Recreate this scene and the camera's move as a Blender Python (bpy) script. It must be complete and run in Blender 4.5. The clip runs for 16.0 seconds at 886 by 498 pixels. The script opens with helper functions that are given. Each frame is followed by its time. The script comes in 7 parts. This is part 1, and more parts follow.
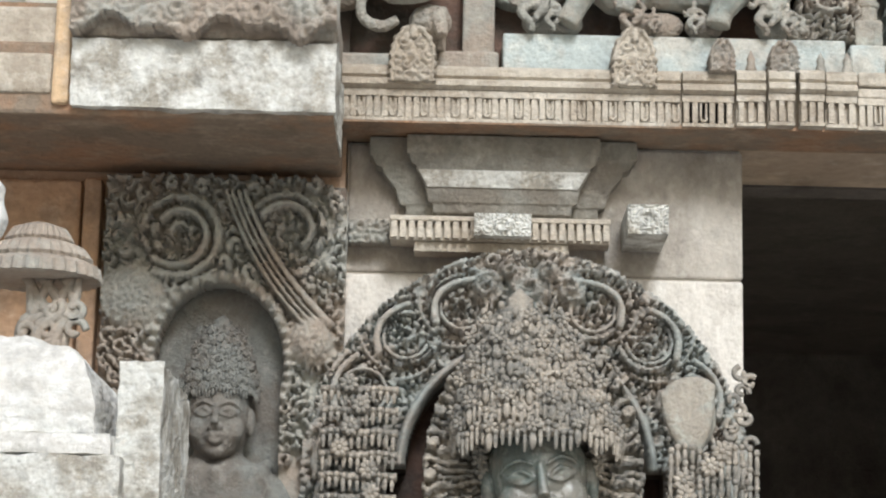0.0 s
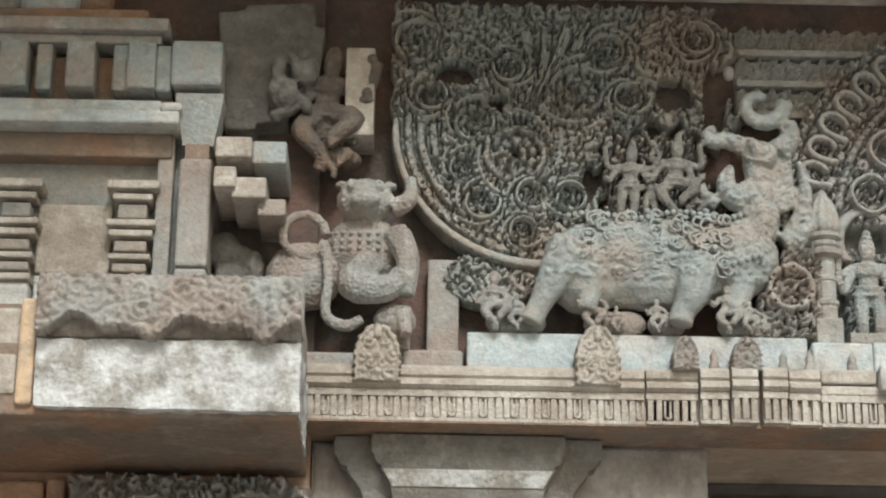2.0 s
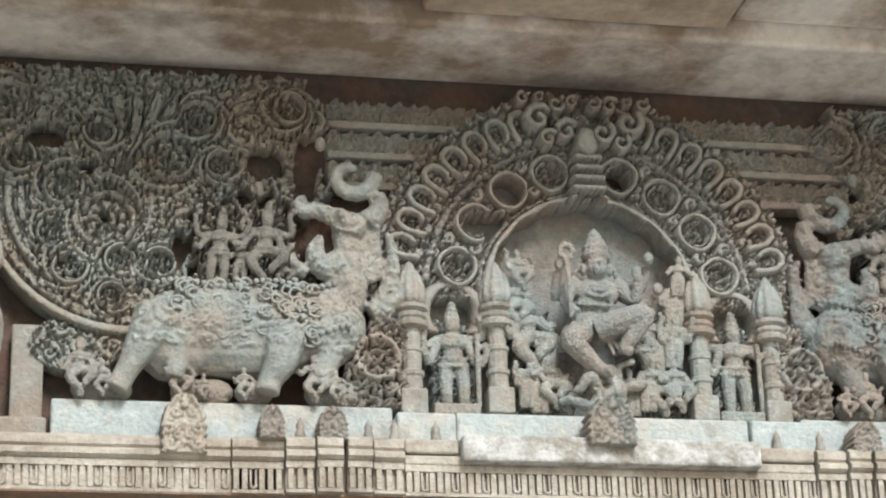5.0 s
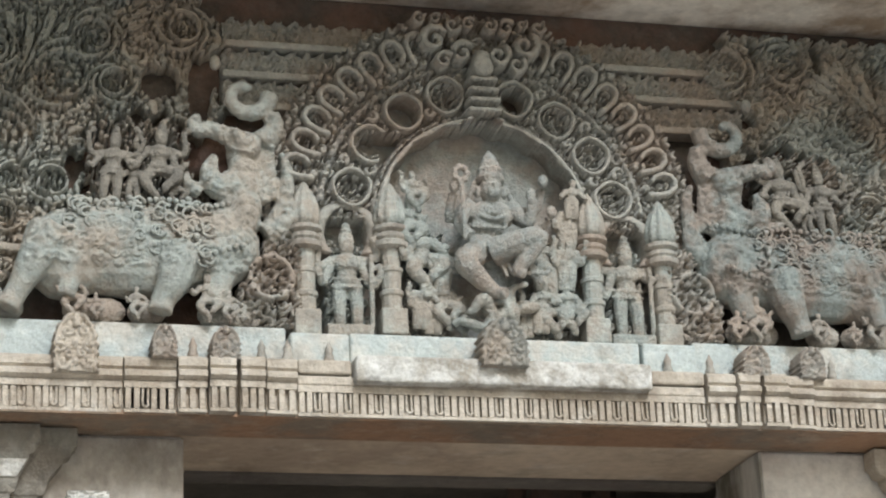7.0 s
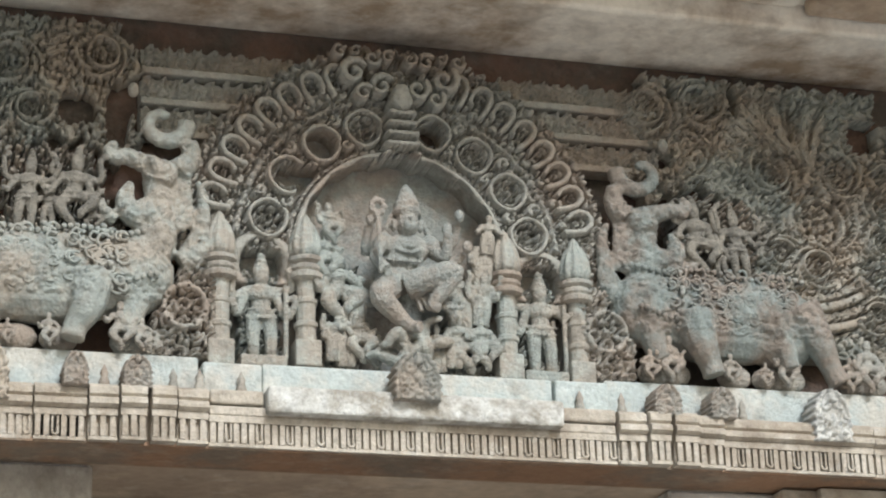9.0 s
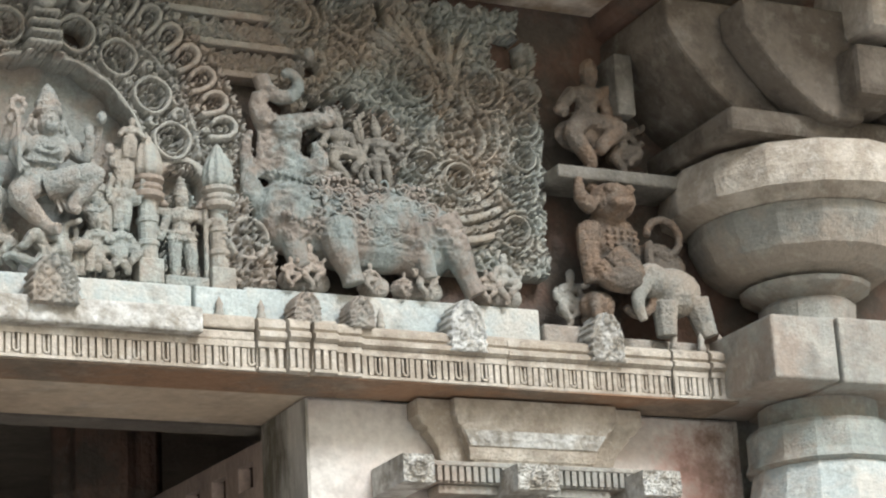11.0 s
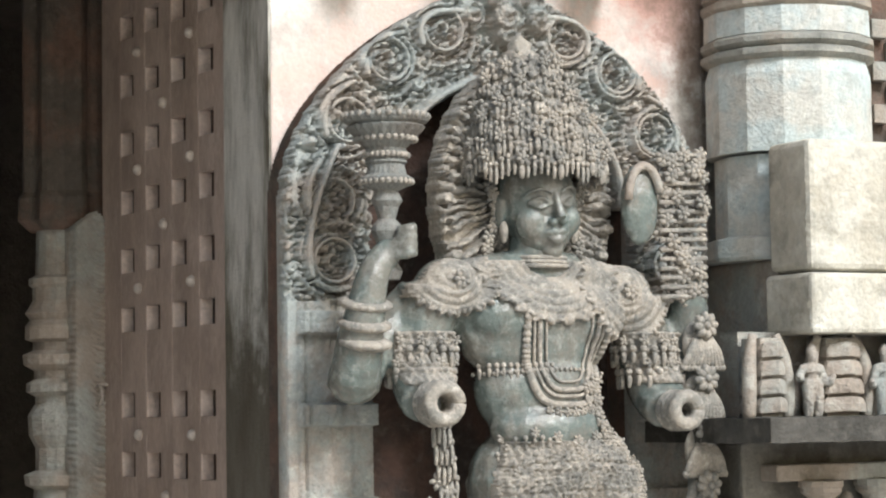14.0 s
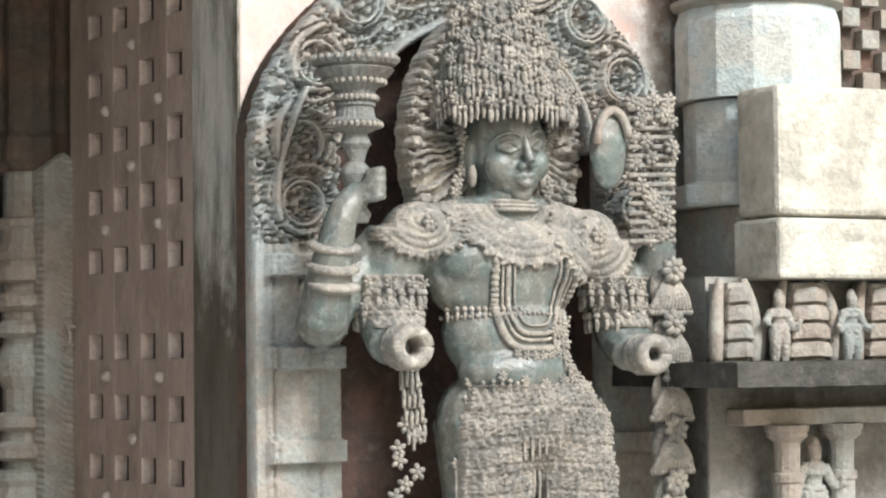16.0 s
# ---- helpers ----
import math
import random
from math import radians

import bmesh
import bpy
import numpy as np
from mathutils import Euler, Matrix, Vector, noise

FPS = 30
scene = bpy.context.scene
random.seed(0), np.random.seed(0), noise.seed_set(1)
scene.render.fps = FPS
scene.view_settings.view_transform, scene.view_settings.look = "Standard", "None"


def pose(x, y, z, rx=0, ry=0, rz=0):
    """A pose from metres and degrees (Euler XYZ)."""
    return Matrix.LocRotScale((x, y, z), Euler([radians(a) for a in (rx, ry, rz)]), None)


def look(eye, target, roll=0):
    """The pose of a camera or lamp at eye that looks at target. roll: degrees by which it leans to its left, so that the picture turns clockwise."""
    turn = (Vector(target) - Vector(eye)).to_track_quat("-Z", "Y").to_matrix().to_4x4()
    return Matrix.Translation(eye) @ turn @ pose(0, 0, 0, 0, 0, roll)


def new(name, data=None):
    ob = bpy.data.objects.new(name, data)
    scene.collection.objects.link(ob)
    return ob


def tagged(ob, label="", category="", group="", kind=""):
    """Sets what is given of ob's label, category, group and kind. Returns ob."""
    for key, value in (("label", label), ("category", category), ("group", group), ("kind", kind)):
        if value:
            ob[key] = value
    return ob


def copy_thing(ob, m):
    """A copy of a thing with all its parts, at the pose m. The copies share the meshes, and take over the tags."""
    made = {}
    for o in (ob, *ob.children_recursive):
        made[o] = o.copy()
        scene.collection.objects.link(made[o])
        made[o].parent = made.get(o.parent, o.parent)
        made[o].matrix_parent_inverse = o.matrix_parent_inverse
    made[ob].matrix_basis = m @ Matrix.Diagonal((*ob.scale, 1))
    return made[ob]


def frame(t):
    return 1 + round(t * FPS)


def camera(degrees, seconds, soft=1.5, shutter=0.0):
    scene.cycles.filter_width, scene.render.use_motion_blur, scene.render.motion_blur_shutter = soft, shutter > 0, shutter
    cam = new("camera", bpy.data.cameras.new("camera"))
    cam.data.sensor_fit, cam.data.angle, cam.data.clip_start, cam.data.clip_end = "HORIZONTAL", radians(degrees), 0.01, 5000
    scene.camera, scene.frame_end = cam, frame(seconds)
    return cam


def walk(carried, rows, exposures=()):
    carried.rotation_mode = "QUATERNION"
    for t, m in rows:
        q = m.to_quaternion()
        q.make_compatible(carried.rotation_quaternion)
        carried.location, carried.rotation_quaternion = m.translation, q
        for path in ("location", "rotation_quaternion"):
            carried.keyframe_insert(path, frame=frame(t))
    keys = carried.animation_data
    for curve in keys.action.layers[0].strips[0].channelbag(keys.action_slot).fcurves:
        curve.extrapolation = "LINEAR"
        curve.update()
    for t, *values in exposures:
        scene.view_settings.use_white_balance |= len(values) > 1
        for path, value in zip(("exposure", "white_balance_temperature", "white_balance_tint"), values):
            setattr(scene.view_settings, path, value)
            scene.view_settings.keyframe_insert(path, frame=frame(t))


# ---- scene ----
# one standing viewer who turns on the spot: seconds and the camera's turn
TURNS = (
    (0.0, 102.455, -1.301, -0.222),
    (0.5, 103.739, -1.318, -0.128),
    (1.0, 105.295, -0.938, 0.190),
    (1.5, 107.628, -0.828, 0.204),
    (2.0, 109.982, -0.802, -1.008),
    (2.5, 112.364, -0.870, -2.220),
    (3.0, 112.728, -0.529, -4.672),
    (3.5, 112.210, -0.002, -7.008),
    (4.0, 111.896, 0.695, -8.370),
    (4.5, 111.803, 1.454, -9.852),
    (5.0, 111.601, 1.829, -11.041),
    (5.2, 111.517, 2.027, -11.530),
    (7.3, 109.038, 1.991, -14.154),
    (7.5, 108.815, 1.867, -14.387),
    (8.0, 109.176, 1.935, -14.355),
    (8.2, 109.566, 1.851, -14.448),
    (10.3, 109.920, 2.980, -21.976),
    (10.5, 109.243, 3.181, -23.132),
    (11.0, 107.550, 3.186, -25.177),
    (11.5, 104.611, 2.600, -25.812),
    (12.0, 101.495, 1.902, -25.051),
    (12.5, 99.377, 1.487, -25.785),
    (13.0, 97.931, 1.785, -26.138),
    (13.5, 96.412, 1.355, -26.272),
    (14.0, 94.122, 0.860, -26.679),
    (14.5, 93.633, 0.821, -26.922),
    (15.0, 93.835, 0.585, -27.036),
    (15.5, 93.462, 0.582, -27.255),
    (16.0, 92.690, 0.630, -27.488),
)
EYE = (0.0, 0.0, 1.55)
cam = camera(22.03, 16.0, soft=2.1)
walk(cam, [(t, pose(*EYE, rx, ry, rz)) for t, rx, ry, rz in TURNS],
     exposures=[(0.0, 0.0, 5930, 8.5), (2.0, -0.15, 5930, 8.5), (3.5, 0.2, 5930, 8.5), (5.0, 0.05, 5930, 8.5), (7.5, -0.1, 5930, 8.5), (11.0, 0.14, 5930, 8.5), (12.5, 0.15, 5930, 8.5), (14.0, 0.40, 5930, 8.5), (16.0, 0.54, 5930, 8.5)])

# ---- light: a bright overcast day ----
world = bpy.data.worlds.new("sky")
scene.world = world
world.use_nodes = True
wn = world.node_tree
sky = wn.nodes.new("ShaderNodeTexSky")
sky.sky_type, sky.sun_disc = "NISHITA", False
sky.sun_elevation, sky.sun_rotation = radians(38), radians(168)
sky.air_density, sky.dust_density = 1.6, 4.0
wn.nodes["Background"].inputs["Strength"].default_value = 0.116
wn.links.new(sky.outputs[0], wn.nodes["Background"].inputs[0])
sun_data = bpy.data.lights.new("sun", "SUN")
sun_data.energy, sun_data.angle, sun_data.color = 2.8, radians(16), (1.0, 0.985, 0.96)
sun = new("sun", sun_data)
sun.matrix_world = look((3.6, -5.2, 9.6), (1.6, 5.5, 1.0))

# ---- materials ----


def stone(name, c1, c2, c3, big=2.2, fine=60.0, rough=0.85, bump=0.5, spots=0.5, streak=0.0):
    """Weathered stone: c1 and c2 in patches, c3 in worn and lichened spots, with grain and pits."""
    m = bpy.data.materials.new(name)
    m.use_nodes = True
    n, k = m.node_tree.nodes, m.node_tree.links
    b = n["Principled BSDF"]
    b.inputs["Roughness"].default_value = rough
    b.inputs["Specular IOR Level"].default_value = 0.3
    geo = n.new("ShaderNodeNewGeometry")
    mp = n.new("ShaderNodeMapping")
    mp.inputs["Scale"].default_value = (1, 1, 1 - 0.8 * streak)
    k.new(geo.outputs["Position"], mp.inputs[0])

    def noise_node(scale, detail, lo, hi, to0=0.0, to1=1.0):
        t = n.new("ShaderNodeTexNoise")
        t.inputs["Scale"].default_value, t.inputs["Detail"].default_value = scale, detail
        t.inputs["Roughness"].default_value = 0.65
        k.new(mp.outputs[0], t.inputs["Vector"])
        r = n.new("ShaderNodeMapRange")
        for q, v in zip((1, 2, 3, 4), (lo, hi, to0, to1)):
            r.inputs[q].default_value = v
        k.new(t.outputs[0], r.inputs[0])
        return r.outputs[0]

    def blend(fac, a, c, mode="MIX"):
        x = n.new("ShaderNodeMix")
        x.data_type, x.blend_type = "RGBA", mode
        if isinstance(fac, float):
            x.inputs[0].default_value = fac
        else:
            k.new(fac, x.inputs[0])
        for sock, v in ((x.inputs[6], a), (x.inputs[7], c)):
            if isinstance(v, tuple):
                sock.default_value = (*v, 1)
            else:
                k.new(v, sock)
        return x.outputs[2]
    base_col = blend(noise_node(big, 7, 0.43, 0.57), c1, c2)
    base_col = blend(noise_node(big * 3.5, 9, 0.58 - 0.1 * spots, 0.76, 0.0, 0.8), base_col, c3)
    base_col = blend(noise_node(big * 2.2, 8, 0.52, 0.72, 0.0, 0.6), base_col, tuple(v * 0.45 for v in c2))
    grain = noise_node(fine * 0.7, 8, 0.25, 0.75, 0.84, 1.16)
    base_col = blend(1.0, base_col, grain, "MULTIPLY")
    k.new(base_col, b.inputs["Base Color"])
    pit = n.new("ShaderNodeTexVoronoi")
    pit.inputs["Scale"].default_value = fine * 1.3
    k.new(geo.outputs["Position"], pit.inputs["Vector"])
    add = n.new("ShaderNodeMath")
    add.operation = "MULTIPLY_ADD"
    k.new(pit.outputs["Distance"], add.inputs[0])
    add.inputs[1].default_value = 0.35
    k.new(noise_node(fine * 0.6, 9, 0.2, 0.8), add.inputs[2])
    bp = n.new("ShaderNodeBump")
    bp.inputs["Strength"].default_value, bp.inputs["Distance"].default_value = bump, 0.012
    k.new(add.outputs[0], bp.inputs["Height"])
    k.new(bp.outputs[0], b.inputs["Normal"])
    return m


GREEN = stone("green_soapstone", (0.33, 0.36, 0.335), (0.36, 0.33, 0.28), (0.50, 0.53, 0.49), 6, 90)
BROWN = stone("brown_carved_stone", (0.35, 0.305, 0.25), (0.285, 0.285, 0.255), (0.48, 0.44, 0.375), 4, 90)
GREY = stone("grey_carved_stone", (0.35, 0.35, 0.315), (0.34, 0.29, 0.24), (0.52, 0.49, 0.43), 4, 90)
CREAM = stone("cream_stone", (0.52, 0.475, 0.40), (0.38, 0.33, 0.265), (0.68, 0.65, 0.58), 5, 90)
BLOCK = stone("sunlit_cream_block", (0.58, 0.555, 0.475), (0.47, 0.435, 0.355), (0.66, 0.635, 0.56), 5, 45, bump=0.7, spots=0.8)
DARKGREY = stone("dark_grey_stone", (0.20, 0.19, 0.165), (0.13, 0.12, 0.10), (0.31, 0.29, 0.25), 5, 70)
# near-black colour that stands in for shade inside recesses
GLOOM = stone("recess_shade", (0.055, 0.042, 0.035), (0.09, 0.055, 0.042), (0.12, 0.10, 0.085), 6, 60)
BLUE = stone("bluish_plinth_stone", (0.48, 0.535, 0.52), (0.52, 0.51, 0.46), (0.66, 0.69, 0.65), 7, 80)
NICHE = stone("dark_niche_stone", (0.20, 0.205, 0.19), (0.17, 0.155, 0.135), (0.33, 0.32, 0.29), 7, 110)
NEARBLACK = stone("near_black_stone", (0.085, 0.08, 0.07), (0.055, 0.052, 0.045), (0.16, 0.15, 0.13), 7, 60)
PALE = stone("pale_limewashed_stone", (0.72, 0.69, 0.63), (0.58, 0.55, 0.50), (0.78, 0.77, 0.72), 3, 60, streak=0.5)
GRIME = stone("grimy_limewashed_stone", (0.46, 0.43, 0.38), (0.34, 0.31, 0.27), (0.56, 0.54, 0.49), 4, 60, streak=0.4)
ROSE = stone("red_stained_limewash", (0.67, 0.645, 0.595), (0.58, 0.52, 0.47), (0.65, 0.625, 0.58), 2.6, 60, bump=0.3)
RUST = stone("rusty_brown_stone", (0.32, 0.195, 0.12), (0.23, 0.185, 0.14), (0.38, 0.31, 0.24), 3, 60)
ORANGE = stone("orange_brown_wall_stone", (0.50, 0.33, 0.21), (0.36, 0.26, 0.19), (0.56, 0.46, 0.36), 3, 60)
# dark wall stone; its tone also stands in for shade behind pierced carving
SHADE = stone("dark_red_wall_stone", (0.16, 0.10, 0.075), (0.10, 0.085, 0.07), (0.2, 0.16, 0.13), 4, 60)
SOFFIT = stone("stained_soffit_stone", (0.80, 0.75, 0.66), (0.36, 0.28, 0.20), (0.82, 0.79, 0.73), 1.7, 40, bump=0.25)
SOFFIT_DARK = stone("brown_soffit_stone", (0.55, 0.45, 0.335), (0.40, 0.315, 0.235), (0.66, 0.60, 0.51), 2.2, 40, bump=0.25)
LICHEN = stone("lichen_white_stone", (0.62, 0.62, 0.58), (0.36, 0.335, 0.285), (0.80, 0.81, 0.78), 9, 50, bump=0.8, spots=1)
WHITE = stone("bleached_stone", (0.72, 0.725, 0.70), (0.58, 0.565, 0.53), (0.78, 0.78, 0.765), 6, 60)
SKIN = stone("polished_grey_green_stone", (0.125, 0.15, 0.137), (0.17, 0.165, 0.142), (0.34, 0.36, 0.33), 10, 80, rough=0.24, bump=0.25, spots=0.7)
SKIN.node_tree.nodes["Principled BSDF"].inputs["Specular IOR Level"].default_value = 0.6
JEWEL = stone("worn_brown_ornament_stone", (0.36, 0.325, 0.275), (0.24, 0.23, 0.205), (0.56, 0.52, 0.45), 12, 120)
DARKREL = stone("dark_grey_carved_stone", (0.31, 0.33, 0.31), (0.36, 0.32, 0.275), (0.52, 0.52, 0.475), 6, 110)
WOOD = stone("brown_painted_door_wood", (0.47, 0.375, 0.315), (0.37, 0.29, 0.24), (0.53, 0.44, 0.38), 3, 120, rough=0.5, bump=0.15, streak=0.7)
LITWOOD = stone("lit_recess_wood", (0.72, 0.60, 0.52), (0.60, 0.49, 0.42), (0.76, 0.66, 0.58), 6, 120, rough=0.7, bump=0.15)
METAL = stone("dull_rivet_metal", (0.55, 0.49, 0.43), (0.42, 0.36, 0.31), (0.64, 0.58, 0.52), 12, 120, rough=0.45, bump=0.1)
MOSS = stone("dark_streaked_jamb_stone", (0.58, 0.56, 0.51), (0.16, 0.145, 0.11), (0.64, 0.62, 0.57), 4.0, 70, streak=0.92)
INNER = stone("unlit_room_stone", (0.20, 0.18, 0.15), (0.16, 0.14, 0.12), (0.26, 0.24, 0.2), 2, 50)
GROUND = stone("worn_paving_stone", (0.60, 0.56, 0.50), (0.52, 0.48, 0.43), (0.66, 0.63, 0.57), 0.8, 30)



def stain(m, centre, inner, outer, colour, flat=1.0):
    """A ragged band of colour on the wall, between two distances from a point."""
    n, k = m.node_tree.nodes, m.node_tree.links
    b = n["Principled BSDF"]
    old = b.inputs["Base Color"].links[0].from_socket
    geo = n.new("ShaderNodeNewGeometry")
    sub_node = n.new("ShaderNodeVectorMath")
    sub_node.operation = "SUBTRACT"
    sub_node.inputs[1].default_value = centre
    mul = n.new("ShaderNodeVectorMath")
    mul.operation = "MULTIPLY"
    mul.inputs[1].default_value = (1, 0, flat)
    ln = n.new("ShaderNodeVectorMath")
    ln.operation = "LENGTH"
    k.new(geo.outputs["Position"], sub_node.inputs[0])
    k.new(sub_node.outputs[0], mul.inputs[0])
    k.new(mul.outputs[0], ln.inputs[0])
    nz = n.new("ShaderNodeTexNoise")
    nz.inputs["Scale"].default_value, nz.inputs["Detail"].default_value, nz.inputs["Roughness"].default_value = 11, 9, 0.72
    k.new(geo.outputs["Position"], nz.inputs["Vector"])
    wob = n.new("ShaderNodeMath")
    wob.operation = "MULTIPLY_ADD"
    k.new(nz.outputs[0], wob.inputs[0])
    wob.inputs[1].default_value = 0.8
    k.new(ln.outputs["Value"], wob.inputs[2])
    lo = n.new("ShaderNodeMapRange")
    for q, v in zip((1, 2, 3, 4), (outer + 0.30, outer + 0.50, 0.85, 0.0)):
        lo.inputs[q].default_value = v
    k.new(wob.outputs[0], lo.inputs[0])
    hi = n.new("ShaderNodeMapRange")
    hi.inputs[1].default_value, hi.inputs[2].default_value = inner + 0.28, inner + 0.44
    k.new(wob.outputs[0], hi.inputs[0])
    both = n.new("ShaderNodeMath")
    both.operation = "MULTIPLY"
    k.new(lo.outputs[0], both.inputs[0])
    k.new(hi.outputs[0], both.inputs[1])
    x = n.new("ShaderNodeMix")
    x.data_type = "RGBA"
    k.new(both.outputs[0], x.inputs[0])
    k.new(old, x.inputs[6])
    x.inputs[7].default_value = (*colour, 1)
    k.new(x.outputs[2], b.inputs["Base Color"])


stain(ROSE, (3.50, 5.5, 2.74), -0.5, 0.16, (0.56, 0.33, 0.28), 0.8)
stain(ROSE, (3.61, 5.5, 2.5), -0.9, 0.06, (0.20, 0.16, 0.12), 0.1)
stain(ROSE, (2.875, 5.5, 2.12), 0.55, 0.62, (0.70, 0.50, 0.42), 1.08)

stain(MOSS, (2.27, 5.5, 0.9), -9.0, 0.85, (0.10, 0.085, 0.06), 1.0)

# ---- mesh helpers ----


class Bag:
    """Collects vertices and faces of one mesh."""

    def __init__(self):
        self.v, self.f = [], []

    def add(self, verts, faces):
        k = len(self.v)
        self.v += [tuple(p) for p in verts]
        self.f += [tuple(i + k for i in q) for q in faces]
        return self

    def box(self, x0, x1, y0, y1, z0, z1, m=None):
        p = [Vector((x, y, z)) for z in (z0, z1) for y in (y0, y1) for x in (x0, x1)]
        if m:
            p = [m @ q for q in p]
        return self.add(p, [(0, 2, 3, 1), (4, 5, 7, 6), (0, 1, 5, 4), (2, 6, 7, 3), (0, 4, 6, 2), (1, 3, 7, 5)])

    def lathe(self, prof, n=16, m=None, turn=0.0, wave=0, depth=0.0):
        """Profile rows (radius, height) turned about z; wave: lobes round it."""
        m = m or Matrix()
        p, f = [], []
        for r, z in prof:
            for i in range(n):
                a = 2 * math.pi * (i + turn) / n
                q = r * (1 + depth * math.cos(wave * a)) if wave else r
                p.append(m @ Vector((q * math.cos(a), q * math.sin(a), z)))
        for j in range(len(prof) - 1):
            for i in range(n):
                a, b = j * n + i, j * n + (i + 1) % n
                f.append((a, b, b + n, a + n))
        f.append(tuple(range(n - 1, -1, -1)))
        f.append(tuple((len(prof) - 1) * n + i for i in range(n)))
        return self.add(p, f)

    def loft(self, rows):
        """Rows (half width, front, back, height) joined into one solid about x = 0."""
        p = [q for hw, y0, y1, z in rows for q in ((-hw, y0, z), (hw, y0, z), (hw, y1, z), (-hw, y1, z))]
        f = [(4 * i + k, 4 * i + (k + 1) % 4, 4 * i + 4 + (k + 1) % 4, 4 * i + 4 + k) for i in range(len(rows) - 1) for k in range(4)]
        n = 4 * (len(rows) - 1)
        return self.add(p, f + [(3, 2, 1, 0), (n, n + 1, n + 2, n + 3)])

    def ell(self, c, r, m=None, n=10, k=7):
        """An ellipsoid at c with radii r (one number or three), turned by m."""
        r = (r, r, r) if isinstance(r, (int, float)) else r
        m = Matrix.Translation(c) @ (m or Matrix())
        prof = []
        p, f = [m @ Vector((0, 0, -r[2]))], []
        for j in range(1, k):
            b = math.pi * (j / k - 0.5)
            for i in range(n):
                a = 2 * math.pi * i / n
                p.append(m @ Vector((r[0] * math.cos(a) * math.cos(b), r[1] * math.sin(a) * math.cos(b), r[2] * math.sin(b))))
        p.append(m @ Vector((0, 0, r[2])))
        top = len(p) - 1
        for i in range(n):
            f.append((0, 1 + (i + 1) % n, 1 + i))
            f.append((top, top - n + i, top - n + (i + 1) % n))
            for j in range(k - 2):
                a, b = 1 + j * n + i, 1 + j * n + (i + 1) % n
                f.append((a, b, b + n, a + n))
        return self.add(p, f)

    def tube(self, pts, radii, n=8, flat=1.0):
        """A tube along points; radii: one number or one for each point; flat: squeeze in depth (y)."""
        pts = [Vector(p) for p in pts]
        if isinstance(radii, (int, float)):
            radii = [radii] * len(pts)
        if 3 <= len(pts) <= 9:      # rounded bends
            q, r = [pts[0]] + pts + [pts[-1]], [radii[0]] + list(radii) + [radii[-1]]
            np2, nr2 = [], []
            for i in range(1, len(q) - 2):
                for s in range(4):
                    t = s / 4
                    w = (-t + 2 * t * t - t ** 3, 2 - 5 * t * t + 3 * t ** 3, t + 4 * t * t - 3 * t ** 3, t ** 3 - t * t)
                    np2.append(sum((q[i - 1 + k] * (w[k] / 2) for k in range(4)), Vector()))
                    nr2.append(max(sum(r[i - 1 + k] * w[k] / 2 for k in range(4)), 0.001))
            pts, radii = np2 + [pts[-1]], nr2 + [radii[-1]]
        p, f = [], []
        for i, c in enumerate(pts):
            d = (pts[min(i + 1, len(pts) - 1)] - pts[max(i - 1, 0)]).normalized()
            u = d.cross(Vector((0, 1, 0)))
            u = u.normalized() if u.length > 1e-3 else Vector((1, 0, 0))
            w = u.cross(d).normalized()
            for j in range(n):
                a = 2 * math.pi * j / n
                p.append(c + radii[i] * (math.cos(a) * u + flat * math.sin(a) * w))
        for i in range(len(pts) - 1):
            for j in range(n):
                a, b = i * n + j, i * n + (j + 1) % n
                f.append((a, b, b + n, a + n))
        f += [tuple(range(n - 1, -1, -1)), tuple((len(pts) - 1) * n + j for j in range(n))]
        return self.add(p, f)


def make(name, bag, mat, parent=None, label="", smooth=False, bevel=0.0, rough=0.0, at=None):
    """One mesh object out of a Bag; bevel: worn edges; rough: uneven surface in metres."""
    me = bpy.data.meshes.new(name)
    me.from_pydata(bag.v, [], bag.f)
    me.materials.append(mat)
    if smooth:
        me.polygons.foreach_set("use_smooth", [True] * len(me.polygons))
    me.update()
    ob = new(name, me)
    if at:
        ob.matrix_world = at
    if parent:
        ob.parent = parent
    if label:
        ob["label"] = label
    if bevel:
        bv = ob.modifiers.new("worn_edges", "BEVEL")
        bv.width, bv.segments, bv.limit_method = bevel, 2, "ANGLE"
    if rough:
        cloud = bpy.data.textures.new("uneven", "CLOUDS")
        cloud.noise_scale, cloud.noise_depth = 0.06, 3
        sb = ob.modifiers.new("cuts", "SUBSURF")
        sb.subdivision_type, sb.levels, sb.render_levels = "SIMPLE", 5, 5
        dp = ob.modifiers.new("uneven", "DISPLACE")
        dp.texture, dp.strength, dp.texture_coords = cloud, rough, "GLOBAL"
    return ob


def part(name, bag, mat, parent, label="", **more):
    return make(name, bag, mat, parent, label, **more)


def base(name, place=(0, 0, 0)):
    ob = new(name)
    ob.matrix_world = Matrix.Translation(place)
    return ob


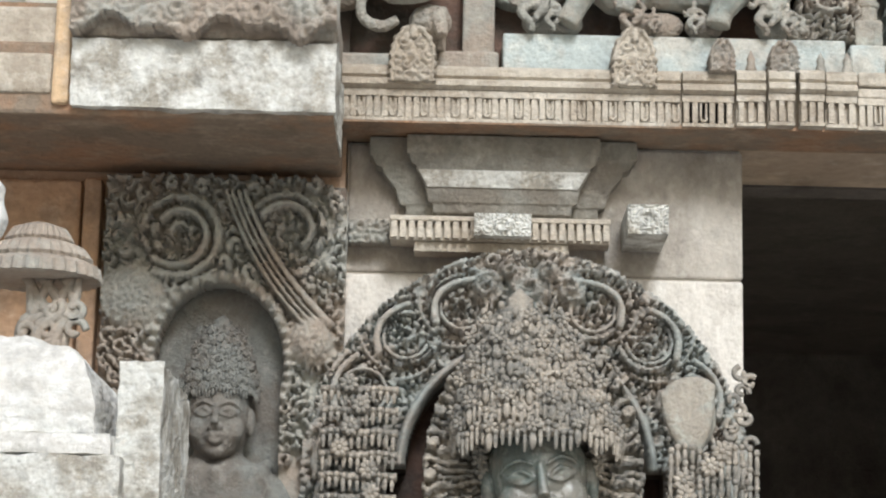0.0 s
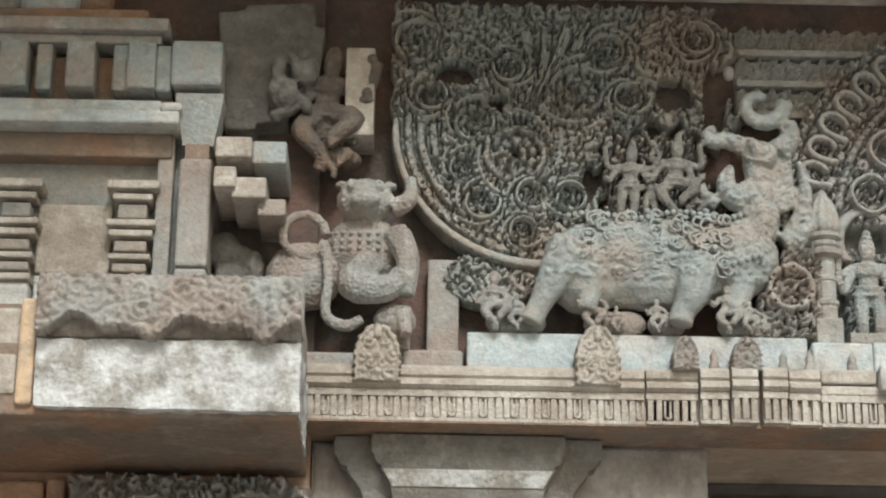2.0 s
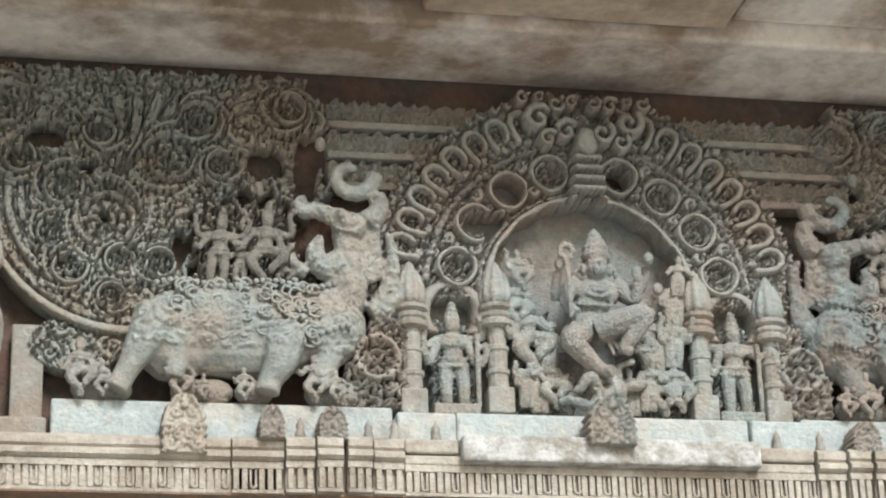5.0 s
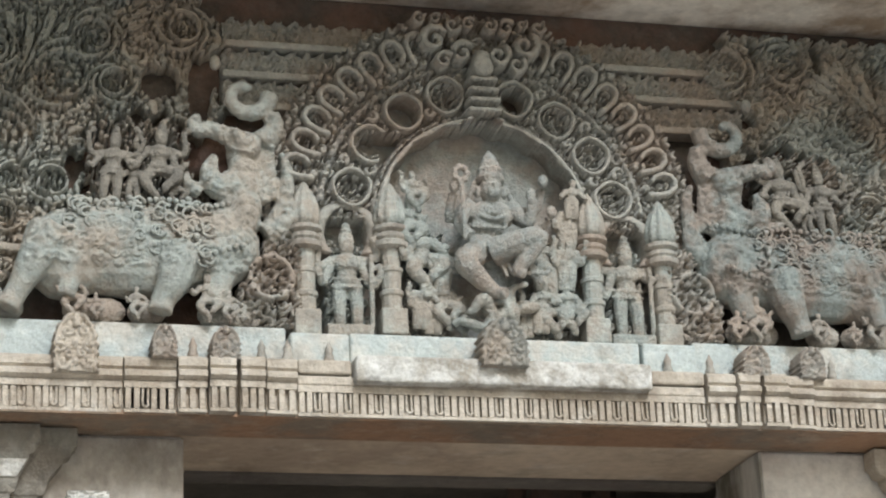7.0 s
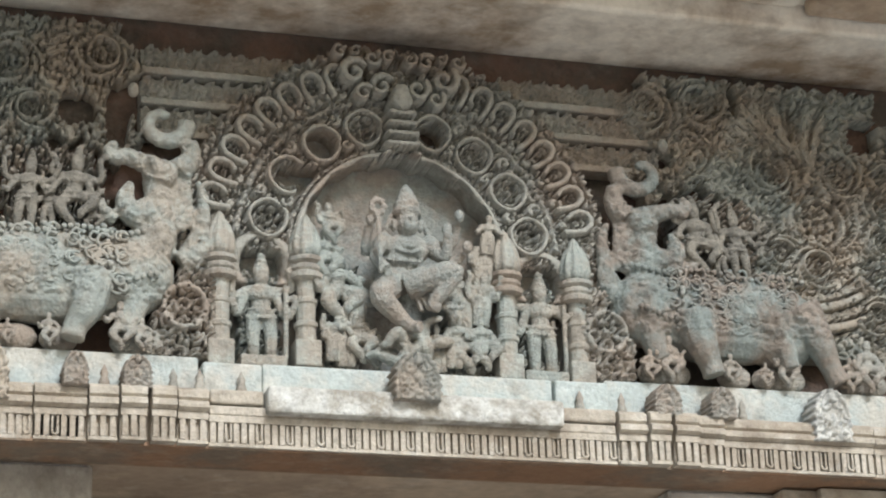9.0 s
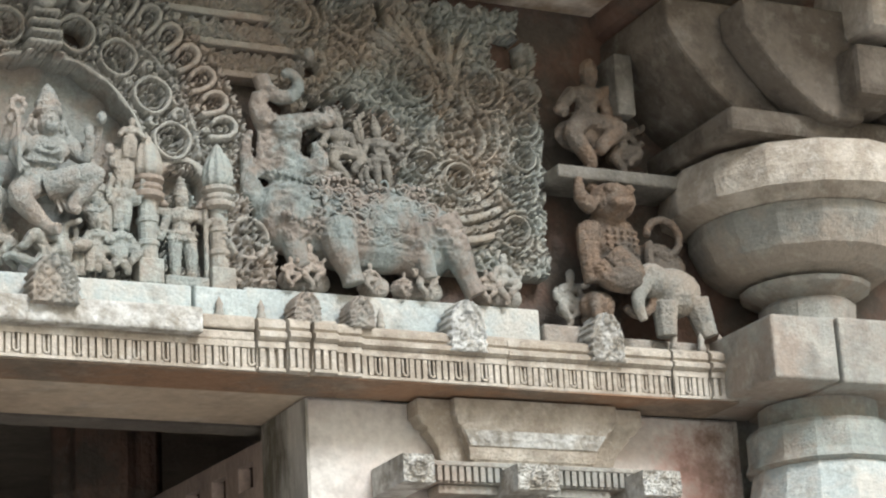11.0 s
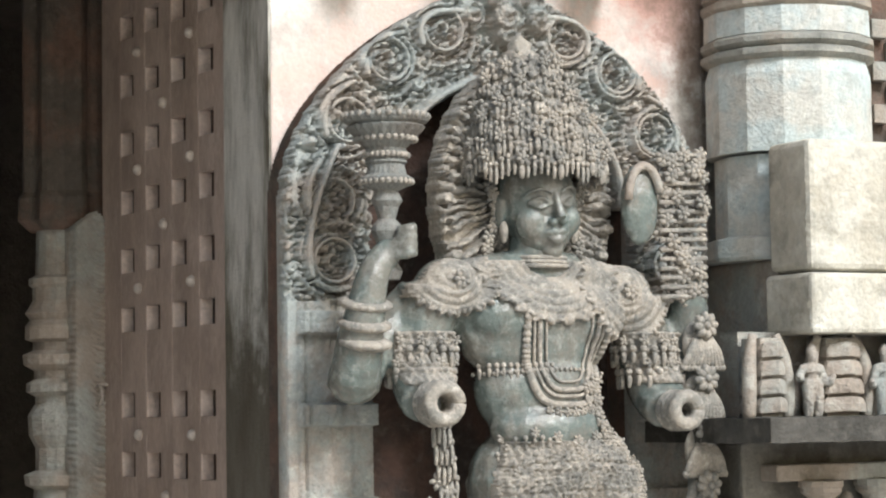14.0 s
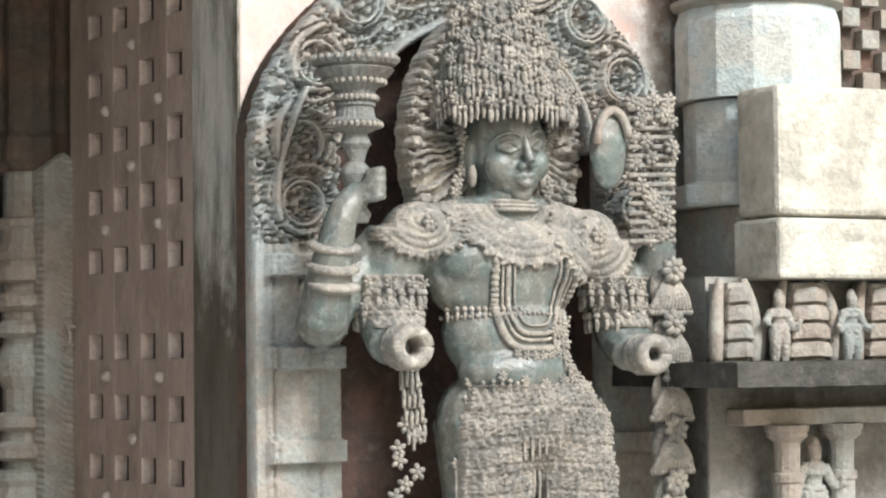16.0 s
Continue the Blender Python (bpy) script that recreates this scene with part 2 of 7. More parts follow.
def melt(bag, voxel=0.01, smooth=4):
    """Fuse a Bag's lumps into one skin; gives a new Bag."""
    ob = make("lump", bag, GREY)
    rm = ob.modifiers.new("fuse", "REMESH")
    rm.mode, rm.voxel_size, rm.use_smooth_shade = "VOXEL", voxel, True
    sm = ob.modifiers.new("even", "SMOOTH")
    sm.iterations, sm.factor = smooth, 0.5
    got = ob.evaluated_get(bpy.context.evaluated_depsgraph_get()).to_mesh()
    out = Bag()
    out.v = [tuple(v.co) for v in got.vertices]
    out.f = [tuple(q.vertices) for q in got.polygons]
    old = ob.data
    bpy.data.objects.remove(ob)
    bpy.data.meshes.remove(old)
    return out


# ---- carved relief: height fields out of a few strokes ----


def field(x0, x1, z0, z1, step):
    nx, nz = int(round((x1 - x0) / step)) + 1, int(round((z1 - z0) / step)) + 1
    return np.meshgrid(np.linspace(x0, x1, nx), np.linspace(z0, z1, nz))


def relief_bag(X, Z, H, y, back=0.05, keep=None):
    """The skin of a relief: points at y - H, cells kept where keep is true, with its rim drawn back."""
    nz, nx = X.shape
    idx = np.arange(nz * nx).reshape(nz, nx)
    keep = np.ones_like(X, bool) if keep is None else keep
    cell = keep[:-1, :-1] & keep[1:, :-1] & keep[:-1, 1:] & keep[1:, 1:]
    quads = np.stack([idx[:-1, :-1], idx[:-1, 1:], idx[1:, 1:], idx[1:, :-1]], -1)[cell]
    pad = np.pad(cell, 1)
    side = []
    for dz, dx, a, b in ((-1, 0, 0, 1), (0, 1, 1, 2), (1, 0, 2, 3), (0, -1, 3, 0)):
        q = np.stack([idx[:-1, :-1], idx[:-1, 1:], idx[1:, 1:], idx[1:, :-1]], -1)
        edge = cell & ~pad[1 + dz:pad.shape[0] - 1 + dz, 1 + dx:pad.shape[1] - 1 + dx]
        side.append(np.stack([q[edge][:, b], q[edge][:, a]], -1))
    side = np.concatenate(side)
    n = nz * nx
    front = np.stack([X, y - H, Z], -1).reshape(-1, 3)
    rear = np.stack([X, np.full_like(X, y + back), Z], -1).reshape(-1, 3)
    rim = np.stack([side[:, 0], side[:, 1], side[:, 1] + n, side[:, 0] + n], -1)
    faces = np.concatenate([quads, rim])
    used, inv = np.unique(faces, return_inverse=True)
    out = Bag()
    out.v = [tuple(p) for p in np.concatenate([front, rear])[used].tolist()]
    out.f = [tuple(q) for q in inv.reshape(-1, 4).tolist()]
    return out


def bump_up(q):
    return np.sqrt(np.clip(1 - q, 0, 1))


def dome(X, Z, cx, cz, a, b, h, turn=0.0):
    c, s = math.cos(turn), math.sin(turn)
    u, w = (X - cx) * c + (Z - cz) * s, -(X - cx) * s + (Z - cz) * c
    return h * bump_up((u / a) ** 2 + (w / b) ** 2)


def ring(X, Z, cx, cz, r, w, h, beads=0):
    d = np.hypot(X - cx, Z - cz)
    out = h * bump_up(((d - r) / w) ** 2)
    if beads:
        out = out * (0.7 + 0.3 * np.cos(beads * np.arctan2(Z - cz, X - cx)))
    return out


def spiral(X, Z, cx, cz, r, turns, way, h, thick=0.55):
    d, a = np.hypot(X - cx, Z - cz), np.arctan2(Z - cz, X - cx)
    ph = (turns * d / r - way * a / (2 * math.pi)) % 1
    return np.where(d < r, h * bump_up(((ph - 0.5) / (thick / 2)) ** 2), 0)


def lace(X, Z, size, seed, h):
    """Close-set curls and leaves, each in a cell of its own, with deep gaps between."""
    rng = np.random.RandomState(abs(int(seed)))
    i, j = np.floor(X / size).astype(int), np.floor(Z / size).astype(int)
    i0, j0 = i.min() - 1, j.min() - 1
    shape = (j.max() - j0 + 3, i.max() - i0 + 3)
    jx, jz, kind = rng.rand(*shape), rng.rand(*shape), rng.rand(*shape)
    d1, d2 = np.full(X.shape, 9.0), np.full(X.shape, 9.0)
    ang, kd = np.zeros(X.shape), np.zeros(X.shape)
    for dj in (-1, 0, 1):
        for di in (-1, 0, 1):
            a, b = j + dj - j0, i + di - i0
            px, pz = (i + di + 0.15 + 0.7 * jx[a, b]) * size, (j + dj + 0.15 + 0.7 * jz[a, b]) * size
            d = np.hypot(X - px, Z - pz) / size
            near = d < d1
            d2 = np.where(near, d1, np.minimum(d2, d))
            ang = np.where(near, np.arctan2(Z - pz, X - px), ang)
            kd = np.where(near, kind[a, b], kd)
            d1 = np.where(near, d, d1)
    gap = np.clip((d2 - d1) / 0.22, 0, 1)
    way = np.where(kd > 0.5, 1, -1)
    curl = bump_up((((d1 * 2.9 - way * ang / (2 * math.pi) + kd) % 1 - 0.5) / 0.33) ** 2)
    leaf = 0.5 + 0.5 * np.cos(ang * 6 + kd * 20)
    mix = np.where((kd * 7 % 1) > 0.35, curl, leaf)
    drill = 1 - 0.9 * np.exp(-(d1 / 0.12) ** 2)
    return h * np.sqrt(gap) * (0.35 + 0.65 * mix) * drill


def fringe(S, R, row, rib, h):
    """Tiers of beads with hanging fringes: S runs along a tier, R down the tiers."""
    f = (R / row) % 1
    k = np.floor(R / row)
    bead = bump_up(((f - 0.14) / 0.14) ** 2) * (0.55 + 0.45 * np.cos(2 * math.pi * S / rib + k))
    hang = (0.5 + 0.5 * np.cos(2 * math.pi * S / (rib * 0.8) + 2 * k)) ** 0.7 * np.where((f > 0.3) & (f < 0.92), 0.45 + 0.5 * (f - 0.3), 0)
    return h * np.maximum(bead, hang)


def engrave(bag, size, h, seed, zmin=-9.0, zmax=99.0, patches=False):
    """Cut a pattern of curls into the front of a fused lump."""
    p = np.array(bag.v)
    cut = lace(p[:, :1], p[:, 2:], size, seed, h)[:, 0]
    if patches:
        cut = cut * (lace(p[:, :1], p[:, 2:], size * 3.5, seed + 1, 1.0)[:, 0] > 0.45)
    p[:, 1] -= np.where((p[:, 2] > zmin) & (p[:, 2] < zmax), cut, 0)
    bag.v = [tuple(q) for q in p.tolist()]
    return bag


def paint(H, X, Z, pts, w0, w1, h, groove=0.0045, tooth=0.0, notch=0.0, deep=0.004, rib=0.0):
    """Lay a leaf or ribbon along a line of points over the relief, with a deep drilled slit round it.
    w0, w1: half widths; tooth: spacing of the lobes on its edge, notch their depth; rib: spacing of slanting cuts across it."""
    big = max(w0, w1) + groove + 0.004
    xs, zs = [p[0] for p in pts], [p[1] for p in pts]
    i0, i1 = np.searchsorted(X[0], (min(xs) - big, max(xs) + big))
    j0, j1 = np.searchsorted(Z[:, 0], (min(zs) - big, max(zs) + big))
    if i1 - i0 < 2 or j1 - j0 < 2:
        return
    x, z, out = X[j0:j1, i0:i1], Z[j0:j1, i0:i1], H[j0:j1, i0:i1]
    D, S, run = np.full(x.shape, 9.0), np.zeros(x.shape), 0.0
    total = sum(math.dist(a, b) for a, b in zip(pts, pts[1:]))
    for (ax, az), (bx, bz) in zip(pts, pts[1:]):
        L = math.dist((ax, az), (bx, bz)) + 1e-9
        u = np.clip(((x - ax) * (bx - ax) + (z - az) * (bz - az)) / (L * L), 0, 1)
        d = np.hypot(x - ax - u * (bx - ax), z - az - u * (bz - az))
        near = d < D
        D, S = np.where(near, d, D), np.where(near, run + u * L, S)
        run += L
    W = w0 + (w1 - w0) * S / total
    if tooth:
        W = W * (1 - notch * (0.5 + 0.5 * np.cos(2 * math.pi * S / tooth)))
    e = D - W
    q = np.clip(D / np.maximum(W, 1e-4), 0, 1)
    if tooth and h < 0.07:      # hollowed leaf with a raised rim and midrib
        top = h - 0.011 * (1 - q ** 4) + 0.007 * np.clip(1 - q / 0.22, 0, 1)
    else:
        top = h * (0.82 + 0.18 * np.sqrt(1 - q * q))
    if rib:
        top = top - 0.008 * (np.abs(((S / rib + q * 0.55) % 1) - 0.5) < 0.17) * (q > 0.25) * (q < 0.9)
    out[:] = np.where(e < 0, top, np.where(e < groove, np.minimum(out, deep), out))


def coil(cx, cz, r, turns, way, start=0.0, n=22, core=0.22):
    """Points of a curl that winds from its rim to its core."""
    return [(cx + r * (1 - (1 - core) * i / n) * math.cos(start + way * 2 * math.pi * turns * i / n),
             cz + r * (1 - (1 - core) * i / n) * math.sin(start + way * 2 * math.pi * turns * i / n)) for i in range(n + 1)]


def bend(a, c, b, n=12):
    """Points of a bow from a to b, drawn towards c."""
    return [((1 - t) ** 2 * a[0] + 2 * t * (1 - t) * c[0] + t * t * b[0], (1 - t) ** 2 * a[1] + 2 * t * (1 - t) * c[1] + t * t * b[1]) for t in [i / n for i in range(n + 1)]]


def undergrowth(H, X, Z, seed, gap, lo=0.018, hi=0.032, h=0.034, zlo=-9.0):
    """Close-set small curling leaves over the whole sheet."""
    rng = random.Random(seed)
    x0, x1, z0, z1 = X[0, 0], X[0, -1], max(zlo, Z[0, 0]), Z[-1, 0]
    spots = [(x0 + gap * (i + rng.uniform(0.1, 0.9)), z0 + gap * (j + rng.uniform(0.1, 0.9))) for i in range(int((x1 - x0) / gap) + 1) for j in range(int((z1 - z0) / gap) + 1)]
    rng.shuffle(spots)
    for x, z in spots:
        r = rng.uniform(lo, hi)
        paint(H, X, Z, coil(x, z, r, rng.uniform(0.7, 1.05), rng.choice((-1, 1)), rng.uniform(0, 6.3), 10), r * 0.34, r * 0.17, rng.uniform(0.9, 1.1) * h, 0.0028, 0.0, 0.0, 0.016)


def acanthus(H, X, Z, pts, w, h, tooth=0.021):
    """A long hollow leaf with a scalloped rim, a raised midrib, slanting veins and a drill hole at each scallop."""
    paint(H, X, Z, pts, w * 0.55, w, h, 0.0036, tooth, 0.30, -0.012)
    total = sum(math.dist(a, b) for a, b in zip(pts, pts[1:]))
    run, nxt = 0.0, tooth
    for a, b in zip(pts, pts[1:]):
        L = math.dist(a, b) + 1e-9
        ux, uz = (b[0] - a[0]) / L, (b[1] - a[1]) / L
        while nxt < run + L and nxt < total - tooth * 0.4:
            f = nxt - run
            for q in (-1, 1):
                k = w * (0.55 + 0.45 * nxt / total) * 0.62 * q
                px, pz = a[0] + ux * f - uz * k, a[1] + uz * f + ux * k
                i0, i1 = np.searchsorted(X[0], (px - 0.006, px + 0.006))
                j0, j1 = np.searchsorted(Z[:, 0], (pz - 0.006, pz + 0.006))
                H[j0:j1, i0:i1][np.hypot(X[j0:j1, i0:i1] - px, Z[j0:j1, i0:i1] - pz) < 0.0040] = -0.02
            nxt += tooth
        run += L
    paint(H, X, Z, pts, 0.0034, 0.0030, h + 0.002, 0.0)


def drilled(H, X, Z, size, seed, top, deep=0.03):
    """Small drill holes and tool marks, in all but the tallest ribs."""
    rng = np.random.RandomState(seed)
    i, j = np.floor(X / size).astype(int), np.floor(Z / size).astype(int)
    i0, j0 = i.min() - 1, j.min() - 1
    shape = (j.max() - j0 + 3, i.max() - i0 + 3)
    jx, jz, big = rng.rand(*shape), rng.rand(*shape), rng.rand(*shape)
    for dj in (-1, 0, 1):
        for di in (-1, 0, 1):
            a, b = j + dj - j0, i + di - i0
            d = np.hypot((X - (i + di + jx[a, b]) * size) / 0.9, Z - (j + dj + jz[a, b]) * size) / size
            H -= np.where((d < 0.07 + 0.17 * big[a, b]) & (H < top), deep, 0)
    H += (lace(X, Z, size * 0.9, seed + 3, 0.006) - 0.003) * (H < top) * (H > 0)


def scroll_disc(H, X, Z, cx, cz, r, way, start, h, seed):
    """A round scroll: a plain coiled stem, a toothed leaf inside it and a drilled flower at its heart."""
    rng = random.Random(seed)
    k = 9 if r > 0.05 else 7
    near = np.hypot(X - cx, Z - cz) < r * 1.04
    H[near] = 0.012
    for i in range(k):
        a = 2 * math.pi * (i + rng.uniform(-0.2, 0.2)) / k
        q = r * 0.82
        paint(H, X, Z, [(cx + 0.2 * r * math.cos(a), cz + 0.2 * r * math.sin(a)), (cx + q * 0.7 * math.cos(a + 0.25), cz + q * 0.7 * math.sin(a + 0.25)), (cx + q * math.cos(a + 0.6), cz + q * math.sin(a + 0.6))], r * 0.13, r * 0.17, h * 0.68, 0.0032, r * 0.22, 0.35)
    paint(H, X, Z, coil(cx, cz, r * 0.42, 0.8, way, start + 1.0, 12), r * 0.13, r * 0.10, h * 0.8, 0.0035, r * 0.25, 0.4)
    paint(H, X, Z, coil(cx, cz, r * 0.96, 1.05, way, start, 30, 0.72), r * 0.10, r * 0.06, h, 0.0036, 0.014 if r > 0.05 else 0.0, 0.2)
    hole = np.hypot(X - cx, Z - cz)
    H[hole < r * 0.10] = -0.02
    for i in range(k):
        a = 2 * math.pi * (i + 0.5) / k + start
        for f, g in ((0.36, 0.07), (0.68, 0.085)):
            H[np.hypot(X - cx - f * r * math.cos(a + f), Z - cz - f * r * math.sin(a + f)) < r * g + 0.001] = -0.03


def arc(cx, cz, rx, rz, a0, a1, n=24):
    return [(cx + rx * math.cos(radians(a0 + (a1 - a0) * i / n)), cz + rz * math.sin(radians(a0 + (a1 - a0) * i / n))) for i in range(n + 1)]

MID = 1.52      # the doorway's middle


def wall_block(name, parent, x0, x1, y0, y1, z0, z1, mat, label="", bevel=0.006):
    return part(name, Bag().box(x0, x1, y0, y1, z0, z1), mat, parent, label, bevel=bevel)


# ---- structure ----
ground = tagged(make("ground", Bag().box(-60, 60, -80, 60, -0.3, 0.0), GROUND),
                "worn pale stone paving in front of the temple", "paving", kind="structure")
wall_left = tagged(make("wall_left", Bag().box(-0.25, 0.732, 5.512, 5.9, 0, 3.035), PALE, bevel=0.004),
                   "limewashed stone wall beside the doorway", "wall", kind="structure")
wall_block("block", wall_left, -0.245, 0.736, 5.5, 5.53, 0, 2.698, PALE)
wall_block("block", wall_left, -0.245, 0.736, 5.503, 5.53, 2.704, 3.03, GRIME)
wall_right = tagged(make("wall_right", Bag().box(2.276, 3.64, 5.512, 5.83, 0, 3.035), ROSE, bevel=0.004),
                    "white limewashed stone wall with red stains", "wall", kind="structure")
wall_block("block", wall_right, 2.272, 3.62, 5.5, 5.53, 0, 2.735, ROSE)
wall_block("block", wall_right, 2.272, 3.62, 5.503, 5.53, 2.741, 3.03, ROSE)
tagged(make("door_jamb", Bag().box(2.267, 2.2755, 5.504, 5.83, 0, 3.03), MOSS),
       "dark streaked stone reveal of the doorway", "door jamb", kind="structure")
lintel = tagged(make("lintel", Bag().box(0.5, 2.5, 5.505, 5.86, 3.036, 3.2), SOFFIT_DARK, bevel=0.006),
                "stained beige stone lintel over the doorway", "lintel", kind="structure")
# dark reddish wall, its tone also serving as shade in the carving's gaps
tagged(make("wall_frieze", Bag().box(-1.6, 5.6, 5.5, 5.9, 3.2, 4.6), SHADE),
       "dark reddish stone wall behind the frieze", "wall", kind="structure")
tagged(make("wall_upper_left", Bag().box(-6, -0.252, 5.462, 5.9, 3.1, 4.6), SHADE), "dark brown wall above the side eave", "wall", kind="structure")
tagged(make("wall_outer_left", Bag().box(-6, -0.252, 5.46, 5.9, 0, 3.1), ORANGE),
       "reddish brown stone wall beside the carved bay", "wall", kind="structure")
tagged(make("wall_outer_right", Bag().box(3.645, 9, 5.62, 5.9, 0, 4.6), GREY),
       "grey stone wall behind the column", "wall", kind="structure")
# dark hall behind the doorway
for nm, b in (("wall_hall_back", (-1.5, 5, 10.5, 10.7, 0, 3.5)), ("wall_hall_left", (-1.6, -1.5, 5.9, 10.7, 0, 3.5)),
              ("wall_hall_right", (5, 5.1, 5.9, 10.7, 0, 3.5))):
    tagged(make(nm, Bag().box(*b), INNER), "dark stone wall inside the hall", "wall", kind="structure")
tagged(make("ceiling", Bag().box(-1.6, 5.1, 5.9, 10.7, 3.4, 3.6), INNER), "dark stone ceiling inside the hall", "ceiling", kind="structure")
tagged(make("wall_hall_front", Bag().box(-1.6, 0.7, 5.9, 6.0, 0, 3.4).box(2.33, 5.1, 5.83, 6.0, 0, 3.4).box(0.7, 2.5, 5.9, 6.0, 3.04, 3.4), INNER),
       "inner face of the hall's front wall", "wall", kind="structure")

# eave over the frieze: beam at the wall, then large slabs of uneven depth
# the two side boxes reach forward out of view, added to shade the ends
eave = tagged(make("eave", Bag().box(-3.0, 3.42, 4.78, 5.9, 4.34, 4.9).box(3.42, 7.0, 4.25, 5.9, 4.42, 4.9).box(-3.0, -0.5, 4.1, 4.78, 4.5, 4.9), SOFFIT), "broad stained stone eave above the carved frieze", "eave", kind="structure")
part("beam", Bag().box(-0.45, 3.38, 5.16, 5.5, 4.262, 4.36), SOFFIT, eave, bevel=0.012)
for i, (a, b, z) in enumerate(((-0.5, 0.53, 4.298), (0.56, 1.02, 4.318), (1.04, 1.86, 4.292), (1.88, 2.6, 4.322), (2.62, 3.4, 4.30))):
    part("slab", Bag().box(a, b, 4.8, 5.155, z, 4.42), SOFFIT if i % 2 else SOFFIT_DARK, eave, bevel=0.015)

# ---- cornice over the door ----
cornice = tagged(make("cornice", Bag().box(-0.26, 3.5, 5.32, 5.5, 3.045, 3.18), CREAM, bevel=0.004),
                 "cream weathered stone cornice with a dentil band", "cornice", kind="structure")
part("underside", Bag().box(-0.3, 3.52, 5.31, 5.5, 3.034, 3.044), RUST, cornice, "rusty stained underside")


def moulding(x0, x1, y, parent):
    """Two rounded courses over the dentils."""
    b = Bag()
    prof = ((y, 3.118), (y - 0.012, 3.126), (y - 0.012, 3.138), (y + 0.002, 3.146), (y - 0.006, 3.152), (y - 0.006, 3.168), (y + 0.01, 3.18))
    p = [(x, q[0], q[1]) for x in (x0, x1) for q in prof] + [(x, 5.45, z) for x in (x0, x1) for z in (3.118, 3.18)]
    n = len(prof)
    f = [(i, n + i, n + i + 1, i + 1) for i in range(n - 1)]
    f += [tuple(list(range(n)) + [2 * n + 1, 2 * n]), tuple(list(range(2 * n - 1, n - 1, -1)) + [2 * n + 2, 2 * n + 3]), (n - 1, 2 * n - 1, 2 * n + 3, 2 * n + 1)]
    b.add(p, f)
    return part("moulding", b, CREAM, parent)


# stretches of the cornice: start, end, front
RUNS = ((-0.26, 0.56, 5.305), (0.565, 0.69, 5.30), (0.695, 0.765, 5.285), (0.77, 0.833, 5.27), (0.845, 0.905, 5.27), (0.91, 0.985, 5.28), (0.99, 2.05, 5.295),
        (2.055, 2.13, 5.285), (2.135, 2.192, 5.27), (2.204, 2.27, 5.27), (2.275, 2.345, 5.285), (2.35, 2.78, 5.30), (2.785, 3.3, 5.305), (3.305, 3.42, 5.30), (3.425, 3.5, 5.29))
slat = Bag().box(-0.0065, 0.0065, 0, 0.05, 0, 0.052)
slat_mesh = make("dentil", slat, CREAM).data
bpy.data.objects.remove(bpy.data.objects["dentil"])
cup = Bag().tube([(0.007 * math.cos(radians(a)), 0.0, 0.008 * math.sin(radians(a)) + 0.012) for a in range(180, 361, 20)], 0.004, 6).box(-0.009, -0.004, 0.002, 0.03, 0.012, 0.052).box(0.004, 0.009, 0.002, 0.03, 0.012, 0.052)
cup_mesh = make("pendant", cup, CREAM).data
bpy.data.objects.remove(bpy.data.objects["pendant"])
for k, (a, b, y) in enumerate(RUNS):
    if not 0.98 < a < 1.0:
        moulding(a, b, y, cornice)
    part("fillet", Bag().box(a, b, y + 0.002, 5.4, 3.1, 3.117).box(a, b, y + 0.02, 5.4, 3.047, 3.1).box(a, b, y + 0.004, 5.4, 3.0385, 3.047), CREAM, cornice)
    n = max(2, int((b - a) / 0.019))
    for i in range(n):
        x = a + (b - a) * (i + 0.5) / n
        pend = i % 4 == 2 and n > 3
        d = new("pendant" if pend else "dentil", cup_mesh if pend else slat_mesh)
        d.matrix_world = pose(x, y + 0.003 + random.uniform(0, 0.003), 3.048 + random.uniform(-0.001, 0.001), 0, 0, random.uniform(-3, 3))
        d.parent = cornice
part("moulding", Bag().box(0.99, 2.05, 5.297, 5.45, 3.118, 3.142), CREAM, cornice, bevel=0.004)
part("face_block", Bag().box(1.13, 1.9, 5.262, 5.45, 3.122, 3.19), LICHEN, cornice, "white lichen-covered block", bevel=0.008)
part("moulding", Bag().box(0.99, 1.125, 5.29, 5.45, 3.146, 3.182).box(1.905, 2.05, 5.29, 5.45, 3.146, 3.182), CREAM, cornice, bevel=0.006)
part("medallion", relief_bag(*(lambda X, Z: (X, Z, np.maximum(lace(X, Z, 0.02, 5, 0.02), dome(X, Z, 1.535, 3.07, 0.09, 0.03, 0.02))))(*field(1.44, 1.63, 3.05, 3.09, 0.004)), 5.46), RUST, cornice)

# plinth slabs under the frieze
for x0, x1, y, z0, z1 in ((0.13, 0.976, 5.375, 3.18, 3.288), (0.98, 1.13, 5.335, 3.18, 3.265), (1.134, 1.90, 5.35, 3.19, 3.272), (1.904, 2.05, 5.335, 3.18, 3.268), (2.054, 2.93, 5.375, 3.18, 3.288)):
    tagged(make("plinth_slab", Bag().box(x0, x1, y, 5.5, z0, z1), BLUE, bevel=0.006), "blue-grey stone slab carrying the carved frieze", "stone slab", "frieze plinth slabs")
for x0, x1, z1 in ((-0.30, -0.03, 3.225), (-0.03, 0.12, 3.235), (2.935, 3.16, 3.245), (3.165, 3.5, 3.22)):
    tagged(make("plinth_slab", Bag().box(x0, x1, 5.36, 5.5, 3.18, z1), GREY, bevel=0.008), "brownish stone slab on the cornice", "stone slab", "frieze plinth slabs")


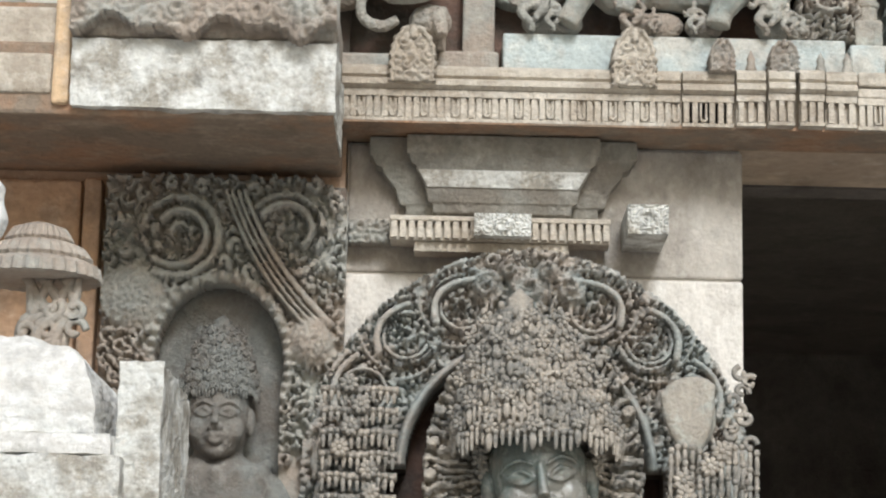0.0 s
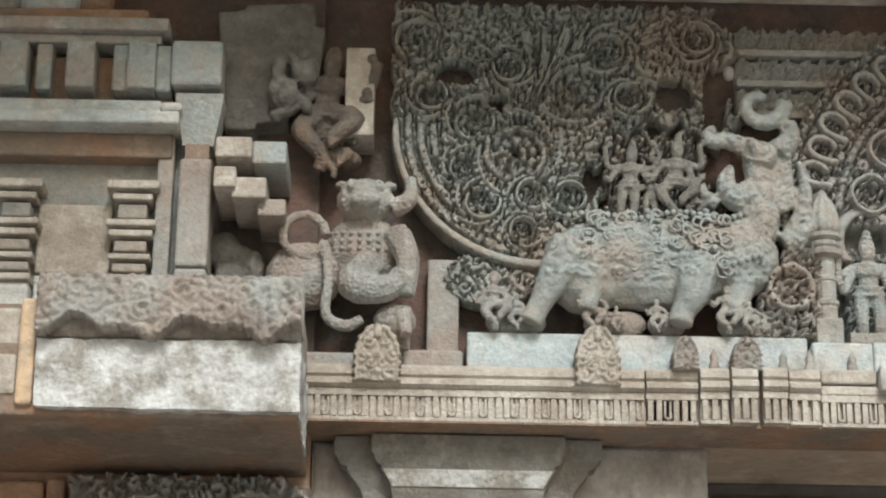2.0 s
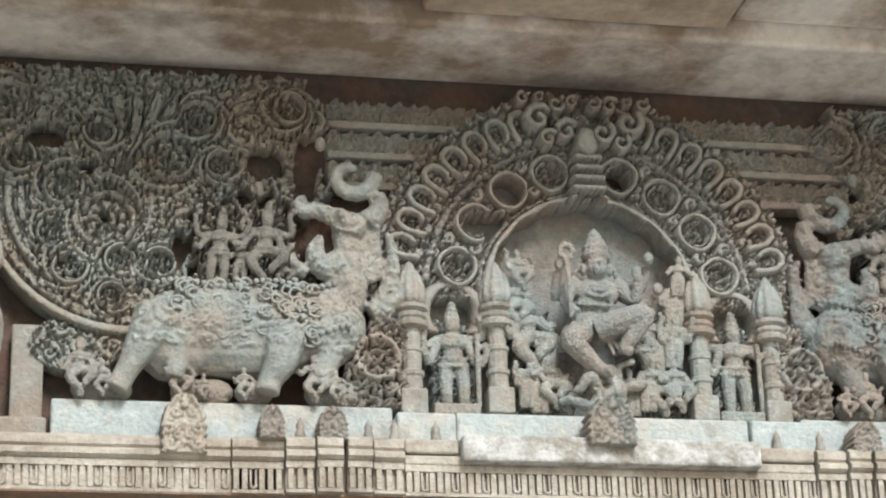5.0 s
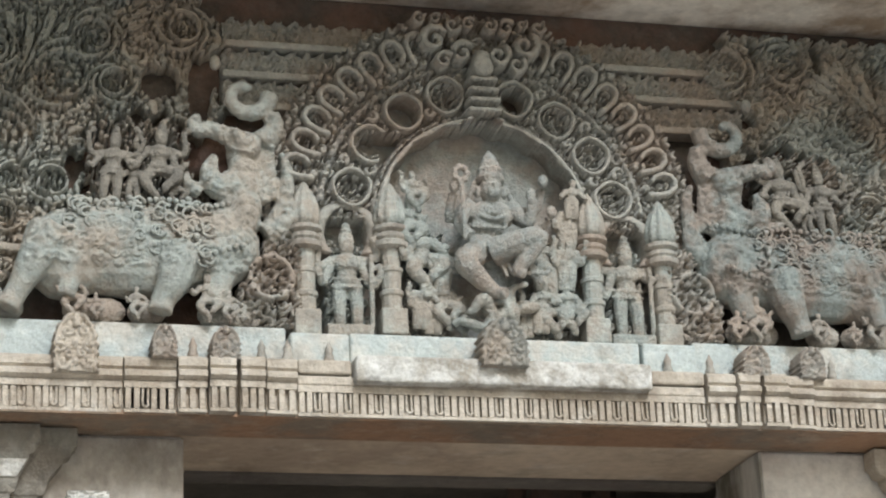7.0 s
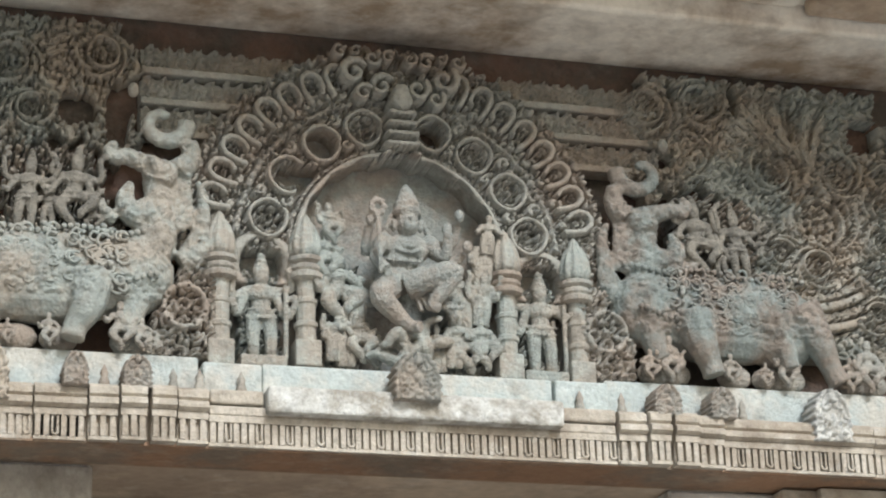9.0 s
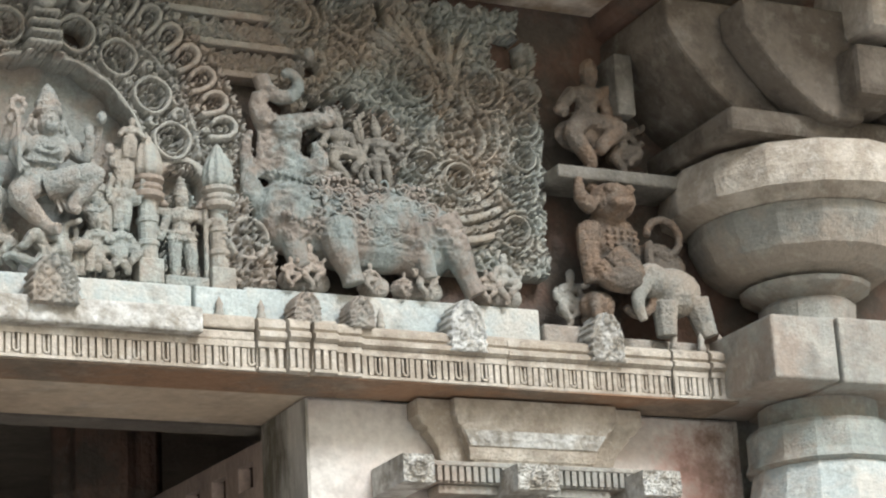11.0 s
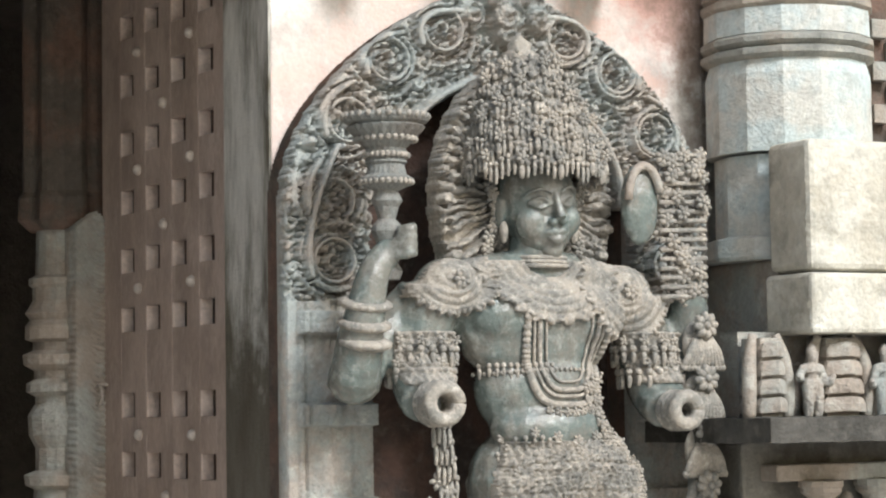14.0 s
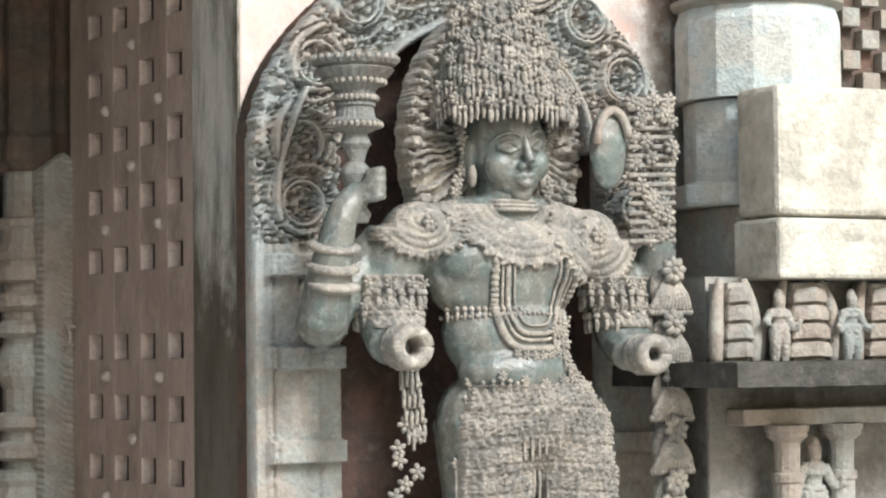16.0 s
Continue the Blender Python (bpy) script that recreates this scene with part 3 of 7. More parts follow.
def kirtimukha(x, z, w, h, y, mat, seed, label):
    """A pointed leaf-shaped ornament with a ringed boss in front of a fringe."""
    X, Z = field(x - w / 2, x + w / 2, z, z + h, 0.0035)
    u, v = (X - x) / (w / 2), (Z - z) / h
    edge = np.where(v < 0.45, 0.92, 0.92 * np.sqrt(np.clip(1 - ((v - 0.45) / 0.56) ** 2, 0, 1))) + 0.06 * np.cos(v * 40)
    H = np.full_like(X, 0.016)
    for q in (-1, 1):
        for du, dv, r, t in ((0.27, 0.14, 0.15, 1.1), (0.30, 0.42, 0.13, 1.0), (0.17, 0.68, 0.12, 0.9), (0.13, 0.30, 0.11, 0.9)):
            paint(H, X, Z, coil(x + q * du * w, z + dv * h, r * w, t, q, 1.0 + q, 12), r * w * 0.36, r * w * 0.22, 0.026, 0.003, 0.0, 0.0, 0.012)
        paint(H, X, Z, [(x + q * 0.43 * w, z), (x + q * 0.43 * w, z + 0.45 * h), (x + q * 0.34 * w, z + 0.72 * h), (x + q * 0.15 * w, z + 0.93 * h)], w * 0.05, w * 0.04, 0.026, 0.003, 0.0, 0.0, 0.012)
    paint(H, X, Z, [(x, z + 0.80 * h), (x, z + 0.93 * h)], w * 0.08, w * 0.05, 0.032, 0.003)
    H = np.maximum(H, dome(X, Z, x, z + h * 0.46, w * 0.11, h * 0.10, 0.030))
    H = np.maximum(H, dome(X, Z, x, z + h * 0.16, w * 0.13, h * 0.08, 0.03))
    drilled(H, X, Z, 0.018, seed + 2, 0.03, 0.008)
    H = 0.65 * H + 0.008 * bump_up(u ** 2)
    ob = make("kirtimukha", relief_bag(X, Z, H, y, 0.06, np.abs(u) < edge), mat, smooth=True)
    return tagged(ob, label, "carved ornament", "cornice ornaments")


for s, (x, z, w, h, y, mat) in enumerate(((-0.09, 3.13, 0.125, 0.145, 5.30, CREAM), (0.447, 3.13, 0.12, 0.15, 5.30, CREAM), (2.66, 3.125, 0.12, 0.145, 5.30, LICHEN), (3.09, 3.125, 0.115, 0.14, 5.30, LICHEN))):
    kirtimukha(x, z, w, h, y, mat, s, "pale worn leaf-shaped ornament standing on the cornice")
kirtimukha(1.507, 3.165, 0.135, 0.125, 5.255, BROWN, 9, "brown carved mask ornament before the central plinth")
for s, (x, w) in enumerate(((0.66, 0.07), (0.81, 0.08), (2.19, 0.085), (2.345, 0.08))):
    kirtimukha(x, 3.17, w, 0.085, 5.29, GREY, 20 + s, "small grey leaf ornament on the cornice")
for x in (0.735, 0.905, 0.97, 1.075, 1.965, 2.08, 2.42, 3.33, 3.42, 3.485):
    f = make("finial", Bag().lathe([(0.012, 0), (0.014, 0.015), (0.009, 0.03), (0.011, 0.04), (0.001, 0.062)], 8), GREY, smooth=True, at=Matrix.Translation((x, 5.325, 3.178)))
    tagged(f, "tiny grey stone finial on the cornice", "finial", "cornice finials")

# ---- frieze: the two scroll tails ----


def tail_panel(side, mat, seed, scrolls, gaps):
    """The great scrolling tail behind a makara; side 1 as it stands on one hand, -1 its mirror, which ends in a straight edge."""
    X, Z = field(-0.1, 0.86, 3.33, 4.245, 0.0031)
    H = np.full_like(X, 0.024)
    rng = random.Random(seed)
    undergrowth(H, X, Z, seed, 0.034)
    # long leaves that lean outwards all over the panel
    for k in range(64):
        x, z = rng.uniform(-0.05, 0.82), rng.uniform(3.50, 4.13)
        a, r, q = radians(rng.uniform(40, 140)), rng.uniform(0.05, 0.10), rng.choice((-1, 1))
        acanthus(H, X, Z, bend((x, z), (x + r * math.cos(a), z + r * math.sin(a)), (x + r * 1.2 * math.cos(a - 0.9 * q), z + r * 1.1 * math.sin(a - 0.5 * q)), 9), rng.uniform(0.013, 0.02), 0.042)
    # plain ribs of the tail, sweeping round below
    for k in range(6):
        f = 1 - 0.085 * k
        line = arc(0.325, 3.855, 0.385 * f, 0.372 * f, 178 - 4 * k, 282 - 3 * k, 30)
        paint(H, X, Z, line, 0.009, 0.013, 0.052 - 0.003 * k, 0.004, 0.03 if k % 2 else 0.0, 0.3)
    for k in range(6):
        a0 = 196 + 14 * k
        p0 = (0.325 + 0.24 * math.cos(radians(a0)), 3.855 + 0.24 * math.sin(radians(a0)))
        acanthus(H, X, Z, bend(p0, (p0[0] - 0.02, p0[1] + 0.11), (p0[0] + 0.06, p0[1] + 0.15), 10), 0.022, 0.046)
    # a fountain of stems that rises from the coil and spreads under the eave
    for k in range(9):
        tip = (0.20 + 0.065 * k, 4.175 - 0.004 * abs(k - 5))
        root = (0.215 + 0.008 * k, 3.80 + 0.006 * k)
        paint(H, X, Z, bend(root, (0.335 + 0.004 * k, 3.95 + 0.012 * k), tip, 16), 0.008, 0.015, 0.046 + 0.008 * (k % 2), 0.0045, 0.05, 0.2)
        paint(H, X, Z, coil(tip[0], tip[1] - 0.004, 0.022, 0.9, 1 if k < 3 else -1, 2.2, 10), 0.010, 0.006, 0.046, 0.0045, 0.014, 0.3)
    for i in range(15):
        x = -0.04 + 0.058 * i + rng.uniform(-0.008, 0.008)
        paint(H, X, Z, coil(x, 4.190 + rng.uniform(-0.004, 0.008), 0.022, 1.0, rng.choice((-1, 1)), rng.uniform(0.5, 2.5), 10), 0.011, 0.007, 0.044, 0.0045, 0.014, 0.3)
    for i, (cx, cz, r, way, start) in enumerate(scrolls):
        for j in range(4):      # leaves that follow the coil round
            a0 = start + way * (0.4 + 1.25 * j)
            acanthus(H, X, Z, [(cx + r * (1.12 + 0.04 * q) * math.cos(a0 + way * 0.16 * q), cz + r * (1.12 + 0.04 * q) * math.sin(a0 + way * 0.16 * q)) for q in range(9)], 0.012 + 0.10 * r, 0.048, 0.018)
        scroll_disc(H, X, Z, cx, cz, r, way, start, 0.054, seed + i)
    drilled(H, X, Z, 0.021, seed, 0.047, 0.04)
    bowl = 0.325 - 0.397 * np.sqrt(np.clip(1 - ((Z - 3.855) / 0.385) ** 2, 0, 1))
    if side > 0:
        edge = np.where(Z > 3.855, -0.072 + 0.006 * np.cos(Z * 60), bowl)
        keep = (X > edge) & (Z > 3.47)
        keep |= (np.hypot((X - 0.19) / 0.12, (Z - 3.45) / 0.075) < 1)
    else:
        keep = (X > 0.004 + 0.006 * np.cos(Z * 50) + 0.05 * (Z > 4.12)) & (Z > 3.40)
    keep &= X < 0.80 + 0.035 * np.sin(Z * 31) + 0.012 * np.cos(Z * 97)
    keep &= Z < 4.217 + 0.007 * np.cos(X * 108)
    keep &= ((X - 0.62) / 0.165) ** 2 + ((Z - 3.73) / 0.15) ** 2 > 1 + 0.25 * np.sin(X * 90) * np.cos(Z * 80)
    for cx, cz, a, b in gaps:
        keep &= ((X - cx) / a) ** 2 + ((Z - cz) / b) ** 2 > 1 + 0.15 * np.sin(X * 120) + 0.15 * np.cos(Z * 110)
    whole = relief_bag(X, Z, H, 5.46, 0.035, keep)
    if side < 0:
        whole.v = [(2 * MID - x - 0.03, y, z) for x, y, z in whole.v]
        whole.f = [q[::-1] for q in whole.f]
    panel = make("carved_foliage", whole, mat, smooth=True)
    return tagged(panel, "grey-green stone panel carved into dense scrolling foliage", "carved panel", "scroll panels")


TAIL = stone("grey_green_leaf_carving", (0.33, 0.345, 0.31), (0.345, 0.295, 0.235), (0.50, 0.50, 0.45), 2.6, 90)
tail_panel(1, TAIL, 3, ((-0.005, 4.10, 0.068, 1, 0.6), (0.03, 3.945, 0.045, -1, 1.0), (0.235, 4.03, 0.045, 1, 3.0), (0.142, 3.872, 0.055, -1, 0.3), (0.12, 3.745, 0.045, -1, 0.2), (0.165, 3.65, 0.05, -1, 0.4),
                        (0.255, 3.79, 0.085, 1, 2.6), (0.416, 3.967, 0.075, -1, 2.8), (0.295, 3.672, 0.046, 1, 1.5), (0.392, 3.668, 0.045, -1, 2.5), (0.27, 3.575, 0.038, 1, 0.5),
                        (0.49, 4.085, 0.052, -1, 3.0), (0.545, 3.95, 0.042, 1, 1.0), (0.725, 4.12, 0.05, -1, 2.0)),
           ((0.095, 4.015, 0.06, 0.032), (0.665, 3.965, 0.055, 0.045), (0.77, 3.95, 0.03, 0.10), (0.205, 3.935, 0.022, 0.018), (0.25, 3.80, 0.014, 0.016), (0.445, 3.715, 0.02, 0.05)))
tail_panel(-1, TAIL, 40, ((0.27, 3.80, 0.092, -1, 0.6), (0.39, 3.697, 0.046, 1, 1.0), (0.287, 3.668, 0.05, -1, 3.0), (0.40, 3.944, 0.055, 1, 2.0), (0.194, 3.949, 0.052, -1, 0.6),
                          (0.065, 3.857, 0.048, 1, 1.6), (0.10, 3.65, 0.052, -1, 0.3), (0.075, 3.75, 0.042, 1, 2.2), (0.11, 3.53, 0.045, 1, 0.4), (0.606, 4.14, 0.055, -1, 2.2), (0.77, 4.11, 0.06, 1, 1.0), (0.05, 3.96, 0.035, 1, 0.5)),
           ((0.10, 4.08, 0.05, 0.055), (0.33, 4.10, 0.008, 0.06), (0.75, 3.96, 0.06, 0.03), (0.50, 4.16, 0.018, 0.05), (0.69, 4.17, 0.012, 0.04)))

# rows of tiny figures and mouldings between the tails and the arch
for k, (x0, x1) in enumerate(((0.83, 1.24), (1.82, 2.28))):
    shelf = base("miniature_frieze", ((x0 + x1) / 2, 5.47, 3.9))
    for r in range(3):
        z = 3.93 + 0.088 * r
        X, Z = field(x0, x1, z, z + 0.066, 0.004)
        f = (Z - z) / 0.066
        cols = 0.5 + 0.5 * np.cos(2 * math.pi * X / 0.042 + 5 * r + 0.8 * np.sin(X * 41))
        H = 0.006 + lace(X, Z, 0.036, 31 + r, 0.03) * (0.6 + 0.4 * cols)
        tall = f < 0.85 + 0.15 * cols
        part("carved_strip", relief_bag(X - (x0 + x1) / 2, Z - 3.9, H, 0.0, 0.03, tall), BROWN if r == 2 else GREY, shelf, smooth=True)
        part("ledge", Bag().box(x0 - (x0 + x1) / 2, x1 - (x0 + x1) / 2, -0.035, 0.03, z - 3.922, z - 3.902), GREY, shelf, bevel=0.004)
    tagged(shelf, "narrow stone bands with rows of tiny worn figures", "carved band", "miniature friezes")

# ---- the arch over the central god ----


def torana():
    X, Z = field(0.88, 2.16, 3.46, 4.225, 0.0031)
    cx, cz = MID - 0.005, 3.60
    u, v = X - cx, Z - cz
    rho = np.hypot(u, v / 1.02)
    ang = np.arctan2(v, np.abs(u))
    H = np.full_like(X, 0.012)
    undergrowth(H, X, Z, 77, 0.026, 0.013, 0.021, 0.036)

    def polar(s, r, a):
        return (cx + s * r * math.cos(a), cz + 1.02 * r * math.sin(a))
    for s in (-1, 1):
        # outer band: a row of plain hooped ribbons, each round a drilled flower
        for i in range(9):
            a, lean_a = 15 + 8.0 * i, 1.2
            mx, mz = polar(s, 0.512, radians(a))
            H[np.hypot(X - mx, Z - mz) < 0.028] = 0.036
            for k in range(6):
                b = 2 * math.pi * k / 6 + i
                H[np.hypot(X - mx - 0.014 * math.cos(b), Z - mz - 0.014 * math.sin(b)) < 0.0058] = -0.03
            H[np.hypot(X - mx, Z - mz) < 0.004] = -0.03
            hoop = [polar(s, r, radians(a + q)) for r, q in ((0.472, -2.6), (0.50, -3.1), (0.528, -3.0), (0.548, -1.8), (0.553, 0.0), (0.546, 1.9), (0.526, 3.0), (0.503, 2.9), (0.49, 2.0))]
            paint(H, X, Z, hoop, 0.0085, 0.0075, 0.058, 0.004)
            for r, q in ((0.478, 4.0), (0.56, 4.0), (0.468, 0.0)):
                paint(H, X, Z, coil(*polar(s, r, radians(a + q)), 0.011, 0.8, s, i, 8), 0.006, 0.005, 0.044, 0.003)
        # inner band: ringed medallions of drilled leaves, some broken out
        for i, a in enumerate((13, 34, 55, 75)):
            mx, mz = polar(s, 0.365, radians(a))
            scroll_disc(H, X, Z, mx, mz, 0.044, s, a, 0.046, i + 10)
            paint(H, X, Z, [(mx + (0.050 + 0.002 * math.sin(q)) * math.cos(q / 3), mz + (0.050 + 0.002 * math.cos(q * 1.3)) * math.sin(q / 3)) for q in range(20)], 0.006, 0.006, 0.054, 0.0035)
            if i < 3:
                p0, p1 = polar(s, 0.335, radians(a + 10)), polar(s, 0.41, radians(a + 10))
                paint(H, X, Z, coil(*p0, 0.018, 0.9, s, 1.0, 9), 0.008, 0.006, 0.05, 0.004)
                paint(H, X, Z, coil(*p1, 0.018, 0.9, -s, 4.0, 9), 0.008, 0.006, 0.05, 0.004)
        for r, w, h, tooth in ((0.283, 0.009, 0.056, 0.0), (0.300, 0.006, 0.046, 0.016), (0.440, 0.009, 0.050, 0.022), (0.574, 0.009, 0.048, 0.020)):
            paint(H, X, Z, [polar(s, r, radians(6 + 2.1 * i)) for i in range(41)], w, w, h, 0.0035, tooth, 0.5 if tooth else 0.0)
        for i in range(18):     # leaf tips along the outer edge
            paint(H, X, Z, coil(*polar(s, 0.583, radians(14 + 4 * i)), 0.012, 0.8, s, 0.5 * i, 8), 0.008, 0.005, 0.045, 0.004)
    # crown mask in the middle: cheeks, curled mane and bulging eyes
    for dx, dz, r, w in ((-0.05, 0.50, 0.034, 1), (0.05, 0.50, 0.034, -1), (-0.125, 0.535, 0.04, 1), (0.125, 0.535, 0.04, -1), (-0.075, 0.58, 0.026, -1), (0.075, 0.58, 0.026, 1), (-0.165, 0.59, 0.022, 1), (0.165, 0.59, 0.022, -1), (-0.03, 0.585, 0.02, 1), (0.03, 0.585, 0.02, -1), (-0.10, 0.475, 0.026, 1), (0.10, 0.475, 0.026, -1), (-0.12, 0.595, 0.016, 1), (0.12, 0.595, 0.016, -1)):
        paint(H, X, Z, coil(cx + dx, cz + dz - 0.026, r, 1.1, w, 0.8, 14), r * 0.36, r * 0.24, 0.085, 0.004, 0.016, 0.25)
    for i in range(5):          # tiered crown over the god
        paint(H, X, Z, [(cx - 0.044 + 0.003 * i, cz + 0.275 + 0.03 * i), (cx + 0.044 - 0.003 * i, cz + 0.275 + 0.03 * i)], 0.010, 0.010, 0.10, 0.004, 0.014, 0.3)
    paint(H, X, Z, [(cx, cz + 0.43), (cx, cz + 0.455)], 0.03, 0.022, 0.11, 0.004)
    drilled(H, X, Z, 0.019, 5, 0.05, 0.045)
    lobes = 0.268 + 0.012 * np.abs(np.sin(ang * 9))
    keep = (rho > lobes) & (rho < 0.592 + 0.007 * np.cos(ang * 88)) & (v > 0)
    keep |= (np.abs(u) < 0.185) & (v > 0.44) & (v < 0.588 + 0.008 * np.cos(u * 100))
    keep |= (v <= 0) & (rho > 0.44) & (rho < 0.58) & (np.abs(u) > 0.45)
    keep &= ~((np.abs(u + 0.235) < 0.045) & (v > 0.16) & (v < 0.24) & (rho > 0.31) & (rho < 0.42))
    for a, r in ((55, 0.042), (34, 0.030)):
        mx, mz = polar(-1, 0.365, radians(a))
        keep &= np.hypot(X - mx, Z - mz) > r
    mx, mz = polar(1, 0.365, radians(75))
    keep &= np.hypot(X - mx, Z - mz) > 0.034
    arch = make("torana_arch", relief_bag(X, Z, H, 5.44, 0.05, keep), GREY, smooth=True)
    part("back_slab", Bag().box(MID - 0.5, MID + 0.5, 5.486, 5.499, 3.29, 3.95), DARKREL, arch)
    return tagged(arch, "carved stone arch of medallions and winding bands", "carved arch")


torana()


def pilaster(x, y, z, h):
    g = base("pilaster", (x, y, z))
    q = h / 0.40
    part("base", Bag().box(-0.034, 0.034, -0.034, 0.04, -0.02, 0.05 * q), GREEN, g, bevel=0.005)
    part("shaft", Bag().lathe([(0.027, 0.05), (0.027, 0.085), (0.032, 0.09), (0.032, 0.10), (0.025, 0.105), (0.027, 0.15), (0.031, 0.153), (0.031, 0.163), (0.024, 0.167), (0.026, 0.215)], 12), GREEN, g, smooth=False)
    part("capital", Bag().lathe([(0.026, 0.213), (0.045, 0.22), (0.047, 0.232), (0.036, 0.238), (0.042, 0.245), (0.042, 0.252), (0.034, 0.258), (0.046, 0.266), (0.046, 0.276), (0.037, 0.28)], 14), GREY, g)
    part("spire", Bag().lathe([(0.037, 0.279), (0.041, 0.30), (0.038, 0.33), (0.028, 0.36), (0.014, 0.382), (0.012, 0.39), (0.002, 0.405)], 40, None, 0, 10, 0.10), GREEN, g, smooth=True)
    return tagged(g, "small grey-green turned stone pilaster on the plinth", "pilaster", "arch pilasters")


pa = pilaster(1.033, 5.40, 3.29, 0.4)
for x, z in ((1.258, 3.30), (1.80, 3.295), (1.998, 3.285)):
    copy_thing(pa, Matrix.Translation((x, 5.40, z)))


def figurine(x, z, h, y=5.38, lean=0.0, arms=2, crown=1.0, dance=False, seed=0, fat=1.22):
    """A small standing figure in the round, fused into one lump; h: its height."""
    rng = random.Random(seed)
    b = Bag()
    s, rr = h, h * fat

    def at(u, w, d=0.0):
        return (x + (u + lean * w) * s, y - d * s, z + w * s)
    if dance:
        b.tube([at(-0.02, 0.46), at(-0.15, 0.30, 0.08), at(0.03, 0.10, 0.05), at(0.02, 0.0)], [0.075 * rr, 0.07 * rr, 0.05 * rr, 0.045 * rr])
        b.tube([at(0.05, 0.45), at(0.24, 0.37, 0.12), at(0.10, 0.22, 0.12), at(0.13, 0.16, 0.12)], [0.075 * rr, 0.07 * rr, 0.05 * rr, 0.045 * rr])
    else:
        b.tube([at(-0.07, 0.45), at(-0.08, 0.22, 0.03), at(-0.07, 0.0)], [0.08 * rr, 0.065 * rr, 0.05 * rr])
        b.tube([at(0.07, 0.45), at(0.09, 0.22, 0.03), at(0.09, 0.0)], [0.08 * rr, 0.065 * rr, 0.05 * rr])
    b.ell(at(0, 0.47), (0.14 * s, 0.10 * s, 0.08 * s)).ell(at(0, 0.56), (0.10 * s, 0.08 * s, 0.10 * s)).ell(at(0, 0.67, 0.02), (0.14 * s, 0.09 * s, 0.10 * s))
    b.ell(at(0, 0.83, 0.03), (0.075 * s, 0.08 * s, 0.09 * s)).tube([at(0, 0.88, 0.02), at(0, 0.95), at(0, 0.9 + 0.16 * crown)], [0.078 * s, 0.07 * s, 0.02 * s])
    for w, rx, n in ((0.74, 0.115, 9), (0.66, 0.135, 9), (0.51, 0.125, 11), (0.44, 0.145, 11)):
        for i in range(n):
            a = math.pi * i / (n - 1)
            b.ell(at(rx * math.cos(a), w - 0.03 * math.sin(a), 0.095 * math.sin(a)), 0.02 * s, None, 6, 4)
    for k in range(4 if crown > 0.25 else 0):
        b.lathe([(0.075 * s * (1 - 0.15 * k), -0.012 * s), (0.085 * s * (1 - 0.15 * k), 0), (0.07 * s * (1 - 0.15 * k), 0.014 * s)], 10, Matrix.Translation(at(0, 0.885 + 0.045 * k * crown, 0.02)))
    for k in range(arms):
        side = -1 if k % 2 else 1
        e = rng.uniform(0.40, 0.62) if k < 2 else rng.uniform(0.62, 0.78)
        w = rng.uniform(0.45, 0.6) if k < 2 else rng.uniform(0.75, 0.95)
        b.tube([at(side * 0.13, 0.71), at(side * (0.24 + 0.05 * (k > 1)), e, 0.04), at(side * rng.uniform(0.22, 0.36), w, 0.12)], [0.05 * rr, 0.045 * rr, 0.035 * rr])
        b.ell(at(side * 0.3, w + 0.03, 0.10), 0.045 * s)
    return b


def carve(name, bag, mat, label, category, group="", voxel=0.006):
    return tagged(make(name, engrave(melt(bag, voxel * 0.62, 1), 0.014, 0.006, len(bag.v)), mat, smooth=True), label, category, group)


# the central dancing god with attendants
god = Bag()


def limb(pts, radii):
    god.tube([(1.515 + u, 5.40 - d, z) for u, z, d in pts], radii, 10)


god.ell((1.522, 5.355, 3.652), (0.031, 0.032, 0.038)).ell((1.522, 5.33, 3.637), (0.018, 0.014, 0.016)).ell((1.522, 5.322, 3.652), (0.006, 0.010, 0.010))
god.lathe([(0.036, 3.672), (0.040, 3.682), (0.036, 3.69), (0.034, 3.70), (0.036, 3.706), (0.028, 3.714), (0.028, 3.724), (0.021, 3.732), (0.020, 3.742), (0.008, 3.757), (0.001, 3.765)], 14, Matrix.Translation((1.522, 5.362, 0)))
god.ell((1.522, 5.375, 3.585), (0.068, 0.042, 0.042)).ell((1.507, 5.375, 3.545), (0.048, 0.036, 0.045)).ell((1.492, 5.375, 3.495), (0.058, 0.042, 0.038))
limb(((0.007, 3.62, 0.02), (0.007, 3.60, 0.02)), [0.020, 0.024])
for sx in (-1, 1):
    god.ell((1.522 + sx * 0.062, 5.37, 3.602), (0.024, 0.026, 0.024)).ell((1.522 + sx * 0.036, 5.36, 3.645), (0.008, 0.012, 0.018))
    for i in range(6):
        god.ell((1.522 + sx * (0.040 + 0.005 * i), 5.37, 3.672 - 0.012 * i), 0.0085, None, 6, 4)
limb(((-0.06, 3.60, 0.04), (-0.085, 3.545, 0.06), (-0.062, 3.505, 0.09)), [0.020, 0.017, 0.013])
limb(((0.07, 3.60, 0.04), (0.10, 3.555, 0.06), (0.105, 3.615, 0.09)), [0.020, 0.017, 0.012])
limb(((-0.06, 3.605, 0.02), (-0.105, 3.57, 0.03), (-0.10, 3.63, 0.06)), [0.018, 0.014, 0.012])
limb(((0.07, 3.605, 0.02), (0.125, 3.60, 0.03), (0.14, 3.655, 0.05)), [0.018, 0.014, 0.012])
limb(((0.07, 3.60, 0.0), (0.13, 3.555, 0.03), (0.155, 3.575, 0.05)), [0.018, 0.014, 0.012])
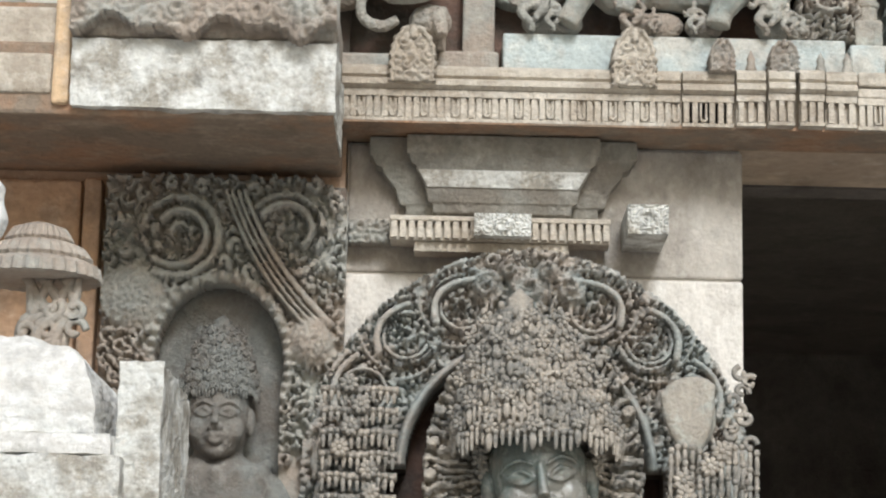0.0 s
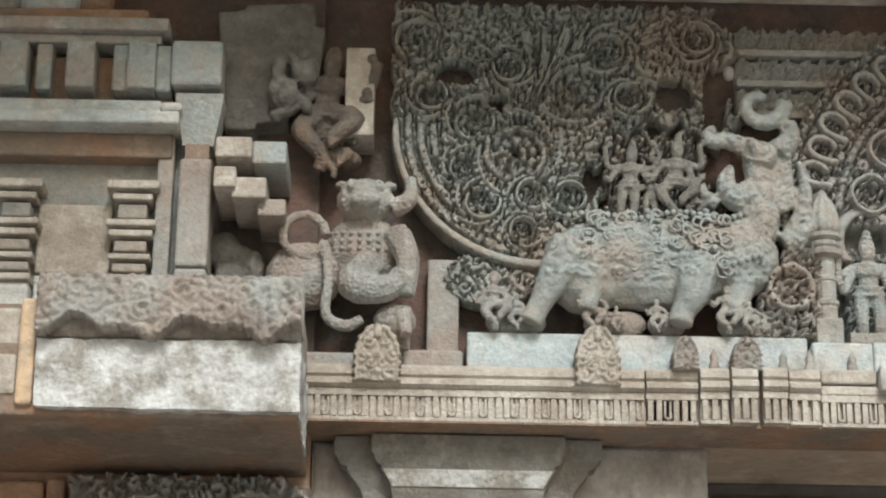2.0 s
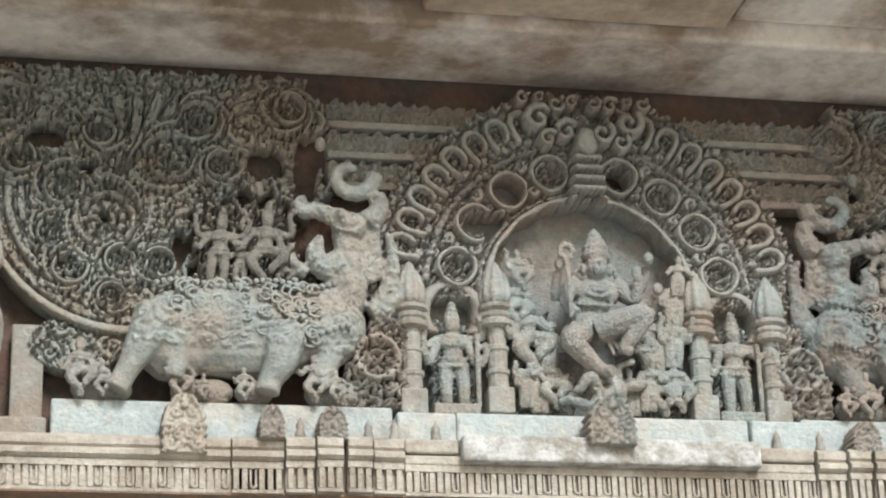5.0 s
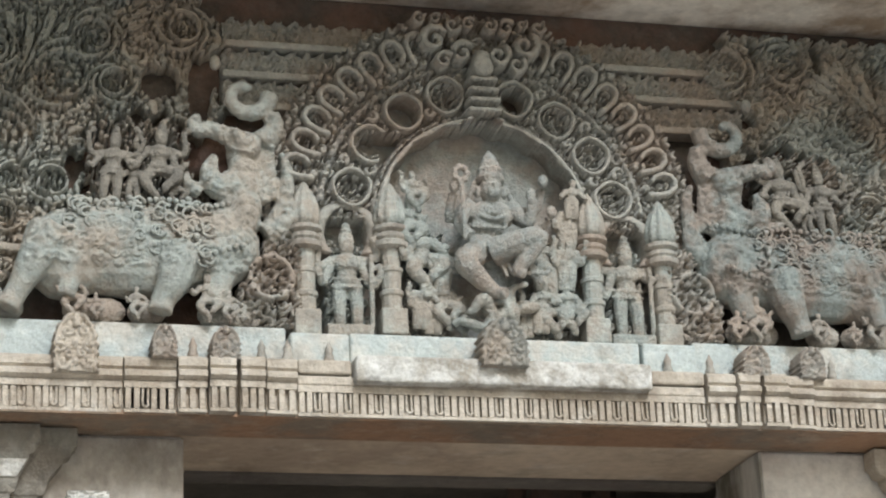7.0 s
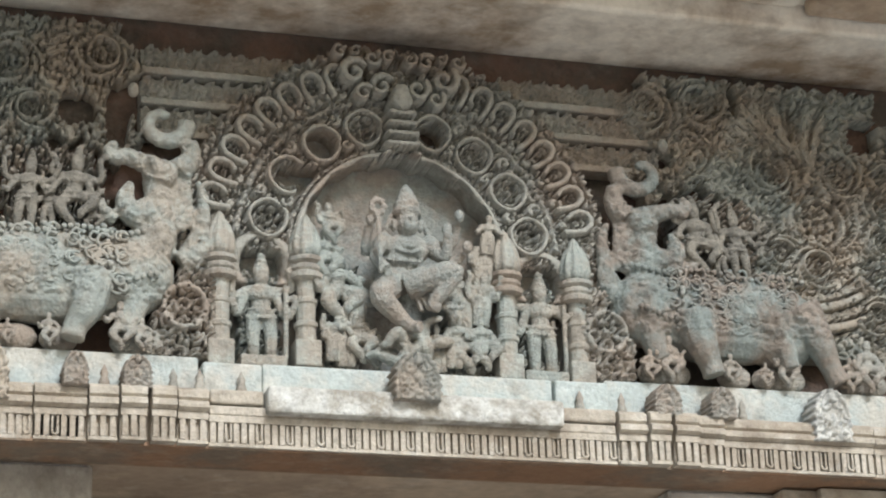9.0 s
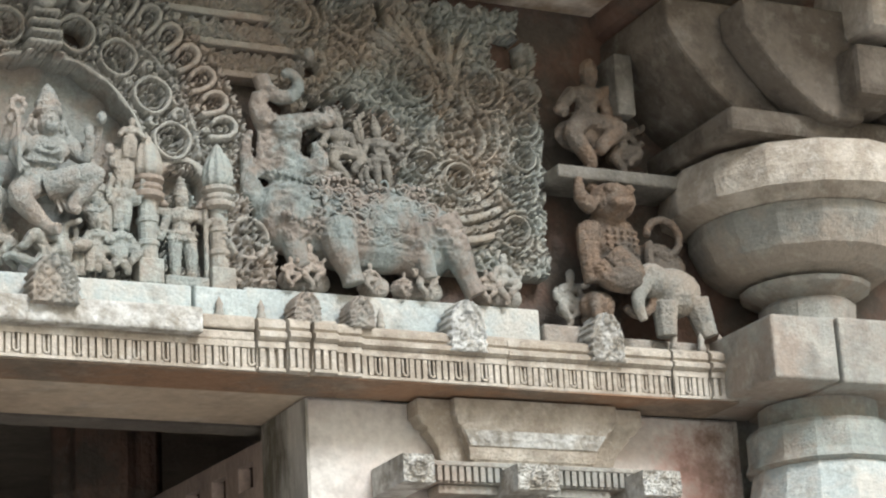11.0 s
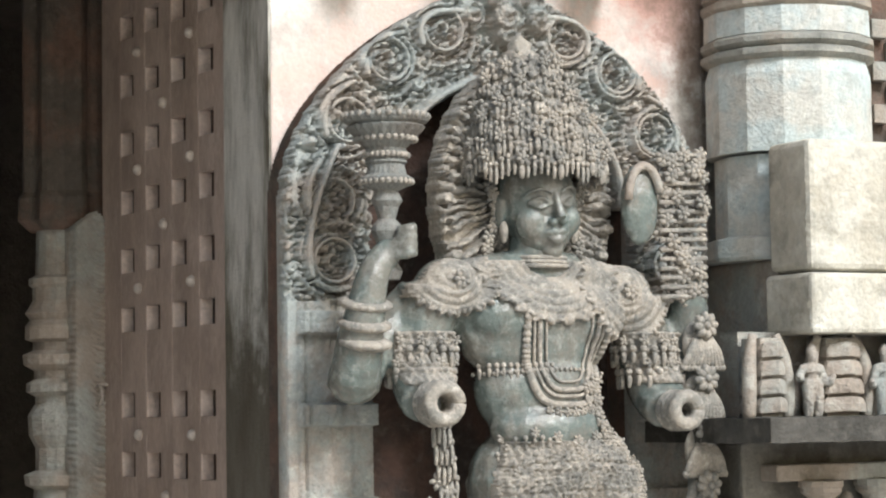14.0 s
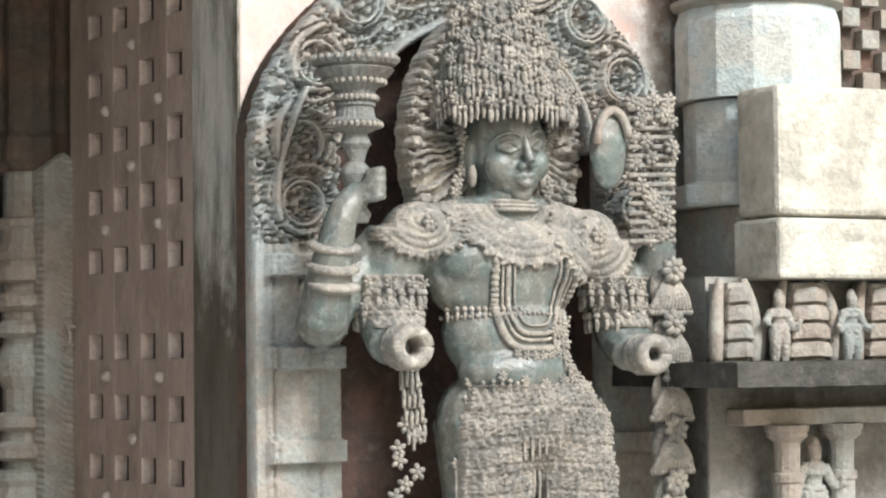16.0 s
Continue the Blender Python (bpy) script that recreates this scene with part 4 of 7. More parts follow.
for u, z in ((-0.10, 3.645), (0.14, 3.67), (0.105, 3.63), (0.16, 3.585), (-0.058, 3.495)):
    god.ell((1.515 + u, 5.325, z), (0.014, 0.014, 0.018))
limb(((-0.083, 3.49, 0.10), (-0.085, 3.60, 0.10), (-0.085, 3.66, 0.09)), 0.0065)
for i in range(7):
    a = i * 0.9
    god.ell((1.43 + 0.017 * math.cos(a), 5.31, 3.675 + 0.019 * math.sin(a)), 0.010, None, 6, 4)
limb(((-0.045, 3.475, 0.04), (-0.078, 3.435, 0.08), (-0.045, 3.40, 0.07), (0.0, 3.365, 0.06), (0.025, 3.355, 0.08)), [0.040, 0.032, 0.026, 0.018, 0.016])
limb(((0.0, 3.475, 0.05), (0.07, 3.495, 0.09), (0.115, 3.505, 0.10), (0.085, 3.455, 0.09), (0.06, 3.42, 0.08), (0.075, 3.405, 0.09)), [0.038, 0.033, 0.027, 0.022, 0.016, 0.012])
for i in range(6):
    limb(((0.02 + 0.015 * i, 3.455, 0.05), (0.03 + 0.02 * i, 3.42, 0.06), (0.035 + 0.024 * i, 3.405 + 0.006 * i, 0.06)), 0.006)
for w, z0, dip in ((0.03, 3.60, 0.02), (0.042, 3.598, 0.035), (0.05, 3.55, 0.012), (0.056, 3.505, 0.012)):
    for i in range(13):
        f = -1 + i / 6
        god.ell((1.515 + 0.006 + w * f - (3.6 - z0) * 0.25, 5.40 - 0.026 - 0.042 * math.sqrt(1 - 0.8 * f * f), z0 - dip * math.sqrt(max(0, 1 - f * f))), 0.0055, None, 6, 4)
god.v = [(q[0], q[1], q[2] + 0.028) for q in god.v]
carve("god_statue", god, DARKREL, "grey-green stone carving of a many-armed dancing god", "statue", voxel=0.005)
for k, (x, z, h) in enumerate(((1.345, 3.40, 0.17), (1.36, 3.29, 0.13), (1.44, 3.285, 0.09), (1.67, 3.40, 0.16), (1.69, 3.29, 0.14), (1.61, 3.29, 0.11), (1.31, 3.52, 0.12), (1.73, 3.53, 0.13))):
    carve("attendant_statue", figurine(x, z, h * 1.2, 5.40, random.uniform(-0.15, 0.15), 2, 0.6, k % 2 == 0, k, 1.5), GREEN, "small grey-green stone attendant beside the god", "statue", "attendant figures", 0.005)
lying = figurine(0.0, 0.0, 0.24, 5.37, 0.0, 3, 0.8, True, 21, 1.1)
lying.v = [(1.41 + 0.95 * c - 0.2 * a, b2, 3.305 + 0.26 * c + 0.8 * a) for a, b2, c in lying.v]
lying.f = [q[::-1] for q in lying.f]
carve("lying_figure", lying, GREEN, "small grey-green stone figure lying under the god", "statue", voxel=0.005)
for x, sd in ((1.145, 1), (1.90, 2)):
    carve("niche_statue", figurine(x, 3.30, 0.27, 5.425, 0, 4, 1.2, False, sd, 1.0).tube([(x + 0.06, 5.40, 3.30), (x + 0.06, 5.40, 3.5)], 0.007).box(x - 0.06, x + 0.06, 5.38, 5.48, 3.275, 3.305), GREEN,
          "grey-green standing deity between two pilasters", "statue", "niche deities", 0.005)
    hood = relief_bag(*(lambda X, Z: (X, Z, 0.02 + ring(X, Z, x, 3.56, 0.075, 0.02, 0.03), ))(*field(x - 0.1, x + 0.1, 3.5, 3.68, 0.005)), 5.45, 0.05,
                      (lambda X, Z: ((np.hypot(X - x, (Z - 3.56) * 0.8) < 0.092) & ((np.hypot(X - x, (Z - 3.56) * 0.8) > 0.055) & (Z > 3.5))))(*field(x - 0.1, x + 0.1, 3.5, 3.68, 0.005)))
    tagged(make("niche_hood", hood, GREY, smooth=True), "pointed stone hood over a small deity", "niche hood", "niche hoods")


def thicket(name, x0, x1, z0, z1, y, seed, mat, label, holes=0.0, group="carved grounds"):
    """A small pierced sheet of leaves behind figures, with a ragged outline."""
    X, Z = field(x0, x1, z0, z1, 0.0032)
    H = np.full_like(X, 0.0)
    undergrowth(H, X, Z, seed, 0.022, 0.011, 0.02, 0.034)
    drilled(H, X, Z, 0.018, seed, 0.06, 0.04)
    u, v = (X - (x0 + x1) / 2) / (x1 - x0) * 2, (Z - z0) / (z1 - z0)
    keep = np.abs(u) < 0.93 + 0.07 * np.cos(Z * 130) - 0.35 * np.clip(v - 0.75, 0, 1) * 2
    keep &= v < 0.95 + 0.05 * np.cos(X * 120)
    if holes:
        keep &= lace(X, Z, 0.055, seed + 2, 1.0) > holes
    return tagged(make(name, relief_bag(X, Z, H, y, 0.04, keep), mat, smooth=True), label, "carved foliage", group)


for x0, x1, z1, sd in ((1.295, 1.415, 3.60, 1), (1.63, 1.765, 3.60, 2)):
    thicket("carved_foliage", x0, x1, 3.285, z1, 5.45, sd, GREEN, "grey-green carved leaves behind the attendants")
for x0, x1, sd in ((1.085, 1.205, 3), (1.845, 1.955, 4)):
    thicket("carved_foliage", x0, x1, 3.285, 3.56, 5.46, sd, GREEN, "grey-green carved leaves behind a small deity")
for x0, x1, z0, sd in ((0.47, 0.745, 3.60, 5), (2.275, 2.54, 3.60, 6)):
    thicket("carved_foliage", x0, x1, z0, z0 + 0.255, 5.42, sd, BROWN, "brown pierced leaves round the riders", 0.42)
for k, (x, z, h) in enumerate(((1.325, 3.30, 0.12), (1.40, 3.30, 0.13), (1.385, 3.40, 0.12), (1.33, 3.62, 0.10), (1.645, 3.30, 0.13), (1.735, 3.30, 0.13), (1.72, 3.42, 0.13), (1.635, 3.44, 0.11), (1.745, 3.62, 0.10), (1.56, 3.29, 0.09))):
    carve("attendant_statue", figurine(x, z, h * 1.15, 5.39, 0.12 * (-1) ** k, 4 if k % 3 == 0 else 2, 0.6, k % 2 == 1, 70 + k, 1.45), GREEN, "small grey-green stone attendant beside the god", "statue", "attendant figures", 0.005)

# ---- makaras: elephant-like beasts with curling trunks ----


# GREEN darkened in its colour, so the mirrored beast reads dimmer
DARKGREEN = stone("darkened_green_soapstone", (0.235, 0.265, 0.25), (0.27, 0.235, 0.20), (0.39, 0.43, 0.41), 6, 90)


def makara(side, seed):
    b = Bag()
    y = 5.40

    def t(pts, r, flat=1.0):
        b.tube([(x, y - d, z) for x, z, d in pts], r, 10, flat)
    b.ell((0.60, y, 3.48), (0.25, 0.085, 0.125)).ell((0.43, y, 3.465), (0.115, 0.09, 0.12)).ell((0.80, y, 3.50), (0.12, 0.085, 0.11)).ell((0.53, y - 0.01, 3.50), (0.18, 0.085, 0.10))
    hx, hz = (0.0, 0.0) if side > 0 else (-0.06, -0.03)

    def th(pts, r):
        t([(x + hx, z + hz, d * 0.5 - 0.01) for x, z, d in pts], r)
    # neck, head thrown back, open jaws, coiled trunk above them
    th([(0.80, 3.51, 0), (0.865, 3.60, 0.01), (0.875, 3.69, 0.02), (0.865, 3.765, 0.02)], [0.095, 0.060, 0.040, 0.036])
    b.ell((0.875 + hx, y - 0.01, 3.775 + hz), (0.048, 0.045, 0.040))
    th([(0.90, 3.785, 0.02), (0.84, 3.80, 0.05), (0.79, 3.815, 0.06), (0.758, 3.812, 0.055), (0.745, 3.835, 0.05), (0.762, 3.852, 0.05)], [0.034, 0.027, 0.022, 0.021, 0.018, 0.010])
    th([(0.85, 3.67, 0.03), (0.805, 3.66, 0.05), (0.785, 3.70, 0.06), (0.80, 3.745, 0.06)], [0.045, 0.034, 0.026, 0.010])
    th([(0.76, 3.65, 0.03), (0.735, 3.66, 0.05), (0.725, 3.70, 0.05)], [0.024, 0.016, 0.008])
    th([(0.925, 3.79, 0.03), (0.955, 3.83, 0.04), (0.948, 3.872, 0.05)], [0.036, 0.028, 0.024])
    b.tube([(0.878 + hx + (0.068 - 0.0045 * i) * math.cos(radians(10 - 27 * i)), y - 0.015 - 0.002 * i, 3.915 + hz + (0.062 - 0.004 * i) * math.sin(radians(10 - 27 * i))) for i in range(13)], [0.026 - 0.0012 * i for i in range(13)], 10)
    b.ell((0.802 + hx, y - 0.02, 4.005 + hz), (0.016, 0.016, 0.022)).ell((0.85 + hx, y - 0.045, 3.80 + hz), 0.014)
    for i in range(9):          # ribs of the mane
        z = 3.63 + 0.022 * i
        th([(0.90, z, 0.03), (0.945, z + 0.012, 0.03), (0.965 - 0.003 * i, z + 0.04, 0.02)], [0.012, 0.011, 0.006])
    th([(0.955, 3.56, 0.0), (0.985, 3.64, 0.02), (0.99, 3.72, 0.02), (0.975, 3.77, 0.02)], [0.034, 0.022, 0.016, 0.008])
    th([(0.93, 3.54, 0.02), (0.985, 3.58, 0.03), (1.0, 3.64, 0.03)], [0.035, 0.025, 0.01])
    t([(0.39, 3.50, 0.04), (0.345, 3.42, 0.06), (0.31, 3.355, 0.05), (0.285, 3.305, 0.05)], [0.07, 0.045, 0.03, 0.032])
    t([(0.46, 3.48, 0.05), (0.44, 3.40, 0.05), (0.425, 3.34, 0.05)], [0.05, 0.03, 0.024])
    t([(0.70, 3.47, 0.05), (0.69, 3.39, 0.07), (0.665, 3.34, 0.06), (0.655, 3.305, 0.06)], [0.06, 0.045, 0.032, 0.032])
    t([(0.82, 3.47, 0.02), (0.81, 3.40, 0.03), (0.79, 3.35, 0.03)], [0.05, 0.035, 0.03])
    got = engrave(melt(b, 0.0046, 3), 0.026, 0.009, seed + 4, 3.42, 3.86, True)
    # harness: beaded bands and rosettes over the hide
    rng = random.Random(seed)
    for a, c in (((0.46, 3.60), (0.52, 3.42)), ((0.58, 3.61), (0.62, 3.42)), ((0.73, 3.62), (0.75, 3.42)), ((0.38, 3.585), (0.88, 3.605)), ((0.40, 3.46), (0.86, 3.47))):
        n = int(math.dist(a, c) / 0.016)
        for i in range(n):
            f = i / (n - 1)
            x, z = a[0] + (c[0] - a[0]) * f, a[1] + (c[1] - a[1]) * f + 0.012 * math.sin(f * 14)
            d = 0.085 * math.sqrt(max(0.05, 1 - ((z - 3.51) / 0.115) ** 2))
            got.ell((x, y - d, z), 0.0085, None, 6, 4)
    for _ in range(70):
        x, z = rng.uniform(0.42, 0.78), rng.uniform(3.44, 3.60)
        d = 0.088 * math.sqrt(max(0.05, 1 - ((z - 3.51) / 0.115) ** 2))
        r = rng.uniform(0.010, 0.017)
        got.tube([(x + r * math.cos(q), y - d, z + r * math.sin(q)) for q in [i * 0.9 + rng.random() for i in range(7)]], 0.004, 5)
    if side < 0:
        got.v = [(2 * MID - 0.03 - px, py, pz) for px, py, pz in got.v]
        got.f = [q[::-1] for q in got.f]
    return tagged(make("makara_statue", got, GREEN if side > 0 else DARKGREEN, smooth=True), "blue-grey stone beast with a curled trunk and beaded harness", "statue", "makara beasts")


RIDER = stone("dull_brown_figure_stone", (0.27, 0.25, 0.21), (0.20, 0.19, 0.165), (0.40, 0.38, 0.33), 8, 90)
makara(1, 1)
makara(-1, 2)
for side in (1, -1):
    for k, (x, z, h) in enumerate(((0.53, 3.60, 0.20), (0.645, 3.60, 0.22), (0.588, 3.60, 0.13), (0.70, 3.60, 0.11))):
        px = x if side > 0 else 2 * MID - 0.03 - x
        carve("rider_statue", figurine(px, z, h, 5.395, 0.1 * side, 4, 1.2, k % 2 == 1, 30 + k, 0.95), RIDER, "small brown stone rider on a beast's back", "statue", "riders", 0.005)
    for k, (x, z, h) in enumerate(((0.195, 3.288, 0.15), (0.25, 3.288, 0.10), (0.44, 3.288, 0.12), (0.50, 3.288, 0.07), (0.60, 3.288, 0.09), (0.775, 3.288, 0.13), (0.83, 3.288, 0.09))):
        px = x if side > 0 else 2 * MID - 0.03 - x
        fb = figurine(px, z, h, 5.36, 0.0, 2, 0.3, True, 50 + k)
        fb.ell((px + 0.03, 5.41, z + 0.035), (0.05, 0.03, 0.035))
        carve("dwarf_statue", fb, GREY, "small grey stone dwarf crouching under a beast", "statue", "dwarfs", 0.005)
    # pierced foliage below the head
    X, Z = field(0.86, 1.02, 3.29, 3.60, 0.004)
    H = 0.012 + np.maximum(lace(X, Z, 0.04, 90 + side, 0.04), ring(X, Z, 0.94, 3.42, 0.055, 0.012, 0.045))
    keep = (X > 0.87 + 0.12 * np.clip((Z - 3.42) / 0.2, -0.2, 1) + 0.01 * np.cos(Z * 90)) & (lace(X, Z, 0.04, 90 + side, 1.0) > 0.16)
    pb = relief_bag(X, Z, H, 5.42, 0.05, keep)
    if side < 0:
        pb.v = [(2 * MID - 0.03 - a, b2, c) for a, b2, c in pb.v]
        pb.f = [q[::-1] for q in pb.f]
    tagged(make("pierced_foliage", pb, GREY, smooth=True), "pierced grey stone foliage beside a pilaster", "carved foliage", "pierced foliage")

# ---- bracket capitals over the guardians ----


def bracket_capital(cx, z, w, y, mat):
    """Stepped stone bracket: wide on top, drawn in below, with a broken front."""
    g = base("bracket_capital", (cx, y, z))
    rows = ((0.33, 0.06, -0.19), (0.36, 0.05, -0.185), (0.36, 0.045, -0.165), (0.385, 0.04, -0.16), (0.40, 0.03, -0.125), (0.45, 0.016, -0.085), (0.45, 0.012, -0.075), (0.475, 0.01, -0.07), (0.49, 0.002, -0.05), (0.50, 0.0, -0.048), (0.50, 0.0, 0.0))
    part("wing_block", Bag().loft([(hw * w, y0 + 0.03, 0.1, z) for hw, y0, z in rows]), mat, g, bevel=0.003)
    part("front_block", Bag().loft([(hw * w * 0.72, y0, 0.1, z) for hw, y0, z in rows]), mat, g, bevel=0.003)
    part("worn_face", Bag().loft([(hw * w * 0.70, y0 - 0.004, 0.1, z) for hw, y0, z in rows[4:6]]), LICHEN, g, "pale worn face")
    return tagged(g, "stepped grey stone bracket under the cornice", "bracket", "stone brackets")


WEATHERED = stone("weathered_bracket_stone", (0.26, 0.255, 0.225), (0.20, 0.18, 0.15), (0.40, 0.38, 0.33), 5, 90)
bracket_capital(0.137, 3.03, 0.66, 5.40, WEATHERED)
bracket_capital(2.915, 3.028, 0.70, 5.40, CREAM)


def dentil_band(x0, x1, z, y, blocks, mat, label):
    """A narrow dentil course with square carved blocks hung on it."""
    g = base("dentil_band", ((x0 + x1) / 2, y, z))
    cx = (x0 + x1) / 2
    part("course", Bag().box(x0 - cx, x1 - cx, 0.02, 0.1, 0.0, 0.0445), mat, g, bevel=0.003)
    part("fillet", Bag().box(x0 - cx, x1 - cx, 0.0, 0.1, 0.045, 0.058), mat, g, bevel=0.003)
    part("lower_course", Bag().box(x0 - cx + 0.06, x1 - cx - 0.1, 0.03, 0.1, -0.025, -0.0005), mat, g, bevel=0.003)
    n = int((x1 - x0) / 0.021)
    for i in range(n):
        x = x0 - cx + (i + 0.5) * (x1 - x0) / n
        part("dentil", Bag().box(x - 0.007, x + 0.007, 0.003, 0.03, 0.004, 0.046), mat, g)
    for bx, bz, bw, bh, by in blocks:
        X, Z = field(bx - cx - bw / 2, bx - cx + bw / 2, bz - z, bz - z + bh, 0.004)
        H = lace(X + 9, Z + 9, 0.024, int(abs(bx) * 100), 0.008) + ring(X, Z, bx - cx, bz - z + bh / 2, bh * 0.28, 0.007, 0.008)
        part("carved_block", relief_bag(X, Z, H, by - y, 5.5 - by), LICHEN, g, "pale carved block", smooth=False)
    return tagged(g, label, "carved band", "dentil bands")


dentil_band(-0.137, 0.40, 2.763, 5.38, ((0.137, 2.768, 0.138, 0.055, 5.355), (0.483, 2.768, 0.098, 0.072, 5.30)), CREAM, "cream dentil band with a pale carved block")
dentil_band(2.55, 3.24, 2.79, 5.39, ((2.497, 2.765, 0.09, 0.075, 5.30), (2.85, 2.757, 0.125, 0.07, 5.30), (3.235, 2.755, 0.12, 0.07, 5.30)), GREY, "grey dentil band with three square carved blocks")
tagged(make("wall_scroll", relief_bag(*(lambda X, Z: (X, Z, 0.01 + lace(X, Z, 0.04, 8, 0.02)))(*field(-0.24, -0.14, 2.765, 2.825, 0.004)), 5.47), GREY, smooth=True), "small grey scroll carved beside the dentil band", "carved ornament")

# ---- columns on the far side ----
g = base("column", (3.80, 5.33, 0.0))
part("pedestal", Bag().box(-0.17, 0.2, -0.17, 0.24, 0, 1.96), DARKREL, g, bevel=0.01)
part("foot", Bag().lathe([(0.245, 1.96), (0.25, 1.97), (0.25, 2.02), (0.215, 2.03), (0.215, 2.255)], 12), BLUE, g)
part("shaft", Bag().lathe([(0.238, 2.262), (0.238, 2.48), (0.225, 2.52)], 14), BLUE, g)
part("ring", Bag().lathe([(0.225, 2.52), (0.25, 2.533), (0.25, 2.548), (0.23, 2.556), (0.25, 2.568), (0.25, 2.582), (0.235, 2.592)], 14), BROWN, g)
part("band", Bag().lathe([(0.24, 2.592), (0.238, 2.665)], 14), BLUE, g)
part("ring", Bag().lathe([(0.232, 2.665), (0.247, 2.676), (0.247, 2.692), (0.23, 2.70), (0.243, 2.708), (0.243, 2.72), (0.23, 2.726)], 14), BROWN, g)
part("upper_shaft", Bag().lathe([(0.235, 2.726), (0.205, 2.845)], 14), BLUE, g)
part("neck", Bag().lathe([(0.20, 2.845), (0.225, 2.855), (0.215, 2.88), (0.215, 2.955), (0.205, 2.97), (0.175, 2.972), (0.175, 3.035)], 14), GREEN, g)
part("cushion", Bag().box(-0.33, -0.118, -0.29, 0.2, 3.04, 3.222).box(-0.112, 0.36, -0.30, 0.2, 3.035, 3.225), GREY, g, "lichen-spotted square cushion", bevel=0.008)
part("collar", Bag().lathe([(0.165, 3.222), (0.16, 3.26), (0.14, 3.275), (0.145, 3.33), (0.13, 3.345), (0.19, 3.375), (0.195, 3.39), (0.165, 3.40)], 16), GREY, g)
part("bell", Bag().lathe([(0.17, 3.40), (0.24, 3.415), (0.30, 3.455), (0.335, 3.53), (0.335, 3.57)], 16), BROWN, g)
part("plate", Bag().lathe([(0.34, 3.572), (0.41, 3.60), (0.415, 3.655), (0.40, 3.71), (0.385, 3.735)], 16), CREAM, g)
tagged(g, "pale faceted stone column with a broad turned capital", "column")
# bracket blocks on the capital
br = base("corner_bracket", (3.80, 5.33, 3.74))
lump = Bag().box(-0.40, 0.5, -0.30, 0.3, 0.012, 0.09)
CORBEL = stone("brown_grey_bracket_stone", (0.18, 0.155, 0.125), (0.12, 0.10, 0.078), (0.28, 0.26, 0.22), 5, 60)


def corbel(x0, x1, y0, y1, z0, z1, hollow):
    """A bracket arm whose underside sweeps up in a hollow curve to its tip at x0."""
    n = 12
    line = [(x1, z0)] + [(x1 + (x0 - x1) * (0.25 + 0.75 * i / n), z0 + (z1 - z0) * 0.75 * (i / n) ** hollow) for i in range(n + 1)] + [(x0, z1), (x1, z1)]
    b2 = Bag()
    m = len(line)
    b2.add([(x, y0, z) for x, z in line] + [(x, y1, z) for x, z in line], [tuple(range(m))[::-1], tuple(range(m, 2 * m))] + [(i, (i + 1) % m, m + (i + 1) % m, m + i) for i in range(m)])
    return b2


part("arm", corbel(-0.53, -0.10, -0.22, 0.28, 0.07, 0.44, 1.9), CORBEL, br, bevel=0.012)
part("arm", corbel(-0.36, 0.02, -0.36, -0.225, 0.06, 0.40, 1.6), CORBEL, br, bevel=0.012)
part("block", Bag().box(-0.06, 0.12, -0.46, 0.2, 0.10, 0.26), CORBEL, br, bevel=0.02)
part("block", corbel(0.5, 0.13, -0.42, 0.2, 0.10, 0.34, 1.5), CORBEL, br, bevel=0.012)
part("slab", lump, CORBEL, br, bevel=0.02)
part("upper_block", Bag().box(-0.56, 0.7, -0.24, 0.3, 0.445, 0.9), SHADE, br, bevel=0.05)
part("dressed_stone", Bag().box(-0.02, 0.12, -0.5, 0.1, 0.30, 0.62), CREAM, br, "yellowish dressed stone", bevel=0.02)
tagged(br, "massive rough stone bracket blocks above the capital", "bracket")

# stepped stonework beside the guardian
blk = base("miniature_shrine", (4.0, 5.1, 0))
part("roof_block", Bag().box(-0.415, 0.5, -0.155, 0.04, 1.915, 2.268), BLOCK, blk, bevel=0.018)
part("roof_base", Bag().box(-0.43, 0.5, -0.175, 0.04, 1.745, 1.908), BLOCK, blk, bevel=0.012)
part("eave_slab", Bag().box(-0.70, 0.5, -0.36, 0.38, 1.462, 1.525), NEARBLACK, blk, "near-black eave slab", rough=0.014)
part("back_wall", Bag().box(-0.55, 0.5, 0.0, 0.45, 1.525, 1.755), GREY, blk)
# body coloured dark grey, with the eave's deep shade in that colour
part("body", Bag().box(-0.56, 0.5, -0.02, 0.3, 0, 1.462), DARKGREY, blk, bevel=0.01)
part("beam", Bag().box(-0.5, 0.5, -0.10, 0.2, 1.355, 1.40), GREY, blk, bevel=0.006)
tagged(blk, "pale block-built miniature shrine with a dark eave", "shrine")


